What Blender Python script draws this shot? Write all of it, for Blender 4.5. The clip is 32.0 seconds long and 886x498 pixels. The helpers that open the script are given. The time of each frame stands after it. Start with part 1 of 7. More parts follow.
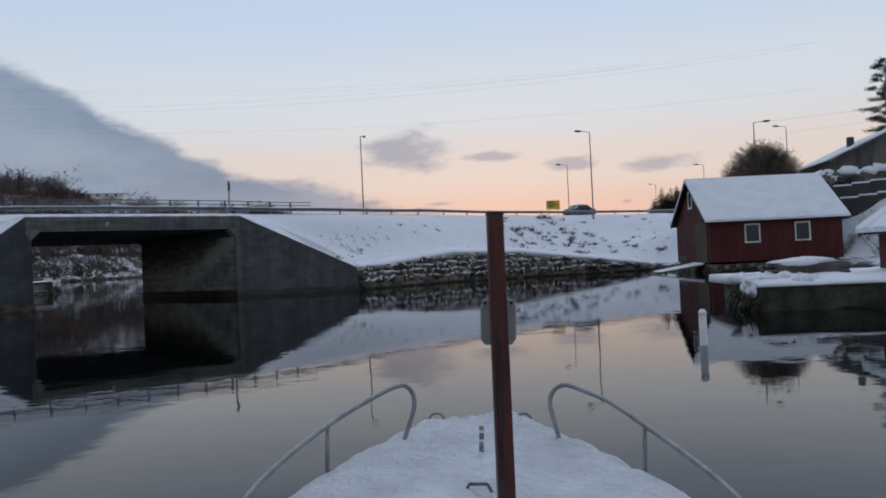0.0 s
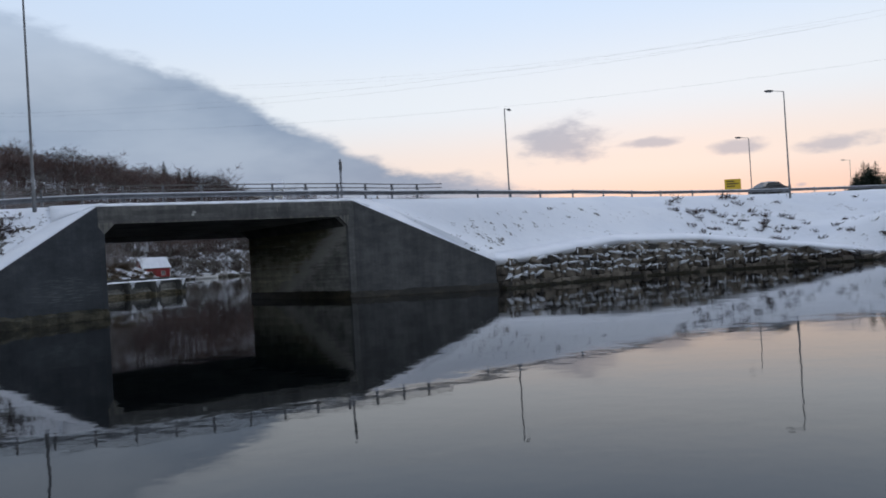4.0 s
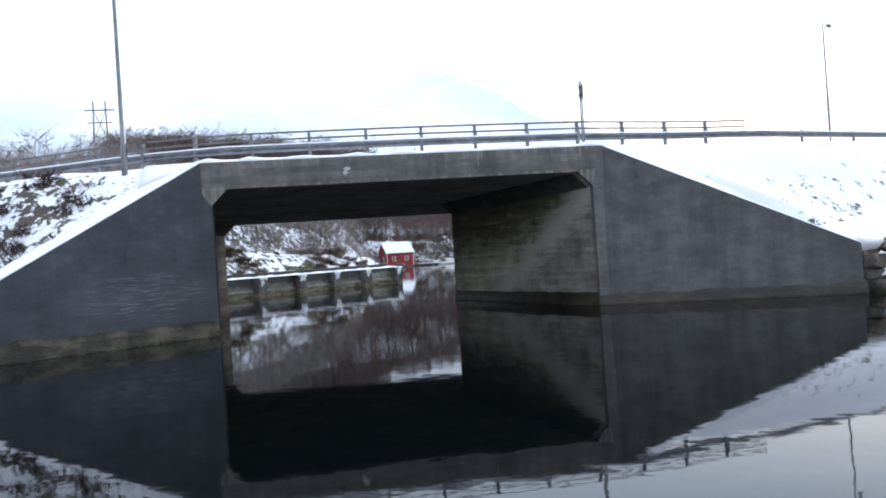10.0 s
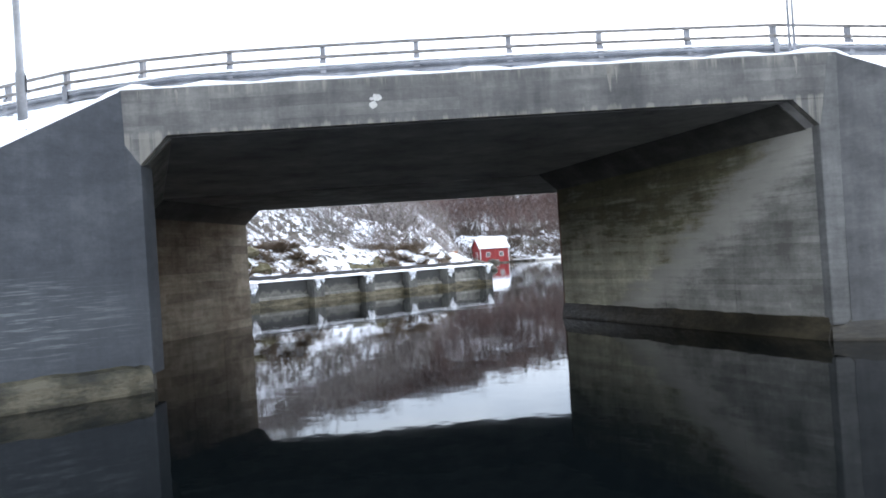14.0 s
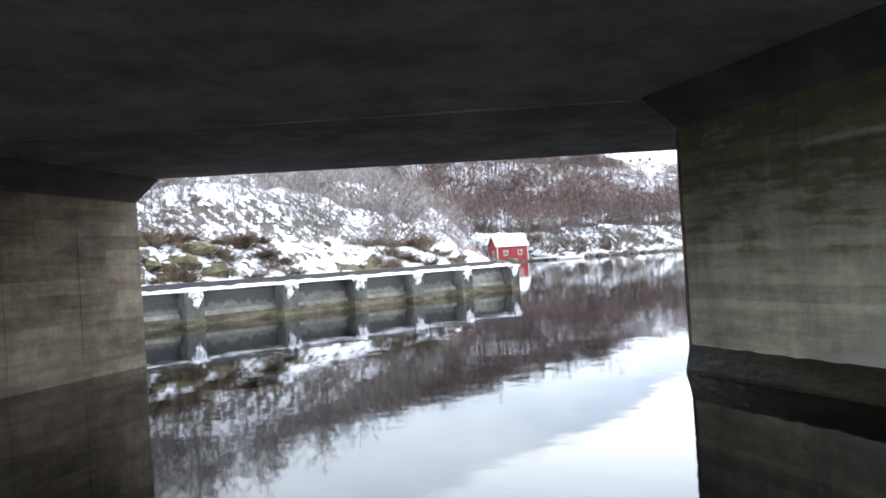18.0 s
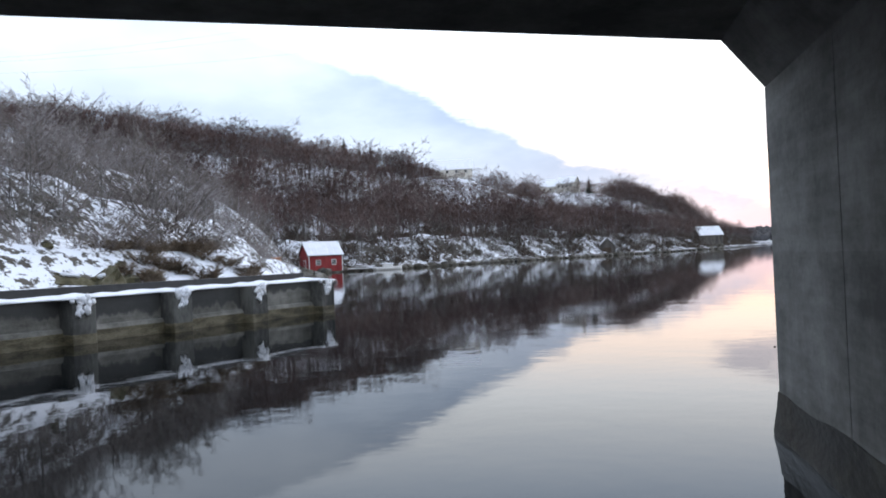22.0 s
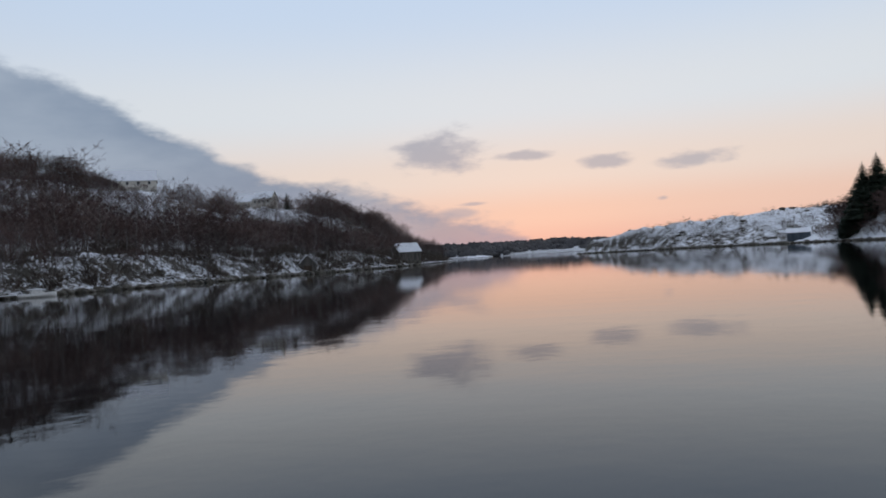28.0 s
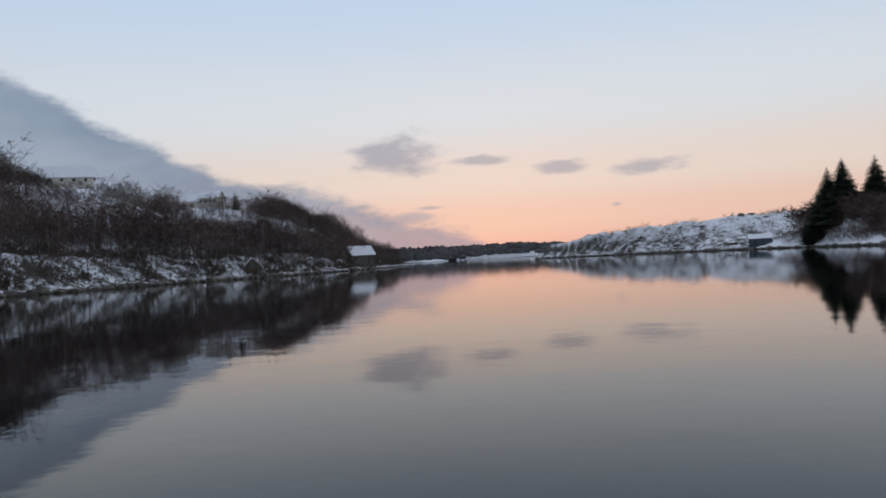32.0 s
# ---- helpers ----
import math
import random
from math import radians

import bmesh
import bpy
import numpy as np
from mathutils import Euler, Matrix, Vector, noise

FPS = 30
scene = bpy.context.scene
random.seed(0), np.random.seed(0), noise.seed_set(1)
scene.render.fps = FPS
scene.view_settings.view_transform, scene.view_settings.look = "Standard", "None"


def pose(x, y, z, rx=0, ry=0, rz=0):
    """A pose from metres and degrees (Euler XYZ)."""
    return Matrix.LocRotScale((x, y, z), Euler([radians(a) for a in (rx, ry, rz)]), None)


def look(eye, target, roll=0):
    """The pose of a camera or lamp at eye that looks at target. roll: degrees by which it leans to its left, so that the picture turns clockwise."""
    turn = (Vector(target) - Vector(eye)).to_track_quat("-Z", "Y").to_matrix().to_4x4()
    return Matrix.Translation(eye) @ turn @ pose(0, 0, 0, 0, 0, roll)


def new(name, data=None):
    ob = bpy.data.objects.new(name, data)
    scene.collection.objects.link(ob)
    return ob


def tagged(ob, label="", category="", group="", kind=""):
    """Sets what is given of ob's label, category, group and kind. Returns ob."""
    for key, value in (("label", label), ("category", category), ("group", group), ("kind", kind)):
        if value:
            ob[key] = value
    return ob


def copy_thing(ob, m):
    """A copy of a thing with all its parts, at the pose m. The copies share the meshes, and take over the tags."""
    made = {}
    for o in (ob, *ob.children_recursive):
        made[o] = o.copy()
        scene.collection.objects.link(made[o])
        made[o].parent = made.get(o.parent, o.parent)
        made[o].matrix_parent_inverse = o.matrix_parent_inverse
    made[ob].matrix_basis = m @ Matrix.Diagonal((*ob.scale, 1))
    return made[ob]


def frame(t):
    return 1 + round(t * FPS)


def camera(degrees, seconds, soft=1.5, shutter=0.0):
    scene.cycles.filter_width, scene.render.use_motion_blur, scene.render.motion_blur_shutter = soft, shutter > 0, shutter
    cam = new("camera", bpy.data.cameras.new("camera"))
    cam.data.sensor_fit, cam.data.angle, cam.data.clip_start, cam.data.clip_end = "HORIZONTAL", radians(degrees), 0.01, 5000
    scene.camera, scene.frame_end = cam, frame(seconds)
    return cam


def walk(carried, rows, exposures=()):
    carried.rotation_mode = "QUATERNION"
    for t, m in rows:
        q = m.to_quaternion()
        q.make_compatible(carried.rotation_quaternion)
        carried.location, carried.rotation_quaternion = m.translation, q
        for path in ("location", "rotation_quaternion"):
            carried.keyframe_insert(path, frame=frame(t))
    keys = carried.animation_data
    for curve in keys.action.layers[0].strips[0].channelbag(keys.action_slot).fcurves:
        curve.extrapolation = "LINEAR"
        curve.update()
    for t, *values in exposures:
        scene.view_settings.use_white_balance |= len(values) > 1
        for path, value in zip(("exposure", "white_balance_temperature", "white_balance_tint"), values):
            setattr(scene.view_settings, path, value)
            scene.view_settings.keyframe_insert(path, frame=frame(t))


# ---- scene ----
cam = camera(56.99, 32.0, soft=1.8)
PATH = (
    (0.0, pose(0.000, 0.000, 2.084, 90.53, 2.62, -0.00)),
    (0.5, pose(0.043, 1.445, 2.084, 90.59, 2.74, 1.05)),
    (1.0, pose(0.086, 2.891, 2.084, 90.59, 2.79, 2.20)),
    (1.5, pose(0.126, 4.341, 2.084, 90.58, 2.90, 3.34)),
    (2.0, pose(0.141, 5.800, 2.084, 90.61, 2.94, 4.58)),
    (2.5, pose(0.135, 7.263, 2.084, 90.62, 3.39, 5.91)),
    (4.5, pose(-0.320, 13.061, 2.084, 90.45, 3.45, 13.14)),
    (5.0, pose(-0.577, 14.527, 2.084, 90.47, 3.84, 15.31)),
    (5.5, pose(-0.870, 15.984, 2.084, 90.46, 4.37, 17.21)),
    (6.0, pose(-1.204, 17.432, 2.084, 90.46, 4.36, 18.93)),
    (6.5, pose(-1.587, 18.867, 2.084, 90.44, 4.01, 20.53)),
    (7.0, pose(-2.014, 20.291, 2.084, 90.44, 3.62, 22.02)),
    (7.5, pose(-2.481, 21.708, 2.084, 90.44, 3.55, 23.38)),
    (8.0, pose(-2.984, 23.113, 2.084, 90.47, 3.70, 24.66)),
    (8.5, pose(-3.519, 24.508, 2.084, 90.45, 3.86, 25.87)),
    (9.0, pose(-4.085, 25.883, 2.084, 90.46, 3.95, 26.90)),
    (9.5, pose(-4.682, 27.241, 2.084, 90.47, 3.90, 27.79)),
    (10.0, pose(-5.303, 28.580, 2.084, 90.42, 3.77, 28.67)),
    (10.5, pose(-5.948, 29.907, 2.084, 90.45, 3.71, 29.56)),
    (11.0, pose(-6.618, 31.227, 2.084, 90.45, 3.71, 30.46)),
    (11.5, pose(-7.309, 32.543, 2.084, 90.50, 3.75, 31.39)),
    (12.0, pose(-8.022, 33.841, 2.084, 90.48, 3.82, 32.25)),
    (12.5, pose(-8.755, 35.116, 2.084, 90.50, 3.86, 33.11)),
    (13.0, pose(-9.502, 36.374, 2.084, 90.48, 3.84, 33.91)),
    (13.5, pose(-10.277, 37.629, 2.084, 90.54, 3.71, 34.75)),
    (14.0, pose(-11.070, 38.865, 2.084, 90.55, 3.76, 35.46)),
    (14.5, pose(-11.862, 40.055, 2.084, 90.51, 3.85, 36.18)),
    (15.0, pose(-12.658, 41.228, 2.084, 90.44, 3.88, 36.87)),
    (15.5, pose(-13.468, 42.417, 2.084, 90.44, 4.11, 37.67)),
    (17.5, pose(-17.073, 47.325, 2.084, 90.49, 3.86, 37.26)),
    (19.0, pose(-19.658, 50.928, 2.084, 90.53, 2.97, 33.60)),
    (19.5, pose(-20.466, 52.122, 2.084, 90.56, 2.99, 32.42)),
    (20.0, pose(-21.243, 53.330, 2.084, 90.51, 3.33, 31.00)),
    (20.5, pose(-21.993, 54.564, 2.084, 90.48, 3.65, 29.23)),
    (21.0, pose(-22.708, 55.833, 2.084, 90.43, 3.45, 27.18)),
    (21.5, pose(-23.398, 57.146, 2.084, 90.49, 2.99, 25.18)),
    (22.0, pose(-24.049, 58.487, 2.084, 90.50, 2.60, 23.40)),
    (22.5, pose(-24.635, 59.843, 2.084, 90.48, 2.99, 21.68)),
    (23.0, pose(-25.164, 61.213, 2.084, 90.43, 3.83, 19.74)),
    (23.5, pose(-25.640, 62.593, 2.084, 90.46, 4.17, 17.68)),
    (24.0, pose(-26.074, 63.972, 2.084, 90.47, 3.78, 15.45)),
    (24.5, pose(-26.475, 65.344, 2.084, 90.55, 3.18, 13.04)),
    (25.0, pose(-26.850, 66.700, 2.084, 90.56, 2.78, 10.38)),
    (25.5, pose(-27.195, 68.048, 2.084, 90.54, 2.57, 7.81)),
    (26.0, pose(-27.506, 69.395, 2.084, 90.50, 2.43, 5.72)),
    (26.5, pose(-27.785, 70.744, 2.084, 90.45, 2.34, 4.15)),
    (28.5, pose(-28.194, 76.245, 2.084, 90.74, 3.70, 2.12)),
    (29.0, pose(-28.227, 77.713, 2.084, 90.76, 3.82, 1.80)),
    (29.5, pose(-28.253, 79.195, 2.084, 90.77, 3.81, 1.34)),
    (30.0, pose(-28.274, 80.691, 2.084, 90.78, 3.06, 0.83)),
    (30.5, pose(-28.290, 82.197, 2.084, 90.76, 2.28, 0.37)),
    (31.0, pose(-28.302, 83.711, 2.084, 90.74, 2.38, -0.08)),
    (31.5, pose(-28.313, 85.230, 2.084, 90.77, 2.75, -0.48)),
    (32.0, pose(-28.322, 86.750, 2.084, 90.78, 3.07, -0.68)),
)
EXPOSURES = (
(0.0, 0.0, 6400, 10), (2.5, 0.1, 6400, 10), (4.5, 0.4, 6450, 10), (6.0, 0.8, 6500, 10), (7.0, 0.95, 6500, 10), (8.0, 1.1, 6450, 10), (9.0, 1.5, 6500, 10), (10.0, 1.75, 6550, 10), (11.0, 2.0, 6700, 10), (13.0, 2.45, 6800, 10), (15.5, 2.8, 6900, 10), (17.5, 3.1, 7000, 10), (18.2, 3.0, 7000, 10), (19.0, 2.7, 6800, 10), (20.0, 2.2, 6700, 10), (21.0, 1.7, 6650, 10), (23.0, 1.1, 6600, 10), (24.5, 0.55, 6550, 10), (26.0, 0.16, 6550, 10), (32.0, 0.02, 6500, 10)
)
walk(cam, PATH, EXPOSURES)

# ---- world: winter dusk, cloud bank over the left shore, warm glow over the fjord ----
SUNSET = radians(4.0)           # bearing of the glow, east of +y
world = bpy.data.worlds.new("dusk_sky")
scene.world = world
world.use_nodes = True
wn, wl = world.node_tree.nodes, world.node_tree.links
wn.clear()


def wmath(op, a, b=None, clamp=False):
    n = wn.new("ShaderNodeMath")
    n.operation, n.use_clamp = op, clamp
    for i, v in enumerate((a, b)):
        if v is None:
            continue
        if isinstance(v, (int, float)):
            n.inputs[i].default_value = v
        else:
            wl.new(v, n.inputs[i])
    return n.outputs[0]


def wstep(v, lo, hi):
    n = wn.new("ShaderNodeMapRange")
    n.interpolation_type = "SMOOTHSTEP"
    n.inputs["From Min"].default_value, n.inputs["From Max"].default_value = lo, hi
    wl.new(v, n.inputs["Value"])
    return n.outputs["Result"]


def wramp(v, stops):
    n = wn.new("ShaderNodeValToRGB")
    r = n.color_ramp
    r.interpolation = "EASE"
    while len(r.elements) < len(stops):
        r.elements.new(0.5)
    for e, (p, c) in zip(r.elements, stops):
        e.position, e.color = p, (*c, 1)
    wl.new(v, n.inputs[0])
    return n.outputs["Color"]


def wmix(f, a, b):
    n = wn.new("ShaderNodeMix")
    n.data_type = "RGBA"
    if isinstance(f, float):
        n.inputs["Factor"].default_value = f
    else:
        wl.new(f, n.inputs["Factor"])
    for s, v in (("A", a), ("B", b)):
        sock = [i for i in n.inputs if i.name == s and i.type == "RGBA"][0]
        if isinstance(v, tuple):
            sock.default_value = (*v, 1)
        else:
            wl.new(v, sock)
    return [o for o in n.outputs if o.type == "RGBA"][0]


def wnoise(vec, scale, detail=5.0, rough=0.55):
    n = wn.new("ShaderNodeTexNoise")
    n.inputs["Scale"].default_value, n.inputs["Detail"].default_value = scale, detail
    n.inputs["Roughness"].default_value = rough
    wl.new(vec, n.inputs["Vector"])
    return n.outputs["Fac"]


tc = wn.new("ShaderNodeTexCoord")
sep = wn.new("ShaderNodeSeparateXYZ")
wl.new(tc.outputs["Generated"], sep.inputs[0])
dx, dy, dz = sep.outputs
elev = wmath("MULTIPLY", wmath("ARCSINE", dz), 180 / math.pi)
bear = wmath("MULTIPLY", wmath("ARCTAN2", dx, dy), 180 / math.pi)
elev_up = wmath("MAXIMUM", elev, 0.0)
e01 = wmath("DIVIDE", elev_up, 90.0)
toward = wmath("COSINE", wmath("MULTIPLY", wmath("SUBTRACT", bear, math.degrees(SUNSET)), math.pi / 180))
glow_f = wstep(toward, 0.15, 1.0)
glow = wramp(e01, [(0.0, (0.67, 0.41, 0.355)), (0.03, (0.75, 0.525, 0.44)), (0.062, (0.735, 0.63, 0.575)), (0.115, (0.65, 0.695, 0.745)),
                   (0.20, (0.52, 0.635, 0.80)), (0.45, (0.35, 0.46, 0.66)), (1.0, (0.24, 0.33, 0.53))])
dim = wramp(e01, [(0.0, (0.32, 0.34, 0.39)), (0.06, (0.38, 0.405, 0.46)), (0.2, (0.40, 0.435, 0.50)), (0.5, (0.33, 0.385, 0.48)), (1.0, (0.26, 0.33, 0.47))])
clear = wmix(glow_f, dim, glow)
# clouds: stretched along the horizon
mp = wn.new("ShaderNodeCombineXYZ")
wl.new(wmath("MULTIPLY", bear, 0.05), mp.inputs[0])
wl.new(wmath("MULTIPLY", elev, 0.13), mp.inputs[1])
puff = wnoise(mp.outputs[0], 1.7, 5.0, 0.5)
fine = wnoise(mp.outputs[0], 7.0, 5.0, 0.6)
edge = wn.new("ShaderNodeValToRGB")                # upper edge of the cloud bank: bearing -60..10 degrees to elevation 0..20
EDGE = ((-60, 19.5), (-39, 16.8), (-32.8, 14.6), (-28, 13.2), (-24.5, 11.7), (-20.8, 9.9), (-17.3, 7.8), (-13.7, 6.5), (-9.6, 5.8), (-7, 5.0), (-4.8, 4.1), (-2, 3.4), (2.5, 2.1), (6, 0.2))
er = edge.color_ramp
er.interpolation = "LINEAR"
while len(er.elements) < len(EDGE):
    er.elements.new(0.5)
for el_, (b_, e_) in zip(er.elements, EDGE):
    el_.position, el_.color = (b_ + 60) / 70, (e_ / 20, e_ / 20, e_ / 20, 1)
wl.new(wmath("DIVIDE", wmath("ADD", bear, 60.0), 70.0), edge.inputs[0])
inside = wmath("ADD", wmath("SUBTRACT", wmath("MULTIPLY", edge.outputs["Color"], 20.0), elev), wmath("MULTIPLY", wmath("SUBTRACT", puff, 0.5), 2.6))
inside = wmath("ADD", inside, wmath("MULTIPLY", wmath("SUBTRACT", fine, 0.5), 2.4))
bank = wmath("MULTIPLY", wstep(inside, -0.45, 0.85), wmath("SUBTRACT", 1.0, wmath("MULTIPLY", wstep(bear, -75.0, -110.0), 0.6)))
tail = wmath("MULTIPLY", wstep(bear, -13.0, -5.0), wmath("SUBTRACT", 1.0, wstep(wmath("ADD", fine, wmath("MULTIPLY", puff, 0.6)), 0.72, 0.98)))
bank = wmath("MULTIPLY", bank, wmath("SUBTRACT", 1.0, wmath("MULTIPLY", tail, 0.18)))
bank = wmath("MULTIPLY", bank, wmath("SUBTRACT", 1.0, wmath("MULTIPLY", wmath("MULTIPLY", wstep(bear, -24.0, -38.0), wstep(elev, 8.0, 15.0)), 0.45)))


def cloud(b, e, wb, we):
    a = wmath("DIVIDE", wmath("SUBTRACT", bear, b), wb)
    c = wmath("DIVIDE", wmath("SUBTRACT", elev, e), we)
    r = wmath("SQRT", wmath("ADD", wmath("MULTIPLY", a, a), wmath("MULTIPLY", c, c)))
    r = wmath("ADD", r, wmath("MULTIPLY", wmath("SUBTRACT", fine, 0.5), 2.1))
    r = wmath("ADD", r, wmath("MULTIPLY", wmath("SUBTRACT", puff, 0.5), 0.8))
    return wstep(r, 1.3, 0.35)


small = cloud(-2.1, 7.4, 3.2, 1.35)
for b, e, wb, we in ((9.3, 6.0, 1.9, 0.5), (15.2, 5.7, 2.3, 0.55), (3.5, 6.8, 2.2, 0.33), (-1.1, 3.1, 1.5, 0.35), (-0.1, 3.7, 1.0, 0.15), (12.9, 3.2, 0.5, 0.18)):
    small = wmath("MAXIMUM", small, wmath("MULTIPLY", cloud(b, e, wb, we), 0.85))
bank_col = wmix(wstep(puff, 0.35, 0.7), (0.185, 0.25, 0.355), (0.29, 0.355, 0.455))
sky_col = wmix(wmath("MULTIPLY", bank, 0.95), clear, bank_col)
sky_col = wmix(wmath("MULTIPLY", small, 0.82), sky_col, (0.31, 0.338, 0.415))
nish = wn.new("ShaderNodeTexSky")
nish.sky_type, nish.sun_disc = "NISHITA", False
nish.sun_elevation, nish.sun_rotation = radians(1.0), SUNSET
add = wn.new("ShaderNodeVectorMath")
add.operation = "ADD"
scl = wn.new("ShaderNodeVectorMath")
scl.operation = "SCALE"
scl.inputs["Scale"].default_value = 0.008
wl.new(nish.outputs[0], scl.inputs[0])
wl.new(scl.outputs[0], add.inputs[0])
wl.new(sky_col, add.inputs[1])
bg = wn.new("ShaderNodeBackground")
bg.inputs["Strength"].default_value = 1.0
wl.new(add.outputs[0], bg.inputs["Color"])
wo = wn.new("ShaderNodeOutputWorld")
wl.new(bg.outputs[0], wo.inputs[0])

sun = new("sun", bpy.data.lights.new("sun", "SUN"))
sun.data.energy, sun.data.angle, sun.data.color = 0.35, radians(20), (1.0, 0.9, 0.82)
sun.matrix_world = look((0, 0, 100), (-math.sin(SUNSET) * 100, -math.cos(SUNSET) * 100, 100 - 100 * math.tan(radians(52))))


# ---- materials ----
def material(name, cols, scale=3.0, rough=0.7, bump=0.2, bump_scale=None, stretch=(1, 1, 1), metal=0.0, spec=0.4, fine=0.35, lo=0.35, hi=0.65, by_object=0.0):
    """Two-scale mottled surface in world metres."""
    m = bpy.data.materials.new(name)
    m.use_nodes = True
    n, l = m.node_tree.nodes, m.node_tree.links
    b = n["Principled BSDF"]
    b.inputs["Roughness"].default_value, b.inputs["Metallic"].default_value = rough, metal
    b.inputs["Specular IOR Level"].default_value = spec
    g = n.new("ShaderNodeNewGeometry")
    mp = n.new("ShaderNodeMapping")
    mp.inputs["Scale"].default_value = stretch
    l.new(g.outputs["Position"], mp.inputs["Vector"])
    big, sm = n.new("ShaderNodeTexNoise"), n.new("ShaderNodeTexNoise")
    for t, s in ((big, scale), (sm, (bump_scale or scale * 9))):
        t.inputs["Scale"].default_value, t.inputs["Detail"].default_value = s, 6
        l.new(mp.outputs[0], t.inputs["Vector"])
    r = n.new("ShaderNodeValToRGB")
    r.color_ramp.elements[0].position, r.color_ramp.elements[1].position = lo, hi
    while len(r.color_ramp.elements) < len(cols):
        r.color_ramp.elements.new(0.5)
    for i, (e, c) in enumerate(zip(r.color_ramp.elements, cols)):
        e.position, e.color = lo + (hi - lo) * i / max(1, len(cols) - 1), (*c, 1)
    mixv = n.new("ShaderNodeMath")
    mixv.operation = "MULTIPLY_ADD"
    mixv.inputs[1].default_value = fine
    l.new(sm.outputs["Fac"], mixv.inputs[0])
    off = n.new("ShaderNodeMath")
    off.operation = "MULTIPLY_ADD"
    off.inputs[1].default_value, off.inputs[2].default_value = 1.0 - fine * 0.3, -fine * 0.35
    l.new(big.outputs["Fac"], off.inputs[0])
    l.new(off.outputs[0], mixv.inputs[2])
    src = mixv.outputs[0]
    if by_object:
        oi = n.new("ShaderNodeObjectInfo")
        a = n.new("ShaderNodeMath")
        a.operation = "MULTIPLY_ADD"
        a.inputs[1].default_value = by_object
        l.new(oi.outputs["Random"], a.inputs[0])
        l.new(src, a.inputs[2])
        s2 = n.new("ShaderNodeMath")
        s2.operation = "SUBTRACT"
        s2.inputs[1].default_value = by_object / 2
        l.new(a.outputs[0], s2.inputs[0])
        src = s2.outputs[0]
    l.new(src, r.inputs[0])
    l.new(r.outputs[0], b.inputs["Base Color"])
    if bump:
        bp = n.new("ShaderNodeBump")
        bp.inputs["Strength"].default_value, bp.inputs["Distance"].default_value = bump, 0.05
        l.new(sm.outputs["Fac"], bp.inputs["Height"])
        l.new(bp.outputs[0], b.inputs["Normal"])
    return m


def nodes_of(m):
    return m.node_tree.nodes, m.node_tree.links, m.node_tree.nodes["Principled BSDF"]


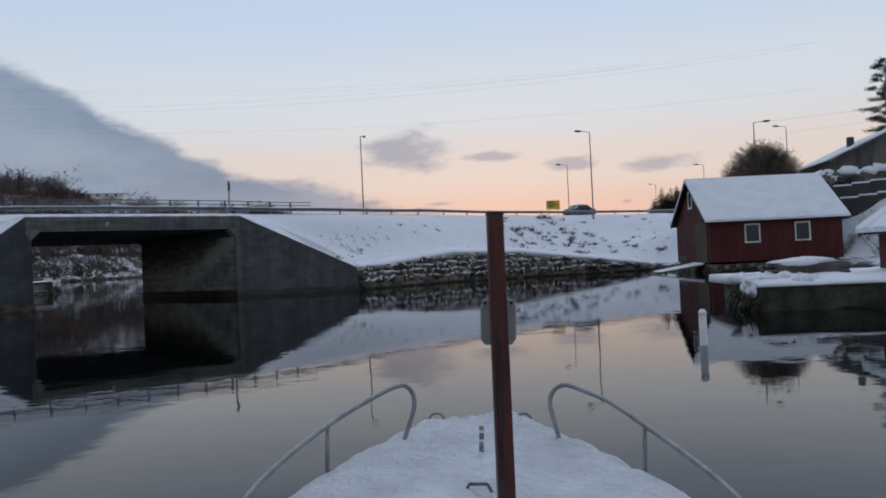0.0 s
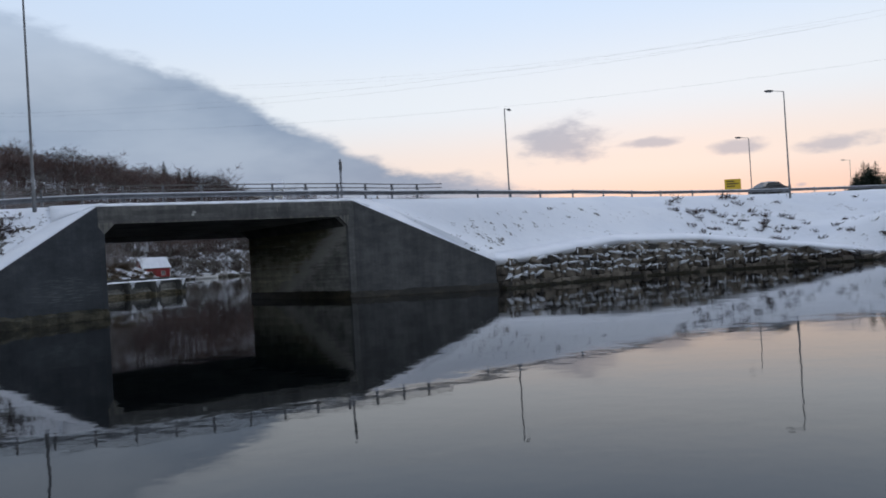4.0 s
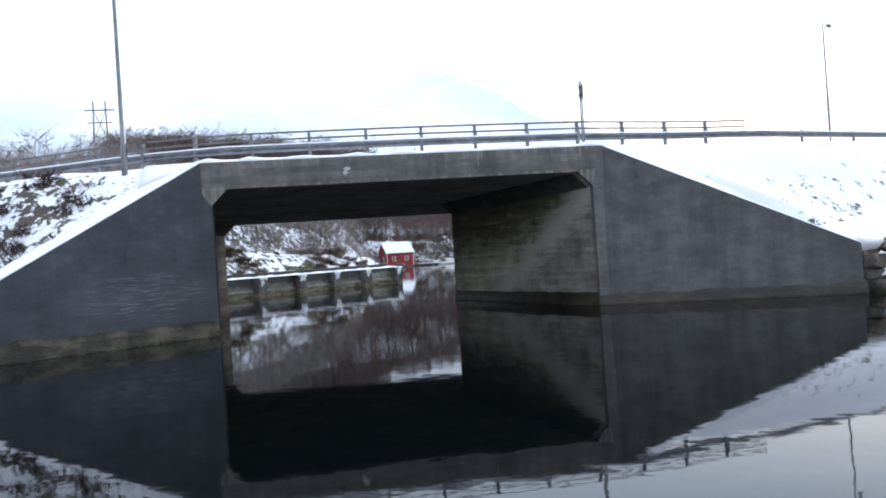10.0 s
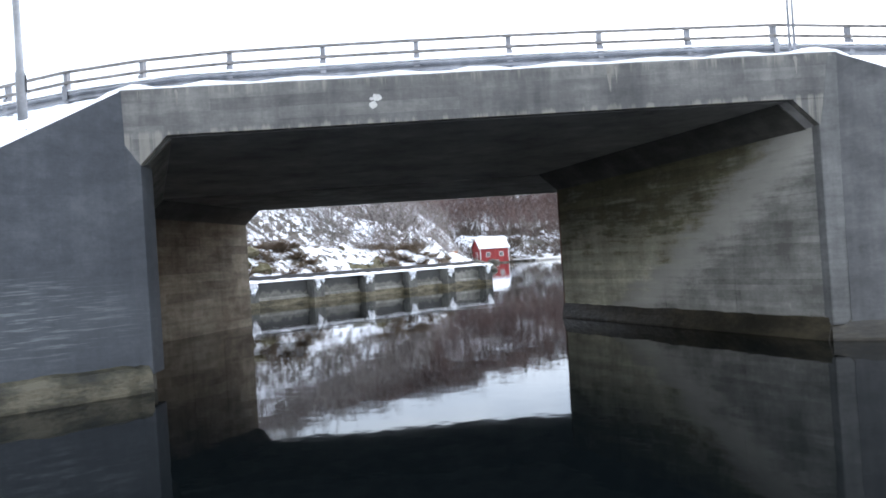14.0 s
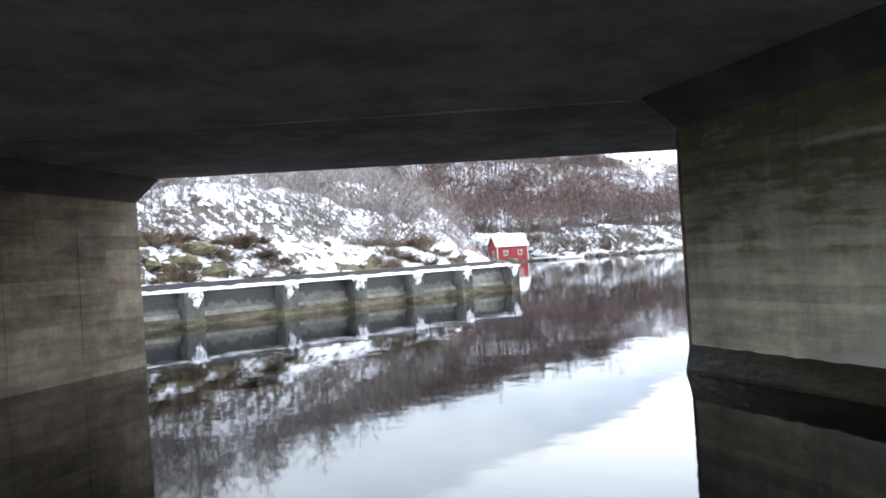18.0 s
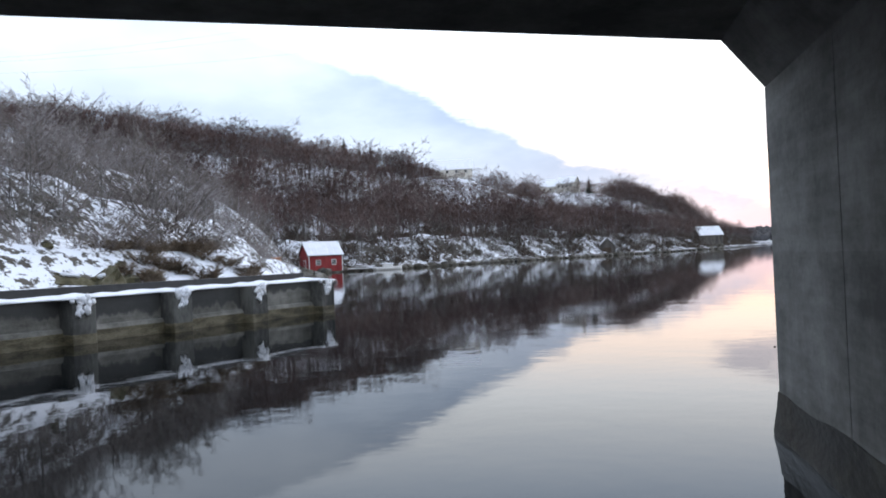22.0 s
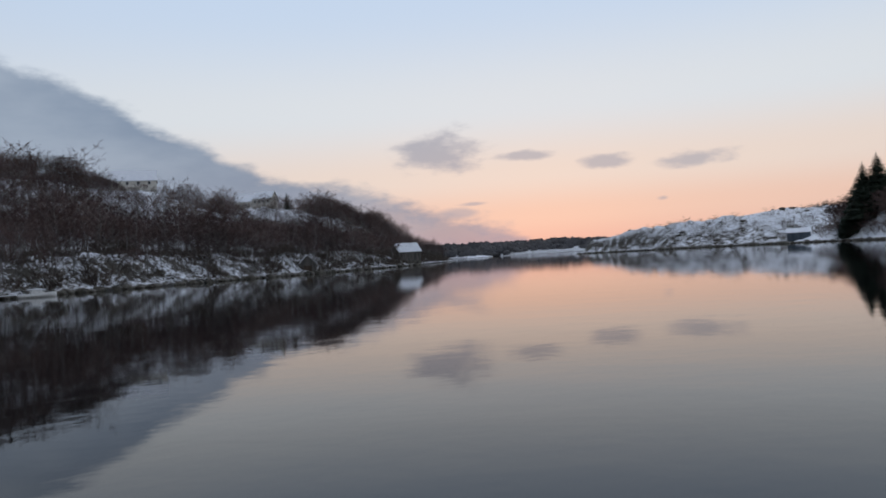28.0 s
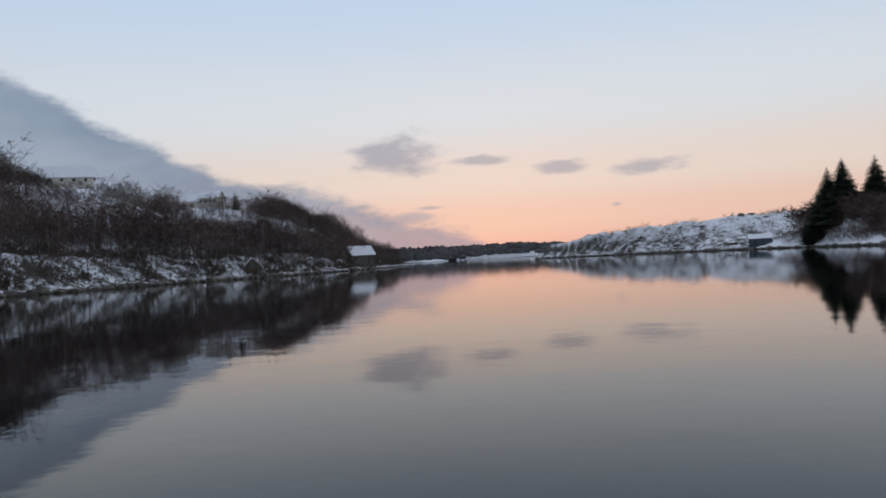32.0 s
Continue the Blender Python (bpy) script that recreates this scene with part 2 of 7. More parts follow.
def cast_concrete(name, cols, rough=0.85, blotch=0.5, streaks=0.25, rows=0.14, row_h=0.14, boards=0.25, wash=None, lime=None, drips=None, stain=None, bump=0.4, lo=0.34, hi=0.68):
    """Board-marked cast concrete in the bridge's own metres: cloudy blotches, run-off streaks, form boards.
    wash: (v at the head, v at the foot, shade tint, limewash): a rain-washed mouth that meets the barrel along a ragged
    slanting line; the barrel is paler past it, with shade painted into its upper part.
    lime: (u, z, half width, half height) of a patch of pale horizontal lime lines. drips: (top, foot) edges with
    fringes of lime. stain: (height, colour) of a dark coat above a ragged line."""
    m = bpy.data.materials.new(name)
    m.use_nodes = True
    n, l, b = nodes_of(m)
    b.inputs["Roughness"].default_value, b.inputs["Specular IOR Level"].default_value = rough, 0.35
    tcn = n.new("ShaderNodeTexCoord")
    sp_ = n.new("ShaderNodeSeparateXYZ")
    l.new(tcn.outputs["Object"], sp_.inputs[0])
    U, V, Z = sp_.outputs

    def noise(scale, stretch, detail=5, ro=0.6):
        mp_ = n.new("ShaderNodeMapping")
        mp_.inputs["Scale"].default_value = stretch
        l.new(tcn.outputs["Object"], mp_.inputs["Vector"])
        t = n.new("ShaderNodeTexNoise")
        t.inputs["Scale"].default_value, t.inputs["Detail"].default_value, t.inputs["Roughness"].default_value = scale, detail, ro
        l.new(mp_.outputs[0], t.inputs["Vector"])
        return t.outputs["Fac"]

    def mt(op, a, c=0.0, d=None):
        t = n.new("ShaderNodeMath")
        t.operation = op
        for i, v in enumerate((a, c, d)):
            if v is None:
                continue
            if isinstance(v, (int, float)):
                t.inputs[i].default_value = v
            else:
                l.new(v, t.inputs[i])
        return t.outputs[0]

    def step(v, lo_, hi_):
        t = n.new("ShaderNodeMapRange")
        t.interpolation_type = "SMOOTHSTEP"
        t.inputs["From Min"].default_value, t.inputs["From Max"].default_value = lo_, hi_
        l.new(v, t.inputs["Value"])
        return t.outputs[0]

    def blend(f, a, c, how="MIX"):
        t = n.new("ShaderNodeMix")
        t.data_type, t.blend_type = "RGBA", how
        l.new(f, t.inputs["Factor"])
        for i, v in ((6, a), (7, c)):
            if isinstance(v, tuple):
                t.inputs[i].default_value = (*v, 1)
            else:
                l.new(v, t.inputs[i])
        return t.outputs[2]

    big, run, grain = noise(0.55, (1, 1, 1.2)), noise(2.6, (1, 1, 0.10), 5), noise(14, (1, 1, 1), 4)
    drawn = noise(1.3, (0.5, 0.5, 5.5), 5, 0.65)
    patch = noise(1.7, (0.7, 0.7, 1.4), 6, 0.7)
    zz = mt("DIVIDE", mt("ADD", Z, mt("MULTIPLY", big, 0.05)), row_h)
    wn_ = n.new("ShaderNodeTexWhiteNoise")
    wn_.noise_dimensions = "2D"
    cell = n.new("ShaderNodeCombineXYZ")
    l.new(mt("FLOOR", zz), cell.inputs[0])
    l.new(mt("FLOOR", mt("ADD", mt("MULTIPLY", mt("ADD", U, V), 0.30), mt("MULTIPLY", mt("FLOOR", zz), 0.37))), cell.inputs[1])
    l.new(cell.outputs[0], wn_.inputs["Vector"])
    v = mt("MULTIPLY", big, blotch)
    v = mt("MULTIPLY_ADD", patch, 0.5, v)
    v = mt("MULTIPLY_ADD", run, streaks, v)
    v = mt("MULTIPLY_ADD", drawn, boards, v)
    v = mt("MULTIPLY_ADD", wn_.outputs["Value"], rows, v)
    v = mt("MULTIPLY_ADD", grain, 0.14, v)
    v = mt("ADD", v, 0.5 - 0.5 * (blotch + 0.5 + streaks + boards + rows + 0.14))
    r = n.new("ShaderNodeValToRGB")
    while len(r.color_ramp.elements) < len(cols):
        r.color_ramp.elements.new(0.5)
    for i, (e, c) in enumerate(zip(r.color_ramp.elements, cols)):
        e.position, e.color = lo + (hi - lo) * i / (len(cols) - 1), (*c, 1)
    l.new(v, r.inputs[0])
    col = r.outputs[0]
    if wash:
        head, foot, upper_shade, limewash = wash
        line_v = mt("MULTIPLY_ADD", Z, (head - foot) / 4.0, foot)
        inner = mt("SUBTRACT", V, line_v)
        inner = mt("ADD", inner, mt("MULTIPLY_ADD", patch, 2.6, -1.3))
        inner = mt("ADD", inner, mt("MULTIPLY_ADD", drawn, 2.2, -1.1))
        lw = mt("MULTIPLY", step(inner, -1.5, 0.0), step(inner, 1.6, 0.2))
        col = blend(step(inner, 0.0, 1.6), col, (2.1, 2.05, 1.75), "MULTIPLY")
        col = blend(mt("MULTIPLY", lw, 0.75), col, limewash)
        # shade high up in the barrel, multiplied into the colour with ragged edges
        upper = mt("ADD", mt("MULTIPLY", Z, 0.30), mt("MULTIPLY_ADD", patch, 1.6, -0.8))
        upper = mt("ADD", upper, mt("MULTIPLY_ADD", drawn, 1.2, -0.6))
        shaded = mt("MULTIPLY", step(inner, 0.3, 1.8), mt("MULTIPLY_ADD", step(upper, 0.45, 1.05), 0.95, 0.05))
        col = blend(shaded, col, upper_shade, "MULTIPLY")
    if lime:
        u0, z0, wu, wz = lime
        du, dz = mt("DIVIDE", mt("SUBTRACT", U, u0), wu), mt("DIVIDE", mt("SUBTRACT", Z, z0), wz)
        rr_ = mt("SQRT", mt("ADD", mt("MULTIPLY", du, du), mt("MULTIPLY", dz, dz)))
        near = step(mt("ADD", rr_, mt("MULTIPLY_ADD", patch, 1.4, -0.7)), 1.2, 0.3)
        fine = noise(1.6, (0.9, 0.9, 16.0), 4, 0.6)
        col = blend(mt("MULTIPLY", near, mt("MULTIPLY_ADD", step(fine, 0.50, 0.64), 0.5, 0.10)), col, (0.20, 0.22, 0.23))
    if drips:
        top, foot = drips
        comb = noise(5.0, (1, 1, 0.03), 4, 0.7)
        tops = mt("MULTIPLY", step(mt("ADD", Z, mt("MULTIPLY", comb, 0.9)), top + 0.28, top + 0.5), step(comb, 0.5, 0.62))
        feet = mt("MULTIPLY", step(mt("SUBTRACT", Z, mt("MULTIPLY", comb, 0.35)), foot - 0.08, foot - 0.18), step(comb, 0.46, 0.56))
        col = blend(mt("MULTIPLY", mt("MAXIMUM", tops, feet), 0.6), col, (0.30, 0.29, 0.25))
        dark = step(noise(0.9, (1, 1, 0.25), 4, 0.6), 0.52, 0.66)
        col = blend(mt("MULTIPLY", dark, 0.5), col, (0.05, 0.052, 0.054))
    if stain:
        z0, dark_c = stain
        oi = n.new("ShaderNodeObjectInfo")
        edge_z = mt("ADD", mt("ADD", Z, mt("MULTIPLY_ADD", run, 0.9, -0.45)), mt("MULTIPLY_ADD", patch, 0.5, -0.25))
        edge_z = mt("SUBTRACT", edge_z, mt("MULTIPLY", mt("POWER", oi.outputs["Random"], 3.0), 0.5))
        col = blend(mt("MULTIPLY", step(edge_z, z0 - 0.05, z0 + 0.12), 0.85), col, dark_c)
    l.new(col, b.inputs["Base Color"])
    groove = mt("LESS_THAN", mt("FRACT", zz), 0.09)
    hgt = mt("ADD", mt("MULTIPLY", grain, 0.5), mt("MULTIPLY", drawn, 0.5))
    hgt = mt("SUBTRACT", hgt, mt("MULTIPLY", groove, 0.35 if rows > 0.05 else 0.12))
    bp = n.new("ShaderNodeBump")
    bp.inputs["Strength"].default_value, bp.inputs["Distance"].default_value = bump, 0.03
    l.new(hgt, bp.inputs["Height"])
    l.new(bp.outputs[0], b.inputs["Normal"])
    return m


SNOW = material("snow", [(0.74, 0.77, 0.82), (0.86, 0.88, 0.91)], 0.8, 0.75, 0.35, 9.0, spec=0.2, lo=0.25, hi=0.6)
TRODDEN = material("trodden_snow", [(0.50, 0.52, 0.55), (0.64, 0.66, 0.70), (0.78, 0.80, 0.83)], 2.2, 0.8, 0.8, 26.0, spec=0.2, lo=0.25, hi=0.7)
CONCRETE_DARK = cast_concrete("weathered_concrete", [(0.042, 0.046, 0.051), (0.066, 0.071, 0.078), (0.105, 0.110, 0.117)], rows=0.03, row_h=0.2, boards=0.1, bump=0.25)
CONCRETE_LIMED = cast_concrete("blue_grey_wing_concrete", [(0.040, 0.045, 0.052), (0.062, 0.069, 0.078), (0.100, 0.108, 0.118)], rows=0.02, row_h=0.2, boards=0.08, bump=0.25, lime=(-1.5, 1.45, 1.9, 0.85))
CONCRETE_PALE = cast_concrete("old_concrete", [(0.085, 0.080, 0.066), (0.17, 0.163, 0.14), (0.29, 0.28, 0.25)], rows=0.10, bump=0.5)
CONCRETE_BROWN = cast_concrete("brown_stained_concrete", [(0.07, 0.058, 0.042), (0.15, 0.130, 0.098), (0.26, 0.235, 0.19)], rows=0.13, row_h=0.3, boards=0.28, bump=0.4)
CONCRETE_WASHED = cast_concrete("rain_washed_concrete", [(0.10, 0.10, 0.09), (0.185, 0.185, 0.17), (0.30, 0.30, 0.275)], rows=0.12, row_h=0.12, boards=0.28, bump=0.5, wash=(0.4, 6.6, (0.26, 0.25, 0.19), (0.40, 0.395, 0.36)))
CONCRETE_FASCIA = cast_concrete("streaked_fascia_concrete", [(0.085, 0.086, 0.084), (0.14, 0.14, 0.135), (0.225, 0.225, 0.21)], blotch=0.4, streaks=0.4, rows=0.1, row_h=0.22, drips=(5.5, 4.63))
WHITE_STAIN = material("white_lime", [(0.5, 0.5, 0.48), (0.65, 0.65, 0.62)], 5, 0.9, 0.2)
CONCRETE_GREY = cast_concrete("grey_wing_concrete", [(0.062, 0.064, 0.066), (0.098, 0.101, 0.103), (0.15, 0.153, 0.153)], streaks=0.45, rows=0.02, row_h=0.2, boards=0.08, bump=0.25)
CONCRETE_NEW = cast_concrete("newer_smooth_concrete", [(0.12, 0.117, 0.11), (0.23, 0.225, 0.212), (0.36, 0.352, 0.335)], rows=0.05, boards=0.25, row_h=0.5, bump=0.25)
PALE_STAIN = material("pale_lime", [(0.17, 0.165, 0.145), (0.27, 0.26, 0.235)], 5, 0.9, 0.2)
RUST = material("rusty_joint", [(0.05, 0.03, 0.024), (0.10, 0.05, 0.035), (0.17, 0.085, 0.055)], 2.5, 0.9, 0.4, 14)
CONCRETE_SOFFIT = cast_concrete("soffit_concrete", [(0.20, 0.20, 0.197), (0.36, 0.36, 0.355), (0.52, 0.52, 0.51)], streaks=0.15, rows=0.0, boards=0.0)
CONCRETE_CORNER = cast_concrete("weathered_corner_concrete", [(0.082, 0.084, 0.082), (0.135, 0.138, 0.136), (0.205, 0.208, 0.202)], rows=0.03, streaks=0.4)
CONCRETE_HAUNCH = cast_concrete("dark_haunch_concrete", [(0.045, 0.045, 0.04), (0.078, 0.077, 0.07), (0.125, 0.122, 0.11)], rows=0.05)
CONCRETE_ALGAE = material("algae_ledge_concrete", [(0.016, 0.015, 0.009), (0.044, 0.040, 0.024), (0.095, 0.084, 0.055)], 1.4, 0.6, 0.6, 8, (1, 1, 2.0))
CONCRETE_WET = material("wet_tide_concrete", [(0.010, 0.0095, 0.0065), (0.024, 0.021, 0.014), (0.05, 0.043, 0.028)], 0.9, 0.4, 0.4, 5, (1, 1, 2.5))
QUAY = cast_concrete("quay_concrete", [(0.085, 0.082, 0.070), (0.165, 0.160, 0.140), (0.29, 0.28, 0.25)], rows=0.04, streaks=0.35, stain=(0.62, (0.042, 0.043, 0.043)))
# quay concrete darkened all over: the shade on the pier sides is in the colour
QUAY_SHADED = material("shaded_pier_concrete", [(0.024, 0.025, 0.024), (0.06, 0.06, 0.056), (0.13, 0.13, 0.118)], 0.8, 0.8, 0.35, 9, (1, 1, 0.5))
TIDE = material("ochre_tide_band", [(0.04, 0.035, 0.02), (0.105, 0.09, 0.052), (0.19, 0.165, 0.11)], 1.2, 0.6, 0.4, 10, (1, 1, 3))
STONE = material("granite_stone", [(0.05, 0.045, 0.04), (0.14, 0.12, 0.095), (0.24, 0.21, 0.17)], 1.6, 0.8, 0.6, 14, by_object=0.35)
ROCK = material("dark_rock", [(0.03, 0.03, 0.028), (0.09, 0.08, 0.06), (0.20, 0.19, 0.17)], 0.7, 0.85, 0.8, 6)
MOSS = material("mossy_rock", [(0.035, 0.03, 0.018), (0.09, 0.08, 0.04), (0.17, 0.15, 0.10)], 1.1, 0.9, 0.8, 7)
HEATHER = material("dark_heather", [(0.035, 0.02, 0.02), (0.07, 0.045, 0.04)], 3, 0.9, 0.0)
WET_JETTY = material("wet_jetty_concrete", [(0.022, 0.021, 0.016), (0.05, 0.048, 0.038), (0.085, 0.08, 0.064)], 2.2, 0.7, 0.5, 14)
SEAWEED = material("seaweed", [(0.012, 0.011, 0.006), (0.035, 0.03, 0.012)], 6, 0.5, 0.6, 30)
GALV = material("galvanised_steel", [(0.14, 0.147, 0.16), (0.24, 0.25, 0.265)], 3, 0.5, 0.05, 40, metal=0.6)
RAILWOOD = material("weathered_rail", [(0.09, 0.085, 0.08), (0.19, 0.18, 0.17)], 4, 0.75, 0.3, 30)
RED_WOOD = material("red_painted_boards", [(0.062, 0.010, 0.009), (0.105, 0.019, 0.016)], 1.4, 0.7, 0.25, 16, (1, 1, 0.25))
RED_BRIGHT = material("bright_red_boards", [(0.26, 0.028, 0.03), (0.36, 0.05, 0.05)], 1.2, 0.65, 0.2, 14, (1, 1, 0.3))
BROWN_WOOD = material("brown_door_boards", [(0.06, 0.04, 0.028), (0.12, 0.085, 0.06)], 2.2, 0.75, 0.3, 18, (1, 1, 0.2))
BLUE_GREY = material("blue_grey_boards", [(0.045, 0.06, 0.075), (0.08, 0.10, 0.12)], 1.2, 0.75, 0.2, 12, (1, 1, 0.2))
PALE_HOUSE = material("cream_house_boards", [(0.55, 0.52, 0.45), (0.68, 0.65, 0.58)], 1.5, 0.7, 0.1)
GREY_WOOD = material("silvered_boards", [(0.07, 0.065, 0.06), (0.17, 0.155, 0.14)], 1.5, 0.8, 0.3, 18, (1, 1, 0.2))
WHITE_PAINT = material("white_paint", [(0.62, 0.62, 0.6), (0.8, 0.8, 0.78)], 3, 0.5, 0.05, 40)
DARK_METAL = material("dark_metal", [(0.02, 0.02, 0.022), (0.05, 0.05, 0.052)], 5, 0.5, 0.1, 40, metal=0.4)
LAMP_POLE = material("lamp_pole_steel", [(0.16, 0.165, 0.17), (0.26, 0.265, 0.27)], 2, 0.5, 0.05, 30, metal=0.5)
YELLOW = material("yellow_sign_face", [(0.62, 0.40, 0.02), (0.72, 0.48, 0.04)], 1, 0.5, 0.0)
BARS = material("black_sign_bars", [(0.015, 0.015, 0.015), (0.03, 0.03, 0.03)], 3, 0.5, 0.0)
BARK = material("bare_bark", [(0.06, 0.052, 0.047), (0.26, 0.245, 0.23)], 1.0, 0.9, 0.0)
TWIG = material("bare_twigs", [(0.036, 0.021, 0.019), (0.098, 0.060, 0.053), (0.17, 0.12, 0.105)], 0.05, 0.9, 0.0, 0.9)
BUSH = material("winter_scrub", [(0.055, 0.043, 0.034), (0.125, 0.10, 0.08)], 0.5, 0.9, 0.0, 3)
# distance haze is put into this grey
FAR_WOODS = material("hazy_far_woods", [(0.07, 0.07, 0.075), (0.12, 0.115, 0.115)], 0.01, 0.9, 0.0, 0.1)
FROST_TWIG = material("frosted_twigs", [(0.08, 0.064, 0.055), (0.19, 0.165, 0.15), (0.42, 0.40, 0.40)], 0.08, 0.9, 0.0, 1.2)
BROWN_SCRUB = material("brown_heath", [(0.055, 0.04, 0.024), (0.12, 0.085, 0.055), (0.22, 0.175, 0.13)], 0.5, 0.9, 0.0, 4)
SPRUCE = material("spruce_needles", [(0.012, 0.022, 0.014), (0.035, 0.05, 0.03)], 0.6, 0.8, 0.0, 5)
GRASS = material("dead_grass", [(0.06, 0.05, 0.028), (0.15, 0.115, 0.06)], 2, 0.9, 0.0, 9)
CAR_PAINT = material("dark_car_paint", [(0.012, 0.013, 0.016), (0.02, 0.021, 0.025)], 2, 0.25, 0.0, spec=0.6)
TYRE = material("tyre_rubber", [(0.012, 0.012, 0.012), (0.025, 0.025, 0.025)], 8, 0.85, 0.2)
ORANGE = material("orange_plastic", [(0.45, 0.16, 0.06), (0.6, 0.24, 0.1)], 3, 0.6, 0.1)
MAST_RED = material("worn_red_mast_paint", [(0.05, 0.014, 0.010), (0.105, 0.022, 0.015), (0.15, 0.034, 0.021)], 2.5, 0.5, 0.25, 30, (3, 3, 0.5))
GELCOAT = material("cream_gelcoat", [(0.55, 0.52, 0.44), (0.68, 0.66, 0.6)], 3, 0.4, 0.05)
STEEL = material("dull_galvanised_rail", [(0.22, 0.225, 0.23), (0.34, 0.345, 0.35)], 9, 0.55, 0.1, 60, metal=0.6)
PLASTIC = material("clear_grey_plastic", [(0.20, 0.205, 0.20), (0.30, 0.30, 0.29)], 6, 0.3, 0.05)
ROPE = material("blue_grey_rope", [(0.05, 0.06, 0.08), (0.28, 0.3, 0.34)], 30, 0.9, 0.3, 120)
ROAD = material("slushy_asphalt", [(0.05, 0.05, 0.052), (0.16, 0.16, 0.17)], 0.5, 0.8, 0.2, 12)

GLASS = bpy.data.materials.new("window_glass")
GLASS.use_nodes = True
_n, _l, _b = nodes_of(GLASS)
_b.inputs["Base Color"].default_value = (0.02, 0.024, 0.028, 1)
_b.inputs["Roughness"].default_value, _b.inputs["IOR"].default_value = 0.05, 1.5

LENS = bpy.data.materials.new("lamp_lens")
LENS.use_nodes = True
_n, _l, _b = nodes_of(LENS)
_b.inputs["Base Color"].default_value = (0.35, 0.36, 0.38, 1)
_b.inputs["Roughness"].default_value = 0.3

WATER = bpy.data.materials.new("still_fjord_water")
WATER.use_nodes = True
_n, _l, _b = nodes_of(WATER)
_b.inputs["Base Color"].default_value = (0.0015, 0.0024, 0.0028, 1)
_b.inputs["Roughness"].default_value, _b.inputs["IOR"].default_value = 0.03, 1.22
_g = _n.new("ShaderNodeNewGeometry")
_w1, _w2 = _n.new("ShaderNodeTexNoise"), _n.new("ShaderNodeTexNoise")
_w1.inputs["Scale"].default_value, _w1.inputs["Detail"].default_value = 0.5, 3
_w2.inputs["Scale"].default_value, _w2.inputs["Detail"].default_value = 3.5, 2
for _w in (_w1, _w2):
    _l.new(_g.outputs["Position"], _w.inputs["Vector"])
_a = _n.new("ShaderNodeMath")
_a.operation = "MULTIPLY_ADD"
_a.inputs[1].default_value = 0.12
_l.new(_w2.outputs["Fac"], _a.inputs[0])
_l.new(_w1.outputs["Fac"], _a.inputs[2])
_bp = _n.new("ShaderNodeBump")
_bp.inputs["Strength"].default_value, _bp.inputs["Distance"].default_value = 0.33, 0.02
_l.new(_a.outputs[0], _bp.inputs["Height"])
_l.new(_bp.outputs[0], _b.inputs["Normal"])

# snow-covered ground: rock and dead grass show through on steep and rough places
GROUND = bpy.data.materials.new("snowy_ground")
GROUND.use_nodes = True
_n, _l, _b = nodes_of(GROUND)
_b.inputs["Roughness"].default_value, _b.inputs["Specular IOR Level"].default_value = 0.8, 0.2
_g = _n.new("ShaderNodeNewGeometry")
_s = _n.new("ShaderNodeSeparateXYZ")
_l.new(_g.outputs["Normal"], _s.inputs[0])
_p = _n.new("ShaderNodeSeparateXYZ")
_l.new(_g.outputs["Position"], _p.inputs[0])


def gnoise(scale, detail=6, rough=0.6):
    t = _n.new("ShaderNodeTexNoise")
    t.inputs["Scale"].default_value, t.inputs["Detail"].default_value, t.inputs["Roughness"].default_value = scale, detail, rough
    _l.new(_g.outputs["Position"], t.inputs["Vector"])
    return t.outputs["Fac"]


def gmath(op, a, b, clamp=False):
    t = _n.new("ShaderNodeMath")
    t.operation, t.use_clamp = op, clamp
    for i, v in enumerate((a, b)):
        if isinstance(v, (int, float)):
            t.inputs[i].default_value = v
        else:
            _l.new(v, t.inputs[i])
    return t.outputs[0]


def gmix(f, a, b):
    t = _n.new("ShaderNodeMix")
    t.data_type = "RGBA"
    _l.new(f, t.inputs["Factor"])
    for s, v in (("A", a), ("B", b)):
        sock = [i for i in t.inputs if i.name == s and i.type == "RGBA"][0]
        if isinstance(v, tuple):
            sock.default_value = (*v, 1)
        else:
            _l.new(v, sock)
    return [o for o in t.outputs if o.type == "RGBA"][0]


def gstep(v, lo, hi):
    t = _n.new("ShaderNodeMapRange")
    t.interpolation_type = "SMOOTHSTEP"
    t.inputs["From Min"].default_value, t.inputs["From Max"].default_value = lo, hi
    _l.new(v, t.inputs["Value"])
    return t.outputs["Result"]


_n1, _n2, _n3 = gnoise(0.16), gnoise(1.3), gnoise(6.0)
_steep = gmath("SUBTRACT", 1.0, _s.outputs[2])
_bare = gmath("ADD", gmath("MULTIPLY", _steep, 0.5), gmath("MULTIPLY", gmath("SUBTRACT", _n2, 0.5), 0.9))
_bare = gmath("ADD", _bare, gmath("MULTIPLY", gmath("SUBTRACT", _n1, 0.5), 0.6))
_bare = gmath("ADD", _bare, gmath("MULTIPLY", gmath("SUBTRACT", _n3, 0.5), 0.5))
_wild = gstep(_p.outputs[0], -43.5, -46.5)
_wild = gmath("MAXIMUM", _wild, gmath("MULTIPLY", gstep(_p.outputs[1], 380.0, 400.0), gstep(_p.outputs[0], 10.0, 30.0)))
_wild = gmath("MAXIMUM", _wild, gmath("MULTIPLY", gmath("MULTIPLY", gstep(_p.outputs[0], -24.0, -28.0), gstep(_p.outputs[1], 50.0, 46.0)), 0.85))
_n4 = gnoise(2.6, 5, 0.7)
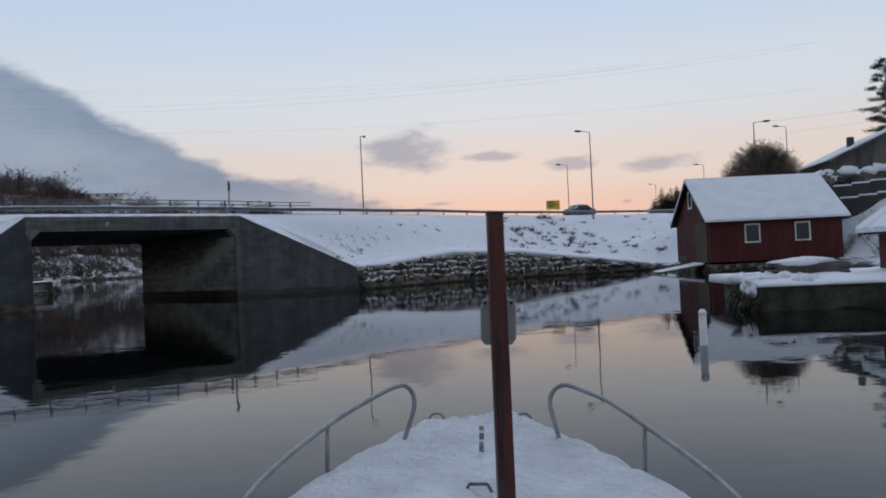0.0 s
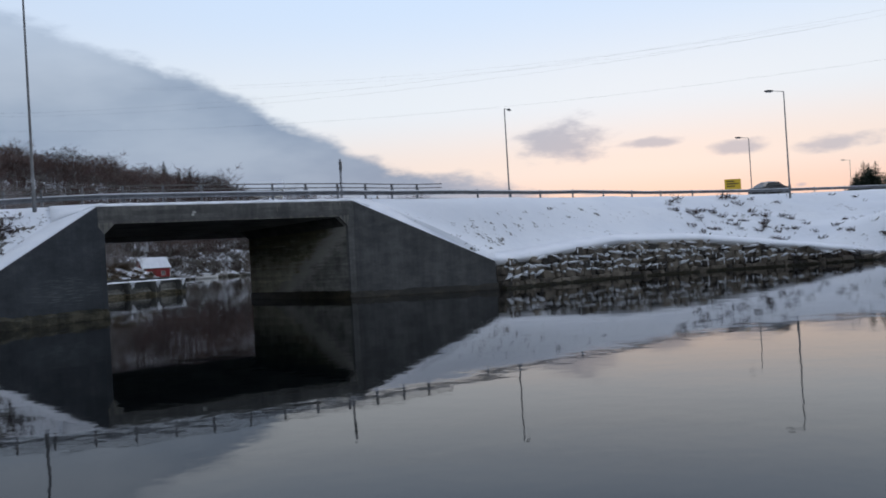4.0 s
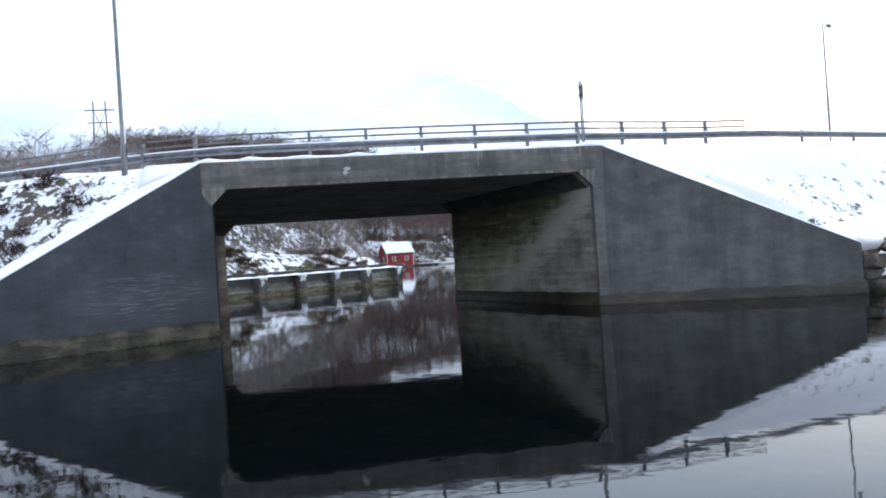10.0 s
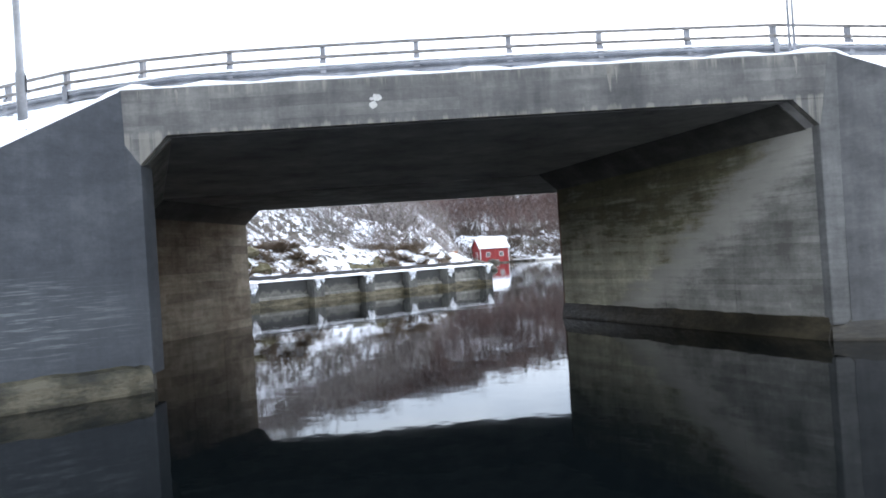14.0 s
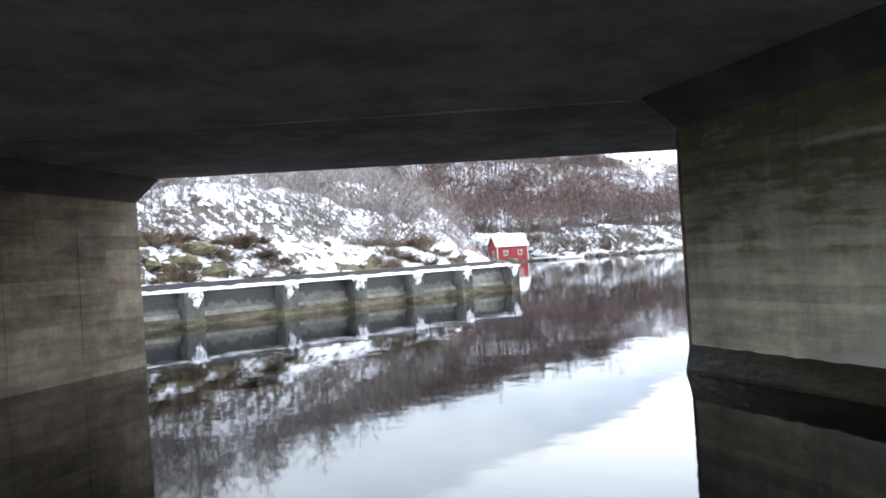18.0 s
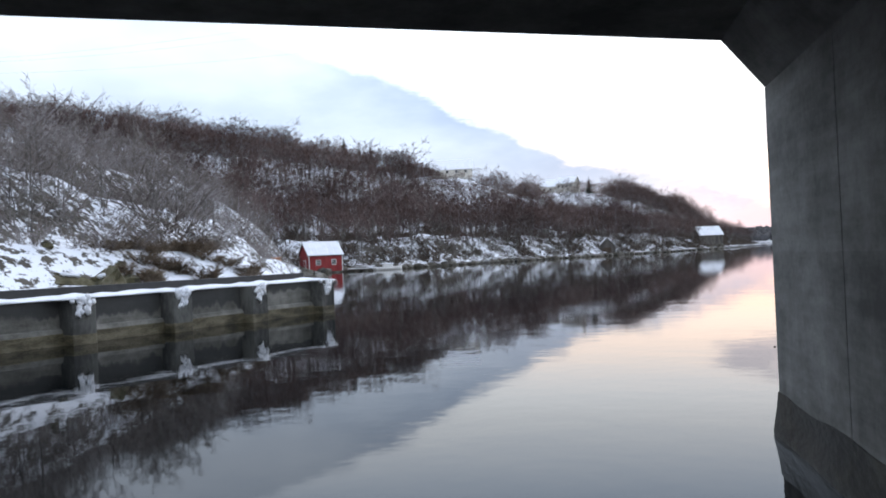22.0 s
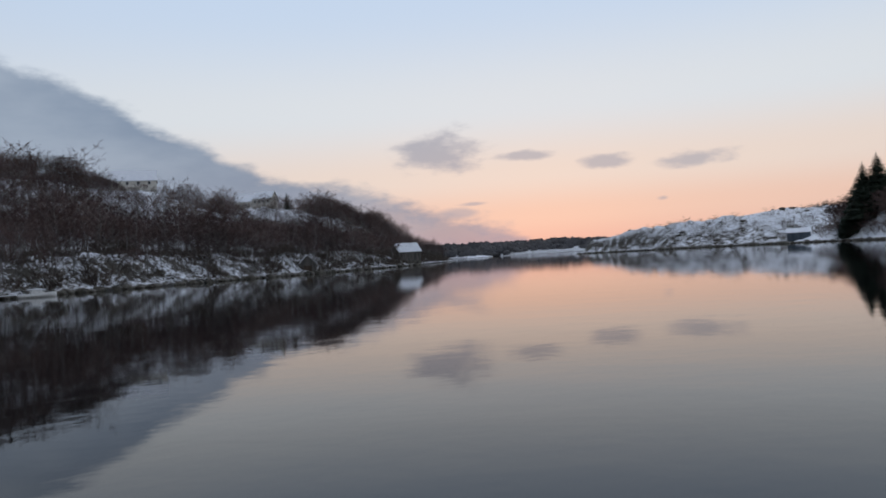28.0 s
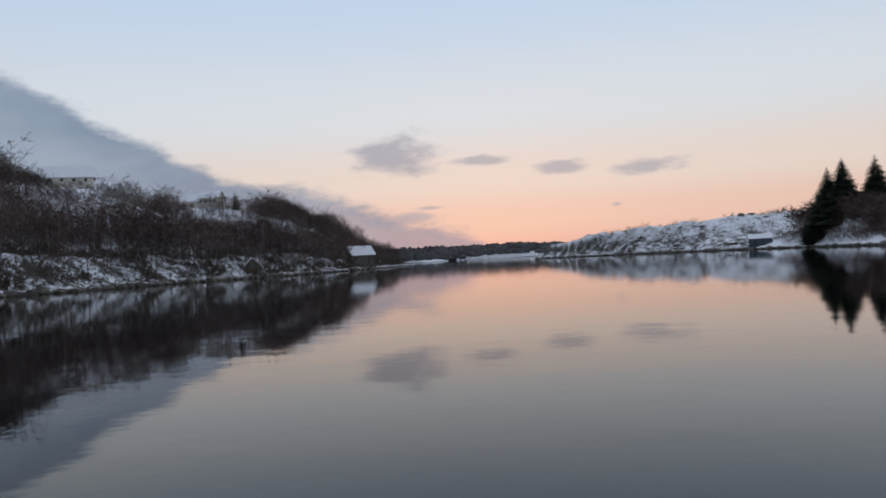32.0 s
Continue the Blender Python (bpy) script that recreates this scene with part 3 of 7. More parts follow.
_bare = gmath("ADD", _bare, gmath("MULTIPLY", _wild, gmath("ADD", gmath("MULTIPLY", gmath("SUBTRACT", _n4, 0.5), 0.9), 0.19)))
_ledges = gmath("MULTIPLY", gmath("MULTIPLY", gstep(_p.outputs[2], 10.0, 4.0), gstep(_p.outputs[1], 150.0, 180.0)), gmath("MULTIPLY", _wild, gmath("SUBTRACT", gnoise(0.3, 4, 0.65), 0.42)))
_bare = gmath("ADD", _bare, gmath("MULTIPLY", _ledges, 1.3))
_barf = gstep(_bare, 0.25, 0.36)
_shore = gstep(gmath("ADD", _p.outputs[2], gmath("MULTIPLY", _n2, 1.0)), 1.15, 0.85)
_soil = gmix(gstep(_n2, 0.35, 0.65), (0.035, 0.032, 0.027), (0.095, 0.085, 0.068))
_snowc = gmix(gstep(_n1, 0.3, 0.7), (0.78, 0.81, 0.86), (0.86, 0.88, 0.91))
_col = gmix(_barf, _snowc, _soil)
_col = gmix(_shore, _col, (0.022, 0.02, 0.015))
_l.new(_col, _b.inputs["Base Color"])
_bp = _n.new("ShaderNodeBump")
_bp.inputs["Strength"].default_value, _bp.inputs["Distance"].default_value = 0.6, 0.12
_l.new(_n2, _bp.inputs["Height"])
_l.new(_bp.outputs[0], _b.inputs["Normal"])


# ---- building kit ----
class Mesh:
    """Collects vertices and faces of one part."""

    def __init__(self):
        self.v, self.f = [], []

    def add(self, vs, fs):
        o = len(self.v)
        self.v += [tuple(p) for p in vs]
        self.f += [tuple(i + o for i in q) for q in fs]
        return self

    def box(self, lo, hi, m=None):
        (a, b, c), (d, e, g) = lo, hi
        vs = [(a, b, c), (d, b, c), (d, e, c), (a, e, c), (a, b, g), (d, b, g), (d, e, g), (a, e, g)]
        if m is not None:
            vs = [m @ Vector(p) for p in vs]
        return self.add(vs, [(3, 2, 1, 0), (4, 5, 6, 7), (0, 1, 5, 4), (1, 2, 6, 5), (2, 3, 7, 6), (3, 0, 4, 7)])

    def prism(self, poly, vec):
        """A polygon of 3D points swept along vec."""
        n = len(poly)
        v = Vector(vec)
        vs = [Vector(p) for p in poly] + [Vector(p) + v for p in poly]
        fs = [tuple(range(n))[::-1], tuple(range(n, 2 * n))] + [(i, (i + 1) % n, n + (i + 1) % n, n + i) for i in range(n)]
        return self.add(vs, fs)

    def loft(self, rings, closed=True, caps=True):
        n = len(rings[0])
        vs = [p for r in rings for p in r]
        fs = []
        for k in range(len(rings) - 1):
            for i in range(n if closed else n - 1):
                j = (i + 1) % n
                fs.append((k * n + i, k * n + j, (k + 1) * n + j, (k + 1) * n + i))
        if caps and closed:
            fs += [tuple(range(n))[::-1], tuple(range((len(rings) - 1) * n, len(rings) * n))]
        return self.add(vs, fs)

    def tube(self, pts, r, n=8, caps=True):
        pts = [Vector(p) for p in pts]
        rs = r if isinstance(r, (list, tuple)) else [r] * len(pts)
        rings = []
        up = None
        for i, p in enumerate(pts):
            d = (pts[min(i + 1, len(pts) - 1)] - pts[max(i - 1, 0)]).normalized()
            if up is None:
                up = d.orthogonal().normalized()
            up = (up - d * up.dot(d)).normalized()
            s = d.cross(up)
            rings.append([p + (up * math.cos(2 * math.pi * k / n) + s * math.sin(2 * math.pi * k / n)) * rs[i] for k in range(n)])
        return self.loft(rings, True, caps)


def part(name, mesh, material, parent=None, label="", smooth=False, bevel=0.0):
    """Links a Mesh as ONE mesh object under a thing or under a part."""
    me = bpy.data.meshes.new(name)
    me.from_pydata(mesh.v, [], mesh.f)
    bm = bmesh.new()
    bm.from_mesh(me)
    bmesh.ops.recalc_face_normals(bm, faces=bm.faces)
    if bevel:
        ed = [e for e in bm.edges if len(e.link_faces) == 2 and e.calc_face_angle(0) > 0.5]
        bmesh.ops.bevel(bm, geom=ed, offset=bevel, segments=2, affect="EDGES", profile=0.6)
    bm.to_mesh(me)
    bm.free()
    if smooth:
        for p in me.polygons:
            p.use_smooth = True
    me.materials.append(material)
    ob = new(name, me)
    if parent:
        ob.parent = parent
    if label:
        ob["label"] = label
    return ob


def thing(name, m, label, category, group="", kind=""):
    e = new(name)
    e.empty_display_size = 0.2
    e.matrix_world = m
    return tagged(e, label, category, group, kind)


def mesh_np(name, verts, tris, mats, idx=None):
    """A mesh straight from arrays, for the many small pieces of woods and scrub."""
    me = bpy.data.meshes.new(name)
    me.vertices.add(len(verts))
    me.vertices.foreach_set("co", np.asarray(verts, np.float32).ravel())
    me.loops.add(len(tris) * 3)
    me.loops.foreach_set("vertex_index", np.asarray(tris, np.int32).ravel())
    me.polygons.add(len(tris))
    me.polygons.foreach_set("loop_start", np.arange(len(tris), dtype=np.int32) * 3)
    for m in mats:
        me.materials.append(m)
    if idx is not None:
        me.polygons.foreach_set("material_index", np.asarray(idx, np.int32))
    me.update()
    me.validate()
    return me


def lump(rng, rx, ry, rz, n=9, m=6, rough=0.25):
    """An uneven rounded stone or snow clump, as a Mesh round the origin."""
    rings = []
    ph = [rng.uniform(0, 6.28) for _ in range(4)]
    for j in range(m + 1):
        a = -math.pi / 2 + math.pi * (j + 0.001) / (m + 0.002)
        ring = []
        for i in range(n):
            b = 2 * math.pi * i / n
            k = 1 + rough * (0.5 * math.sin(2 * b + ph[0]) + 0.4 * math.sin(3 * b + ph[1] + 2 * a) + 0.4 * math.sin(3 * a + ph[2] + b)) + rng.uniform(-0.5, 0.5) * rough
            ring.append((rx * k * math.cos(a) * math.cos(b), ry * k * math.cos(a) * math.sin(b), rz * k * math.sin(a)))
        rings.append(ring)
    return Mesh().loft(rings)


# ---- land and water ----
RAIL = [(-140, 22), (-95, 36), (-60, 44.5), (-34.5, 48.2), (-28.7, 48.9), (-25.6, 49.96), (-22.33, 52.28), (-19.27, 54.7), (-15.4, 58.1), (-10.3, 64.3), (-4.3, 75.3), (4.3, 86.5), (14.7, 95.5), (27, 103), (45, 110), (80, 119), (150, 130)]
ROAD_Z = 5.8


def lift(x):
    """The road climbs a little east of the bridge."""
    return .40 * min(1, max(0, (x + 12) / 10))


WALL = [(-6.0, 57.6, 1.62), (-4.2, 60.3, 1.75), (0.6, 65.4, 2.4), (6.0, 68.6, 2.25), (12.0, 71.2, 1.5), (19.0, 75.0, 0.6)]
SHORE_LEFT = [(-45.6, 60.5), (-45.4, 68), (-43.0, 88.3), (-50, 95), (-64, 120), (-83, 150), (-99, 174), (-105.2, 184.1), (-101.3, 189.2), (-97.5, 196), (-96, 206), (-90, 232), (-83, 268), (-71, 300), (-61, 360), (-52, 420), (-47, 500), (-43, 592), (-60, 640), (-140, 700)]
RIDGE = [(-120, 30, 14), (-135, 60, 19), (-150, 120, 22), (-175, 180, 29.5), (-187, 230, 33), (-182, 290, 34.5), (-169, 350, 33), (-160, 378, 33.5), (-143, 408, 24), (-131, 440, 30.5), (-110, 460, 27), (-85, 520, 18), (-62, 575, 7.5), (-52, 592, 1.5)]
BANK_LEFT = [(-150, -70), (-95, -32), (-62, 12), (-42, 27), (-33, 35.2), (-26.55, 40.1)]
SHORE_RIGHT = [(-23.4, 68.6), (-10, 84), (12, 118), (40, 165), (66, 225), (80, 275), (86, 320), (86, 360), (80, 400), (69, 440), (52, 492), (30, 548), (60, 640), (200, 760)]
SHORE_NEAR = [(19.5, 74.5), (20.4, 69.5), (19.7, 60.3), (27, 59.0), (25, 48), (18.5, 37), (13.5, 31), (10.0, 25.2), (14, 23.5), (18, 10), (24, -30), (60, -80)]

P_LEFT = [(-900, -300), (-300, -160)] + BANK_LEFT + [(-24.91, 47.58), (-33.25, 53.6), (-35.1, 58.25)] + SHORE_LEFT + [(-300, 900), (-900, 900)]
P_RIGHT = [(-5.6, 58.0)] + [(x - 0.1, y + 0.5) for x, y, z in WALL[1:-1]] + SHORE_NEAR + [(400, -300), (900, -300), (900, 900), (400, 900)] + SHORE_RIGHT[::-1] + [(-13.2, 56.9)]


def seg_dist(X, Y, pts, vals=None):
    """Least distance to a polyline, and the value along it there."""
    best = np.full(X.shape, 1e9)
    val = np.zeros(X.shape)
    for k in range(len(pts) - 1):
        ax, ay, bx, by = *pts[k][:2], *pts[k + 1][:2]
        L = (bx - ax) ** 2 + (by - ay) ** 2
        t = np.clip(((X - ax) * (bx - ax) + (Y - ay) * (by - ay)) / L, 0, 1)
        d = np.hypot(X - ax - t * (bx - ax), Y - ay - t * (by - ay))
        hit = d < best
        best = np.where(hit, d, best)
        if vals is not None:
            val = np.where(hit, vals[k] + t * (vals[k + 1] - vals[k]), val)
    return best, val


def inside_poly(X, Y, poly):
    r = np.zeros(X.shape, bool)
    n = len(poly)
    for i in range(n):
        (ax, ay), (bx, by) = poly[i], poly[(i + 1) % n]
        c = (ay > Y) != (by > Y)
        with np.errstate(divide="ignore", invalid="ignore"):
            xs = (bx - ax) * (Y - ay) / (by - ay) + ax
        r ^= c & (X < xs)
    return r


def wob(X, Y, s, seed):
    """Smooth pseudo-random relief."""
    r = np.random.RandomState(seed)
    out = np.zeros(X.shape)
    for k in range(7):
        a, ph, f = r.uniform(0, 6.28), r.uniform(0, 6.28), r.uniform(0.6, 1.6) / s
        out += np.sin((X * math.cos(a) + Y * math.sin(a)) * f * 6.28 + ph + 1.3 * np.sin((X * math.sin(a) - Y * math.cos(a)) * f * 4 + ph))
    return out / 7


RAIL_BACK = [(x - 9.5 * 0.62, y + 9.5 * 0.785) for x, y in RAIL]
LINES = [
    (RAIL, [ROAD_Z + lift(p[0]) for p in RAIL], 1.0), (RAIL_BACK, [ROAD_Z + lift(p[0]) for p in RAIL], 1.0), ([(x - 18 * .62, y + 18 * .785) for x, y in RAIL[:4]], [5.6] * 4, 1.0),
    ([w[:2] for w in WALL], [w[2] for w in WALL], 1.0),
    ([(-25.3, 48.1), (-25.95, 44.3), (-26.75, 40.8)], [5.5, 3.4, 1.35], 1.5), ([(-12.9, 57.3), (-9.2, 58.1), (-5.6, 58.3)], [5.5, 3.6, 1.65], 1.5),
    ([(-30, 47.3), (-36, 46.6), (-50, 42)], [5.75, 5.7, 5.6], 0.6),
    (BANK_LEFT, [0.3] * len(BANK_LEFT), 1.0),
    (SHORE_LEFT, [1.45, 1.45, 1.45] + [0.7] * (len(SHORE_LEFT) - 3), 1.0),
    ([(-47.4, 60), (-45.6, 75), (-43.9, 88), (-57, 105), (-71, 125)], [1.6, 1.6, 1.6, 2.5, 2.5], 1.0), ([(-49.8, 60), (-48.4, 75), (-47.2, 88), (-60, 106)], [3.5, 3.3, 2.7, 4.0], 1.0), ([(-54.5, 62), (-54, 78), (-54.5, 92), (-65, 108)], [6.3, 6.4, 5.2, 5.0], 1.0),
    ([(-60, 62), (-64, 82), (-72, 102), (-84, 125), (-96, 150), (-108, 172)], [9, 10, 10, 10, 9, 8], 1.0),
    ([(-112, 205), (-107, 232), (-100, 268), (-88, 300), (-78, 360), (-68, 420), (-62, 500), (-56, 570)], [6, 6.5, 6.5, 6, 6, 5, 5, 3], 1.0),
    ([r[:2] for r in RIDGE], [r[2] for r in RIDGE], 1.6),
    ([(-260, 30), (-300, 200), (-300, 400), (-220, 560), (-150, 640)], [20, 40, 42, 30, 5], 1.5),
    (SHORE_RIGHT, [0.6] * len(SHORE_RIGHT), 1.0),
    ([(0, 100), (35, 140), (70, 190), (100, 250)], [4, 5, 7, 8], 1.0),
    ([(95, 322), (98, 350), (104, 375)], [7.5, 7.0, 3.0], 0.8),
    ([(40, 548), (56, 524), (79, 498), (102, 481), (125, 474), (160, 468), (300, 460)], [6.5, 11, 12.6, 13.6, 15.5, 15.5, 19], 1.3),
    (SHORE_NEAR, [0.4, 0.5, 0.4, 0.3, 0.5, 0.6, 0.7, 0.7, 0.6, 0.5, 0.5, 0.5], 1.0),
    ([(30.5, 59.0), (31, 47), (24, 38), (17, 31)], [0.45, 0.9, 0.8, 0.8], 1.3),
    ([(22, 80), (28, 76), (33, 72), (37, 62), (38, 50), (36, 36), (40, 10), (60, -40)], [3.5, 5.0, 6.0, 5.6, 4.6, 4.0, 4, 4], 1.0),
    ([(40, 80), (46, 66), (50, 40), (70, 0)], [7.5, 8.0, 8, 8], 1.0),
]


def height(X, Y):
    num, den = np.zeros(X.shape), np.zeros(X.shape)
    for pts, vals, w in LINES:
        d, v = seg_dist(X, Y, pts, vals)
        k = w / (d + 0.25) ** 2.6
        num += k * v
        den += k
    z = num / den
    s = np.full(X.shape, -1e9)
    for poly in (P_LEFT, P_RIGHT):
        d, _ = seg_dist(X, Y, poly + poly[:1])
        s = np.maximum(s, np.where(inside_poly(X, Y, poly), d, -d))
    hard = np.full(X.shape, 1e9)
    for pts in ([w[:2] for w in WALL[:5]], SHORE_LEFT[:3], [(-26.55, 40.1), (-24.91, 47.58), (-33.25, 53.6), (-35.1, 58.25)], [(-5.6, 58), (-13.2, 56.9), (-23.4, 68.6)]):
        hard = np.minimum(hard, seg_dist(X, Y, pts)[0])
    rail_d, _ = seg_dist(X, Y, RAIL)
    soft = np.clip(rail_d / 8, 0, 1) * np.clip((s - 1.5) / 6, 0, 1)
    far = np.maximum(np.clip((Y - 120) / 60, 0, 1), np.clip((-50 - X) / 12, 0, 1) * np.clip((Y - 60) / 8, 0, 1))
    z = z + soft * (0.55 * wob(X, Y, 9, 3) + 0.25 * wob(X, Y, 3.2, 5)) + soft * far * (1.8 * wob(X, Y, 30, 7) + 1.3 * wob(X, Y, 11, 8) + 0.8 * wob(X, Y, 4.5, 18))
    slope = np.where(hard < np.abs(s) + 0.9, 9.0, 1.1)
    zl = np.minimum(z, 0.02 + s * slope + 0.25 * np.clip(s, 0, 2) * wob(X, Y, 4, 9))
    zw = np.maximum(-3.0, s * 0.8)
    out = np.where(s > 0, zl, zw)
    # under the bridge deck the fill stops short of the slab
    u, v = (X + 24.33) * .785 + (Y - 47.65) * .619, -(X + 24.33) * .619 + (Y - 47.65) * .785
    deck = (u > -0.3) & (u < 13.7) & (v > 0.5) & (v < 16.4)
    return np.where(deck, np.minimum(out, 4.7), out)


def graded(stops):
    out = []
    for (a, step), (b, _) in zip(stops, stops[1:]):
        out += list(np.arange(a, b, step))
    return np.array(out + [stops[-1][0]])


gx = graded([(-3000, 400), (-1000, 90), (-350, 18), (-230, 4), (-120, 2), (-70, 1.0), (-37, 0.5), (-3, 1.0), (44, 3), (120, 12), (300, 60), (900, 350), (3000, 1)])
gy = graded([(-1500, 250), (-300, 45), (-40, 5), (15, 1.0), (39, 0.5), (66, 1.0), (112, 2.5), (260, 4), (660, 25), (900, 120), (1700, 400), (4500, 1)])
GX, GY = np.meshgrid(gx, gy)
GZ = height(GX, GY)
# distant hills round the fjord
for cx, cy, rx, ry, hz in ((-330, 1500, 330, 130, 30), (120, 1750, 210, 150, 24), (-60, 2000, 320, 160, 30), (500, 1250, 330, 330, 46), (-900, 900, 420, 420, 90), (900, 500, 330, 500, 60), (0, -420, 500, 170, 42), (-600, -100, 300, 330, 55), (600, -200, 300, 300, 55)):
    q = ((GX - cx) / rx) ** 2 + ((GY - cy) / ry) ** 2
    GZ = np.maximum(GZ, np.where(q < 1, hz * np.maximum(1 - q, 0) ** 0.8 * (1 + 0.25 * wob(GX, GY, 160, 12)), -3))
ny, nx = GX.shape
gv = np.stack([GX, GY, GZ], -1).reshape(-1, 3)
ii = (np.arange(ny - 1)[:, None] * nx + np.arange(nx - 1)[None, :]).ravel()
gt = np.concatenate([np.stack([ii, ii + 1, ii + nx + 1], 1), np.stack([ii, ii + nx + 1, ii + nx], 1)])
ground = new("ground", mesh_np("ground", gv, gt, [GROUND]))
for p in ground.data.polygons:
    p.use_smooth = True
tagged(ground, "snow-covered rocky shore and hillsides round the fjord", "ground", kind="structure")


def ground_z(x, y):
    return float(height(np.array([x], float), np.array([y], float))[0])


water = part("water", Mesh().add([(-4000, -2500, 0), (4000, -2500, 0), (4000, 4800, 0), (-4000, 4800, 0)], [(0, 1, 2, 3)]), WATER)
tagged(water, "dark mirror-still fjord water reflecting the dusk sky", "water", kind="structure")

# road behind the guard rail, a strip just over the fill
rm = Mesh()
ra = [Vector((x - 0.45, y + 0.57, ROAD_Z + lift(x) + 0.09)) for x, y in RAIL]
rb = [Vector((x - 8.6 * .62, y + 8.6 * .785, ROAD_Z + lift(x) + 0.09)) for x, y in RAIL]
rm.loft([[a, b, b - Vector((0, 0, .3)), a - Vector((0, 0, .3))] for a, b in zip(ra, rb)])
road = tagged(part("road", rm, ROAD), "two-lane road with slushy grey asphalt behind a guard rail", "road", kind="structure")


# ---- concrete bridge over the channel; local u along its face, v through it ----
BRIDGE_M = pose(-24.33, 47.65, 0, 0, 0, math.degrees(math.atan2(.619, .785)))
bridge = thing("bridge", BRIDGE_M, "weathered grey concrete frame bridge with flared wing walls", "bridge")
LW0, LWK, LW1 = (0.30, 0.2), (-2.78, 10.2), (-0.80, 15.7)                   # inner wall lines: mouth, kink, far end
RW0, RWK, RW1 = (13.05, 0.2), (9.80, 9.65), (12.57, 16.0)
ZS0, ZS1, HC = 4.62, 4.26, 0.52                                            # soffit heights, haunch


def slab_between(pts0, pts1):
    """A solid lofted between two cross-sections."""
    return Mesh().loft([[Vector(p) for p in pts0], [Vector(p) for p in pts1]])


# deck slab with haunched underside, in two lengths of different age
def deck_ring(l, r, vl, vr, zs, top):
    """The far end of the slab is skewed: vl and vr are its two sides."""
    pts = [(l - .3, top), (r + .35, top), (r + .35, zs - HC + .03), (r, zs - HC + .03), (r - HC, zs), (l + HC, zs), (l, zs - HC + .03), (l - .3, zs - HC + .03)]
    return [(u, vl + (vr - vl) * (u - l) / (r - l), z) for u, z in pts]


def lerp(a, b, k):
    return a + (b - a) * k


KS = 0.61                                                                   # where the old skewed barrel meets the newer end


def wall_p(side, k, i):
    p, q, r = (LW0, LWK, LW1) if side == "L" else (RW0, RWK, RW1)
    return lerp(p[i], q[i], k / KS) if k <= KS else lerp(q[i], r[i], (k - KS) / (1 - KS))


def wall_u(side, k):
    return wall_p(side, k, 0) + (.10 if side == "R" and k > KS else 0)


def wall_v(side, k):
    return wall_p(side, k, 1)


def deck_at(k, du=0.0):
    return deck_ring(wall_u("L", k), wall_u("R", k) + du, wall_v("L", k), wall_v("R", k), lerp(ZS0, ZS1, k) - (.03 if KS < k < .99 else 0), 5.42 if k == 0 else 5.3)


part("deck", slab_between(deck_at(0.0), deck_at(KS)), CONCRETE_SOFFIT, bridge, "dark smoke-stained concrete soffit")
part("deck_extension", slab_between(deck_at(KS + .001, .02), deck_at(1.0)), CONCRETE_NEW, bridge, "newer smooth concrete soffit with crisp haunches")
for side, s_, k0, k1, mat, lab in (("L", 1, 0.0, KS, CONCRETE_PALE, "pale haunch of the old barrel"), ("R", -1, 0.0, KS, CONCRETE_HAUNCH, "dark haunch of the old barrel"), ("L", 1, KS + .001, 1.0, CONCRETE_HAUNCH, "dark haunch of the newer end")):
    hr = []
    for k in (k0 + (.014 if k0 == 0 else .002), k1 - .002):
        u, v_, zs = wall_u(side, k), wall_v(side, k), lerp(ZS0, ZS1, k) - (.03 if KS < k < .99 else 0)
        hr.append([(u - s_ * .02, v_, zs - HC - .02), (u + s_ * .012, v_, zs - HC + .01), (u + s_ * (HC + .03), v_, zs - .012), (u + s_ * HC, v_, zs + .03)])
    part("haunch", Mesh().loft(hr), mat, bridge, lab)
# fascia beam facing the entrance, proud of the slab
fas = Mesh().prism([(0.0, 0.0, 5.50), (13.46, 0.0, 5.50), (13.2, 0.0, 4.62), (12.53, 0.0, ZS0 + .01), (0.82, 0.0, ZS0 + .01), (0.30, 0.0, ZS0 - HC), (0.02, 0.0, ZS0 - HC)], (0, 0.2, 0))
part("fascia_beam", fas, CONCRETE_FASCIA, bridge, "grey fascia beam with lime streaks", bevel=0.015)
part("fascia_end", Mesh().prism([(13.2, 0.0, 4.62), (13.46, 0.0, 5.5), (13.46, 0, ZS0 - HC), (13.05, 0.0, ZS0 - HC), (12.53, 0, ZS0 + .01)], (0, 0.2, 0)), CONCRETE_FASCIA, bridge)
# lime splash on the fascia and drip marks
rng = random.Random(4)
sp = Mesh()
for k in range(7):
    cx, cz = 4.62 + rng.uniform(-.11, .11), 5.05 + rng.uniform(-.10, .08)
    r = rng.uniform(.025, .065)
    sp.prism([(cx + r * rng.uniform(.7, 1.3) * math.cos(a * 1.05), -0.003, cz + r * rng.uniform(.7, 1.5) * math.sin(a * 1.05)) for a in range(6)], (0, 0.004 + 0.001 * k, 0))
part("lime_splash", sp, WHITE_STAIN, bridge, "white lime splash on the fascia")
for cx, w, lo in ((9.0, .10, 4.95), (9.16, .05, 5.1), (12.6, .08, 5.1), (1.0, .06, 5.15)):
    part("lime_streak", Mesh().prism([(cx, -0.003, 5.44), (cx + w * .6, -0.003, 5.46), (cx + w, -0.003, 5.4), (cx + w * .85, -0.003, (lo + 5.47) / 2), (cx + w * .6, -0.003, lo), (cx + w * .45, -0.003, lo + .1), (cx + w * .2, -0.003, lo + .25)], (0, 0.005, 0)), PALE_STAIN, bridge, "pale lime streak")
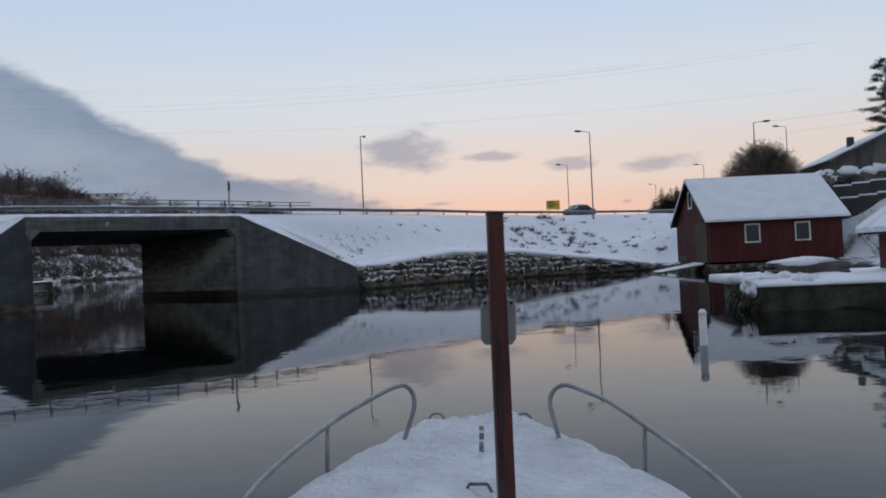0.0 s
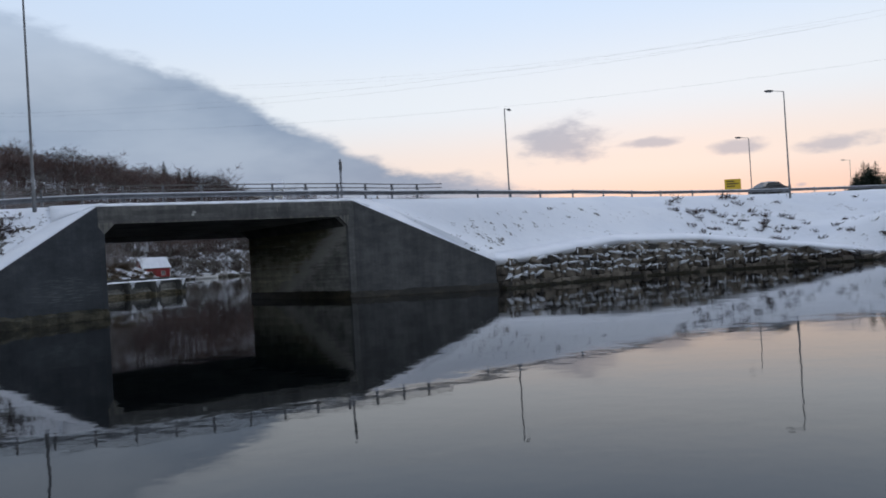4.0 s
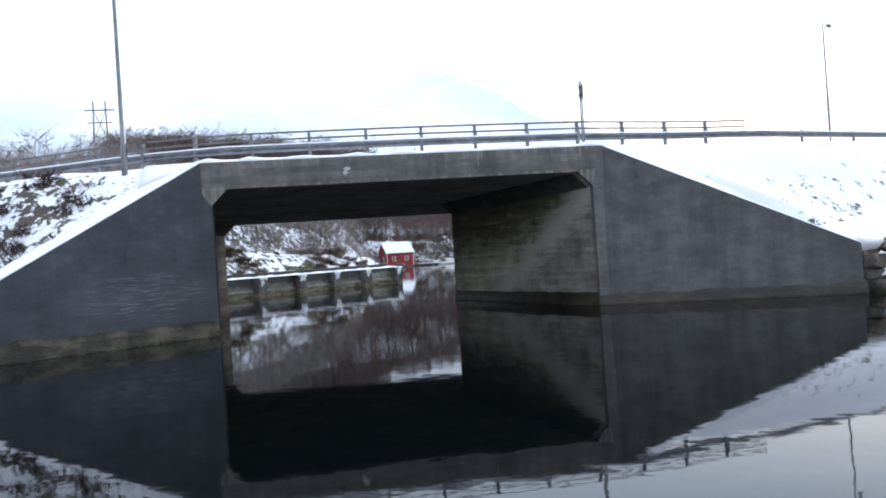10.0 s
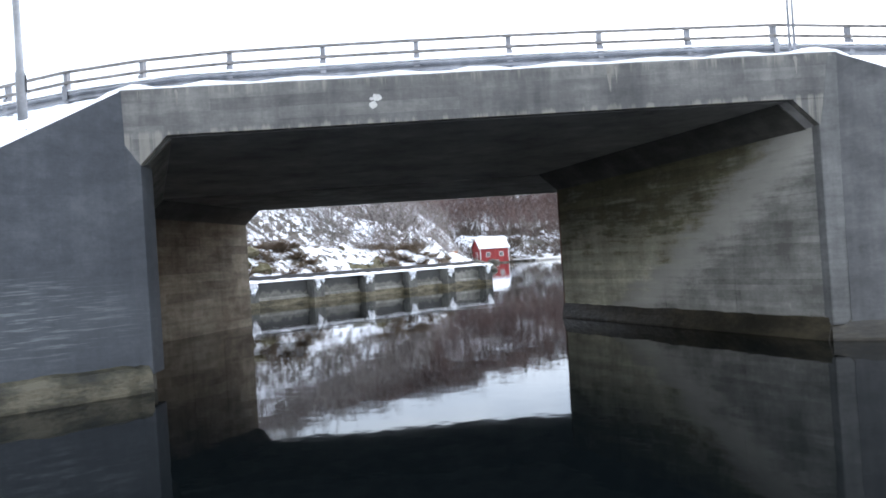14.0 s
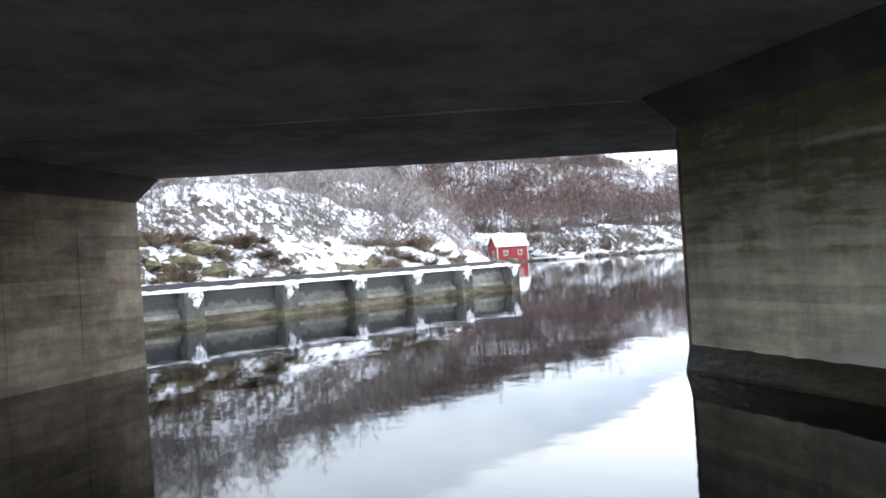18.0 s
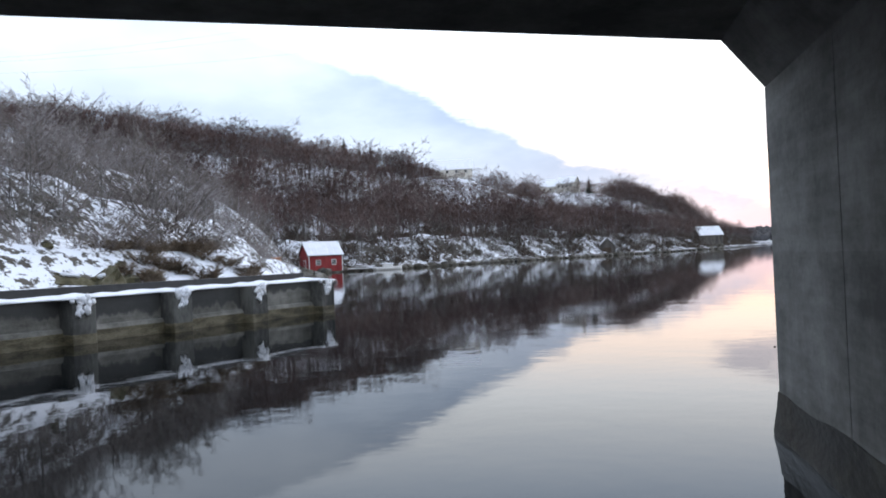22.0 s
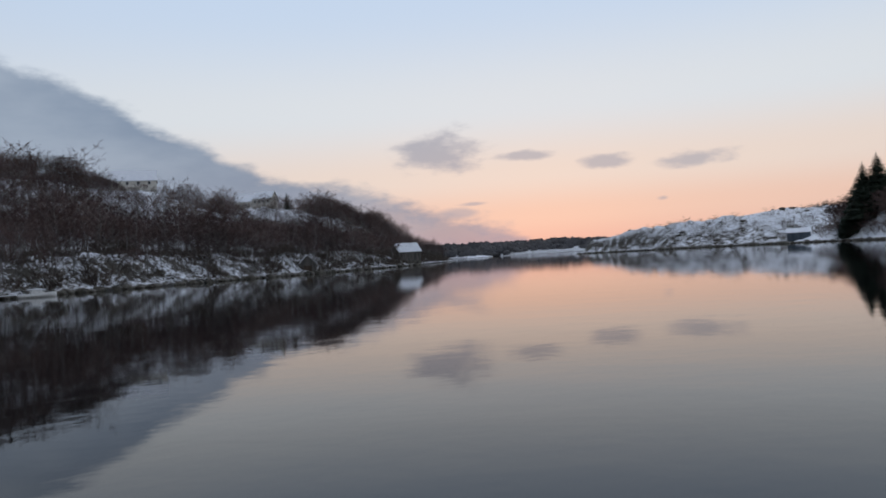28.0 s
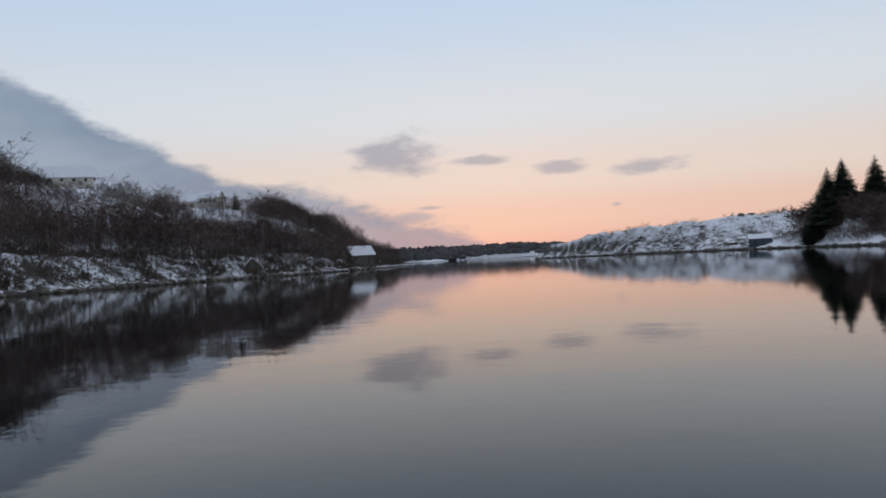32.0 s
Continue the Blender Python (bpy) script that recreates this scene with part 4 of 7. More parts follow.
# snow along the deck edge
sn = Mesh()
rings = []
for i in range(40):
    u = -2.0 + i * 17.3 / 39
    h = 0.10 + 0.05 * math.sin(i * 1.7) + 0.02 * math.sin(i * 4.1)
    out = max(0.0, -u, u - 13.46)                                           # metres past the ends of the deck
    v0, dz_ = 0.03 + .3 * out, -.30 * out
    rings.append([(u, v0, 5.5 + dz_), (u, v0 + .03, 5.5 + h * .7 + dz_), (u, v0 + .5, 5.55 + h + dz_ * .8), (u, 1.3, 5.74 + dz_ * .5), (u, 2.2, 5.82 + dz_ * .1), (u, 3.0, 5.86 + dz_ * .1), (u, 3.0, 5.0), (u, 0.9, 5.0 + dz_)])
sn.loft(rings)
part("snow_edge", sn, SNOW, bridge, "snow lying along the deck edge", smooth=True)

def ledge(a, b, out, width, top, mat, label, seed):
    """Rough footing that stands proud of a wall at the waterline, its crest broken and rounded."""
    rings = []
    n = max(6, int((b - a).length / .22))
    for i in range(n + 1):
        q = a.lerp(b, i / n)
        w1, w2 = noise.noise((i * .21, seed, 0)), noise.noise((i * .73, seed, 4))
        z = Vector((0, 0, 1))
        o = width * (1 + .5 * w1 + .25 * w2)
        t = top * (1 + (.28 * w1 + .16 * w2) * (1 if width > .15 else .35))
        rings.append([q + out * (o + .12) - z * 2.5, q - out * .5 - z * 2.5, q - out * .5 + z * (t - .02), q + out * .015 + z * (t + .02), q + out * o * .6 + z * (t - .05), q + out * o + z * (t - .16 - .05 * w2), q + out * (o + .05) + z * .05])
    return part("tide_footing", Mesh().loft(rings), mat, bridge, label)


# abutment walls, cast in bays
def abutment(side, k0, k1, n, mat, label):
    s = -1 if side == "L" else 1
    for i in range(n):
        a, b = lerp(k0, k1, i / n) + .0005, lerp(k0, k1, (i + 1) / n) - .0005
        ua, ub, va, vb = wall_u(side, a), wall_u(side, b), wall_v(side, a), wall_v(side, b)
        ta, tb = lerp(ZS0, ZS1, a) - HC + 0.02, lerp(ZS0, ZS1, b) - HC + 0.02
        part("wall_panel", Mesh().loft([[(ua, va, 0.28), (ua + s * .7, va, 0.28), (ua + s * .7, va, ta), (ua, va, ta)], [(ub, vb, 0.28), (ub + s * .7, vb, 0.28), (ub + s * .7, vb, tb), (ub, vb, tb)]]), mat, bridge, label)
    if side == "L":
        part("wall_foot", Mesh().loft([[(wall_u("L", k), wall_v("L", k), -2.5), (wall_u("L", k) - .7, wall_v("L", k), -2.5), (wall_u("L", k) - .7, wall_v("L", k), .279), (wall_u("L", k), wall_v("L", k), .279)] for k in (k0, k1)]), mat, bridge, "wall standing straight in the water")
        return
    a, b = Vector((wall_u("R", k0), wall_v("R", k0) - (.1 if k0 == 0 else 0), 0)), Vector((wall_u("R", k1), wall_v("R", k1), 0))
    ledge(a, b, Vector((-1, 0, 0)), .035, 0.42, CONCRETE_WET, "wet dark footing in the tide zone", 7 if k0 else 3)


abutment("L", 0.0, KS, 4, CONCRETE_PALE, "board-marked pale concrete of the old barrel")
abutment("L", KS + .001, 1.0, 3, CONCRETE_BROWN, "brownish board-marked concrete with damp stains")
abutment("R", 0.0, KS, 4, CONCRETE_WASHED, "board-marked concrete, rain-washed at the mouth, painted darker for shade inside")
abutment("R", KS + .001, 1.0, 3, CONCRETE_NEW, "smooth grey concrete of the newer end wall")
part("rust_streak", Mesh().box((wall_u("R", KS) - .008, wall_v("R", KS) - .05, 0.4), (wall_u("R", KS) + .05, wall_v("R", KS) + .03, 3.8)), RUST, bridge, "rusty vertical construction joint")
part("exit_beam", Mesh().prism([(-2.4, 15.535, 4.36), (14.2, 16.27, 4.36), (14.2, 16.39, 4.36), (-2.4, 15.655, 4.36)], (0, 0, 1.14)), CONCRETE_DARK, bridge, "concrete edge beam of the far side")


# wing walls, battered and sloping down from the deck
def wing(p0, p1, z0, z1, n, name):
    """Cast bays from the corner p0 (top z0) to the low end p1 (top z1)."""
    a, b = Vector((*p0, 0)), Vector((*p1, 0))
    d = (b - a).normalized()
    nrm = Vector((d.y, -d.x, 0))
    if nrm.y > 0:
        nrm = -nrm
    for i in range(n):
        q0, q1 = a.lerp(b, i / n) + d * (0.0015 if i else 0), a.lerp(b, (i + 1) / n) - d * 0.0015
        h0, h1 = lerp(z0, z1, i / n), lerp(z0, z1, (i + 1) / n)
        r0 = [q0 + nrm * 0.06 + Vector((0, 0, .3)), q0 - nrm * .5 + Vector((0, 0, .3)), q0 - nrm * .5 + Vector((0, 0, h0)), q0 + Vector((0, 0, h0))]
        r1 = [q1 + nrm * 0.06 + Vector((0, 0, .3)), q1 - nrm * .5 + Vector((0, 0, .3)), q1 - nrm * .5 + Vector((0, 0, h1)), q1 + Vector((0, 0, h1))]
        part("wing_wall", Mesh().loft([r0, r1]), CONCRETE_GREY if name == "right" else CONCRETE_LIMED, bridge, "grey cast concrete wing wall" if name == "right" else "dark blue-grey concrete wing wall")
    ledge(a - d * (.35 if name == "right" else .12), b + d * .1, nrm, .10 if name == "right" else .30, .42 if name == "right" else .5, CONCRETE_WET if name == "right" else CONCRETE_ALGAE, "algae-stained ledge above the waterline", 11 if name == "right" else 19)
    sr = []
    for i in range(15):
        q = a.lerp(b, i / 14)
        h = lerp(z0, z1, i / 14)
        e = .06 + .025 * math.sin(i * 2.3)
        g1, g2 = (ground_z(*(BRIDGE_M @ (q - nrm * k)).xy) for k in (.7, 1.7))
        b1 = min(max(h + .05, g1 + .03), h + .5)
        sr.append([q - nrm * .06 + Vector((0, 0, h + .004)), q - nrm * .12 + Vector((0, 0, h + e * .6)), q - nrm * .7 + Vector((0, 0, b1)), q - nrm * 1.7 + Vector((0, 0, min(max(g2, h), h + 1.2) + .02)), q - nrm * 1.9 + Vector((0, 0, h - .5)), q - nrm * .5 + Vector((0, 0, h - .3))])
    part("snow_edge", Mesh().loft(sr), SNOW, bridge, smooth=True)


wing((13.40, 0.02), (20.45, -3.54), 5.50, 1.60, 3, "right")
wing((0.06, 0.02), (-5.85, -4.6), 5.50, 1.42, 3, "left")
part("end_post", Mesh().prism([(-6.0, -4.72, -.5), (-6.02, -4.4, -.5), (-5.66, -4.25, -.5), (-5.66, -4.52, -.5)], (0, 0, 1.95)), CONCRETE_LIMED, bridge, bevel=0.03)
part("corner_pillar", Mesh().prism([(13.02, -0.004, .3), (13.5, -0.004, .3), (13.5, -0.004, 5.46), (13.24, -0.004, 5.46), (13.02, -0.004, 4.1)], (0, 0.7, 0)), CONCRETE_CORNER, bridge, "weathered corner of the abutment", bevel=0.04)
part("corner_pillar", Mesh().prism([(-0.02, -0.02, .3), (0.32, -0.02, .3), (0.32, -0.02, 4.1), (0.05, -0.02, 4.5), (-0.02, -0.02, 4.5)], (0, 0.7, 0)), CONCRETE_LIMED, bridge, bevel=0.02)

# ---- guard rail: posts every 2 m, low beam, two upper rails on the bridge ----
def along(pts, step):
    out, carry = [], 0.0
    for (ax, ay), (bx, by) in zip(pts, pts[1:]):
        L = math.hypot(bx - ax, by - ay)
        s = carry
        while s < L:
            out.append((ax + (bx - ax) * s / L, ay + (by - ay) * s / L, math.atan2(by - ay, bx - ax)))
            s += step
        carry = s - L
    return out


BASE = 5.75
guard = thing("guard_rail", pose(-22.33, 52.28, BASE), "galvanised guard rail with extra upper rails over the bridge", "guard rail")
gi = Matrix.Translation((22.33, -52.28, -BASE))


def local(pts, z):
    return [gi @ Vector((x, y, BASE + lift(x) + z)) for x, y in pts]


post_me = Mesh().box((-.05, -.06, -.35), (.05, .06, 1.02)).box((-.065, -.11, .38), (.065, -.06, .70))
post_hi = part("post", post_me, GALV, guard, "weathered steel post", bevel=0.008)
post_lo = part("post", Mesh().box((-.05, -.05, -.35), (.05, .05, .66)), GALV, guard, bevel=0.008)
bridge_line, right_line = RAIL[2:10], RAIL[9:16]
n_hi = along(bridge_line, 2.0)
for i, (x, y, a) in enumerate(n_hi):
    ob = post_hi if i == 0 else post_hi.copy()
    if i:
        scene.collection.objects.link(ob)
    ob.matrix_basis = gi @ Matrix.Translation((x, y, BASE + lift(x))) @ Matrix.Rotation(a, 4, "Z")
for i, (x, y, a) in enumerate(along(right_line, 4.0)[1:]):
    ob = post_lo if i == 0 else post_lo.copy()
    if i:
        scene.collection.objects.link(ob)
    ob.matrix_basis = gi @ Matrix.Translation((x, y, BASE + lift(x))) @ Matrix.Rotation(a, 4, "Z")


def beam(pts, z, prof, name, mat, label=""):
    rings = []
    P = local(pts, z)
    for i, p in enumerate(P):
        d = (P[min(i + 1, len(P) - 1)] - P[max(i - 1, 0)]).normalized()
        n = Vector((d.y, -d.x, 0))
        rings.append([p + n * a + Vector((0, 0, b)) for a, b in prof])
    return part(name, Mesh().loft(rings), mat, guard, label)


W_PROF = [(a, b * .78) for a, b in [(.06, -.155), (.14, -.12), (.14, -.07), (.085, 0), (.14, .07), (.14, .12), (.06, .155), (.052, .15), (.128, .115), (.128, .075), (.073, 0), (.128, -.075), (.128, -.115), (.052, -.15)]]
SQ = [(.05, -.028), (.11, -.028), (.11, .028), (.05, .028)]


def finer(pts, step=2.0):
    return [(x, y) for x, y, a in along(pts, step)] + [pts[-1]]


beam(finer(RAIL[2:16], 2.5), 0.44, W_PROF, "lower_beam", GALV, "corrugated steel beam dusted with snow")
beam(finer(bridge_line), 0.76, SQ, "middle_rail", RAILWOOD)
beam(finer(bridge_line), 1.0, SQ, "top_rail", RAILWOOD)
beam([(x + .0, y) for x, y in finer(RAIL[2:16], 2.5)], 0.565, [(.05, 0), (.145, 0), (.13, .045), (.07, .045)], "snow_strip", SNOW, "thin snow on the beam")


# ---- stone revetment beside the bridge: each stone a piece ----
rng = random.Random(11)
revet = thing("stone_wall", pose(0.6, 65.4, 0), "dry-stone granite shore wall with snow in its joints", "stone wall")
ri = Matrix.Translation((-0.6, -65.4, 0))


def boulder(seed, j=0.17):
    r = random.Random(seed)
    vs = [(x * .5 * (1 + r.uniform(-j, j) * 2), y * .5 * (1 + r.uniform(-j, j)), z * .5 * (1 + r.uniform(-j, j) * 2)) for z in (-1, 1) for y in (-1, 1) for x in (-1, 1)]
    m = Mesh().add(vs, [(0, 2, 3, 1), (4, 5, 7, 6), (0, 1, 5, 4), (1, 3, 7, 5), (3, 2, 6, 7), (2, 0, 4, 6)])
    ob = part("stone", m, STONE, None, bevel=0.2)
    me = ob.data
    bpy.data.objects.remove(ob)
    return me


stone_meshes = [boulder(s) for s in range(9)]


def wall_at(s):
    """Point, bearing and top of the revetment at s metres from the bridge."""
    for (ax, ay, az), (bx, by, bz) in zip(WALL, WALL[1:]):
        L = math.hypot(bx - ax, by - ay)
        if s <= L:
            return ax + (bx - ax) * s / L, ay + (by - ay) * s / L, math.atan2(by - ay, bx - ax), az + (bz - az) * s / L
        s -= L
    return None


joint_snow = Mesh()
n_stones = 0
for course in range(6):
    s, z = -0.2 - rng.uniform(0, .4), 0.05 + course * 0.43
    while True:
        w = rng.choice((rng.uniform(0.35, 0.6), rng.uniform(0.5, .8), rng.uniform(.7, 1.1)))
        q = wall_at(max(s, 0) + w / 2)
        s += w + 0.03
        if q is None:
            break
        x, y, a, top = q
        hgt = 0.47 * rng.uniform(.75, 1.2)
        if z + hgt * .72 > top or n_stones >= 300:
            continue
        ob = new("stone", stone_meshes[rng.randrange(9)])
        ob.parent = revet
        lean = 0.16 * z
        nx, ny = math.sin(a), -math.cos(a)
        ob.matrix_basis = ri @ Matrix.Translation((x + nx * (.25 - lean), y + ny * (.25 - lean), z + .1 + rng.uniform(-.05, .05))) @ Euler((rng.uniform(-.14, .14), rng.uniform(-.18, .18), a + rng.uniform(-.12, .12))).to_matrix().to_4x4() @ Matrix.Diagonal((w, 0.55 * rng.uniform(.8, 1.25), hgt, 1))
        n_stones += 1
        for _ in range(rng.choice((1, 1, 2, 2, 3)) if z > .15 else 0):
            # snow lying on the stone's ledge, thin and ragged
            c = ri @ Vector((x + nx * (.50 - lean) + math.cos(a) * rng.uniform(-.25, .25) * w, y + ny * (.50 - lean) + math.sin(a) * rng.uniform(-.25, .25) * w, z + .1 + hgt * rng.uniform(.1, .52)))
            steep = rng.random() < .22
            lm = lump(rng, w * (rng.uniform(.12, .24) if steep else rng.uniform(.2, .6)), rng.uniform(.10, .16), rng.uniform(.03, .075), 9, 4, .7)
            tilt = Matrix.Rotation(a, 3, "Z") @ Matrix.Rotation(rng.uniform(.9, 2.2) if steep else rng.uniform(-.4, .4), 3, "Y")
            joint_snow.add([c + tilt @ Vector(p) for p in lm.v], lm.f)
        if rng.random() < .2 and z > .3:
            c = Vector((x + nx * (.5 - lean) - math.cos(a) * w * .5, y + ny * (.5 - lean) - math.sin(a) * w * .5, z + .1))
            joint_snow.tube([ri @ (c + Vector((0, 0, -.18))), ri @ c, ri @ (c + Vector((0, 0, .2)))], [.01, rng.uniform(.03, .07), .01], 5)
tagged(part("joint_snow", joint_snow, SNOW, revet, "snow lodged between the stones", smooth=True), kind="stuff")
back = Mesh()
rings = []
for i in range(40):
    q = wall_at(i * 0.78)
    if q is None:
        break
    x, y, a, top = q
    n = Vector((math.sin(a), -math.cos(a), 0))
    p = ri @ Vector((x, y, 0))
    rings.append([p + n * .12 + Vector((0, 0, -2)), p + n * .1 + Vector((0, 0, .2)), p - n * .08 + Vector((0, 0, top - .12)), p - n * .9 + Vector((0, 0, top - .12)), p - n * .9 + Vector((0, 0, -2))])
back.loft(rings)
part("wall_core", back, ROCK, revet, "dark gaps between the stones")
base = Mesh()
rings = []
for i in range(60):
    q = wall_at(i * 0.52)
    if q is None:
        break
    x, y, a, top = q
    n = Vector((math.sin(a), -math.cos(a), 0))
    p = ri @ Vector((x, y, 0)) + n * (.08 * math.sin(i * 2.1))
    rings.append([p + n * .62 + Vector((0, 0, -1.5)), p + n * .60 + Vector((0, 0, .12 + .04 * math.sin(i * 3.3))), p + n * .3 + Vector((0, 0, .2)), p + n * .1 + Vector((0, 0, -1.5))])
base.loft(rings)
part("wet_base", base, SEAWEED, revet, "dark weed-covered foot of the wall")
rings = []
for i in range(45):
    q = wall_at(i * 0.7)
    if q is None:
        break
    x, y, a, top = q
    n = Vector((math.sin(a), -math.cos(a), 0))
    p = ri @ Vector((x, y, 0))
    e = .07 * math.sin(i * 1.9) + .05 * math.sin(i * 4.3)
    rings.append([p + n * (.16 + e) + Vector((0, 0, top - .06)), p + n * (.12 + e) + Vector((0, 0, top + .06)), p - n * .5 + Vector((0, 0, top + .22)), p - n * 1.6 + Vector((0, 0, top + .45)), p - n * 1.6 + Vector((0, 0, top - .6)), p - n * .1 + Vector((0, 0, top - .3))])
part("snow_cap", Mesh().loft(rings), SNOW, revet, "rounded snow edge over the wall", smooth=True)

# ---- concrete quay with projecting piers ----
Q0, Q1 = Vector((-45.5, 61.5, 0)), Vector((-41.84, 87.46, 0))
QD = (Q1 - Q0).normalized()
QL = (Q1 - Q0).length
quay = thing("quay", Matrix.Translation(Q0) @ Matrix.Rotation(math.atan2(QD.y, QD.x), 4, "Z"), "old concrete quay wall with projecting piers under a snow cap", "quay")
PIERS = [2.4, 6.55, 10.95, 14.75, 18.35, 21.9, 25.75]
part("wall_core", Mesh().box((0, .55, -2.5), (QL, 2.4, 1.30)), QUAY, quay)
prev = 0.0
for c in PIERS:
    pt = Mesh().prism([(prev + .006, .05, -2.5), (prev + .006, .05, .36), (prev + .006, .10, .47), (prev + .006, .2, .50), (prev + .006, .2, 1.30), (prev + .006, .56, 1.30), (prev + .006, .56, -2.5)], (c - .40 - prev, 0, 0))
    part("wall_panel", pt, QUAY, quay, "stained concrete panel between piers")
    part("tide_band", Mesh().prism([(prev + .01, .035, -2.4), (prev + .01, .035, .34), (prev + .01, .055, .355), (prev + .01, .055, -2.4)], (c - .41 - prev, 0, 0)), TIDE, quay, "ochre algae band at the tide mark")
    pr = part("pier", Mesh().box((c - .39, -.42, -2.5), (c + .39, .6, 1.32)), QUAY_SHADED, quay, "projecting concrete pier, coloured dark for its shaded sides", bevel=0.05)
    part("tide_band", Mesh().box((c - .395, -.425, -2.4), (c + .395, .3, .33)), TIDE, pr, "ochre algae band at the tide mark", bevel=0.05)
    hang = Mesh()
    for k in range(26):
        w = rng.uniform(.04, .11)
        lm = lump(rng, w, .05, w * rng.uniform(.6, 1.5), 7, 4, .6)
        dx_, dz_ = rng.gauss(0, .17), rng.random() ** 1.7 * .5
        hang.add([(x + c + dx_ * (1 - dz_), y - .435, z + 1.31 - dz_) for x, y, z in lm.v], lm.f)
    part("pier_snow", hang, SNOW, quay, "snow hanging down from the pier head", smooth=True)
    prev = c + .40
rings = []
for i in range(54):
    x = i * QL / 53
    near = min(abs(x - c) for c in PIERS)
    f = -.47 if near < .47 else .13
    e = .03 * math.sin(i * 2.7) + .02 * math.sin(i * 5.1)
    rings.append([(x, f, 1.31), (x, f + .03, 1.365 + e * .6), (x, .8, 1.43 + e), (x, 2.2, 1.47), (x, 2.5, 1.3)])
part("snow_cap", Mesh().loft(rings), SNOW, quay, "white snow cap along the quay edge", smooth=True)
tr = Mesh().box((0, 1.0, 1.3), (QL - .3, 1.26, 1.66))
part("kerb_beam", tr, BARS, quay, "dark timber kerb behind the quay edge", bevel=0.02)

# ---- street lamps ----
def street_lamp(x, y, base, top, turn, arm=1.1, label="tall grey steel street lamp beside the snowy road"):
    e = thing("street_lamp", pose(x, y, base, 0, 0, turn), label, "street lamp", "street lamps")
    h = top - base
    part("pole", Mesh().tube([(0, 0, -.3), (0, 0, .9), (0, 0, .95), (0, 0, h * .5), (0, 0, h - .12), (.06, 0, h)], [.10, .10, .075, .062, .048, .045], 10), LAMP_POLE, e, smooth=True)
    part("arm", Mesh().tube([(0.03, 0, h - .03), (arm * .5, 0, h + .05), (arm, 0, h + .08)], .03, 8), LAMP_POLE, e, smooth=True)
    head = part("lamp_head", Mesh().loft([[(arm - .15, -.06, h + .02), (arm - .15, .06, h + .02), (arm - .15, .05, h + .14), (arm - .15, -.05, h + .14)], [(arm + .2, -.15, h + .03), (arm + .2, .15, h + .03), (arm + .2, .1, h + .2), (arm + .2, -.1, h + .2)], [(arm + .6, -.12, h + .06), (arm + .6, .12, h + .06), (arm + .6, .07, h + .17), (arm + .6, -.07, h + .17)]]), DARK_METAL, e, "dark lamp head", bevel=0.02)
    part("lens", Mesh().loft([[(arm - .05, -.07, h + .02), (arm - .05, .07, h + .02), (arm + .5, .1, h + .045), (arm + .5, -.1, h + .045)], [(arm - .03, -.05, h - .03), (arm - .03, .05, h - .03), (arm + .45, .07, h - .01), (arm + .45, -.07, h - .01)]]), LENS, head)
    part("hatch", Mesh().box((-.115, -.05, .5), (-.095, .05, .85)), DARK_METAL, e)
    part("snow_side", Mesh().tube([(-.07, -.03, 1.0), (-.065, -.03, 1.6)], .03, 6), SNOW, e, "snow stuck to the pole")
    return e


street_lamp(-27.74, 47.66, 5.55, 16.2, 235)
street_lamp(-8.2, 86.6, 6.1, 15.3, 78)
street_lamp(16.65, 89.3, 5.7, 15.0, 190)
street_lamp(19.3, 122.9, 5.9, 15.0, 190)
street_lamp(31.2, 80.4, 7.0, 13.9, 5)
street_lamp(43.4, 101.5, 6.2, 16.3, 185)
street_lamp(46.4, 143.1, 6.0, 16.1, 185)
street_lamp(51.2, 193.7, 6.0, 16.9, 185)

# ---- signs on the bridge and by the road ----
sg = thing("road_sign", pose(-14.75, 57.0, 5.6, 0, 0, 128), "road sign plate seen edge-on between two steel poles", "road sign")
for dx_ in (-.10, .10):
    part("pole", Mesh().tube([(dx_, 0, -.3), (dx_, 0, 2.45)], .03, 8), GALV, sg, smooth=True)
part("plate", Mesh().box((-.19, -.05, 1.75), (.19, -.03, 2.3)), PALE_HOUSE, sg, "grey back of the sign plate", bevel=0.008)
part("clamp", Mesh().box((-.14, -.04, 1.9), (.14, .04, 1.94)), DARK_METAL, sg)
part("clamp", Mesh().box((-.14, -.04, 2.2), (.14, .04, 2.24)), DARK_METAL, sg)
ys = thing("direction_sign", pose(16.2, 117.8, 5.8, 0, 0, 8), "yellow road direction sign with black lettering bars", "road sign")
for dx_ in (-.7, .7):
    part("pole", Mesh().tube([(dx_, 0, -.3), (dx_, 0, 3.6)], .045, 8), GALV, ys, smooth=True)
part("panel", Mesh().box((-1.0, -.07, 2.35), (1.0, -.05, 3.65)), YELLOW, ys, "yellow panel", bevel=0.01)
for z in (2.7, 3.0, 3.3):
    part("lettering_bar", Mesh().box((-.75, -.076, z), (.45 + .3 * math.sin(z * 9), -.071, z + .14)), BARS, ys)

# ---- dark car on the road ----
def car_profile():
    return [(-2.1, .35), (-2.15, .75), (-1.95, .95), (-1.45, 1.05), (-.75, 1.45), (.75, 1.5), (1.55, 1.1), (2.1, .98), (2.15, .45), (2.0, .32)]


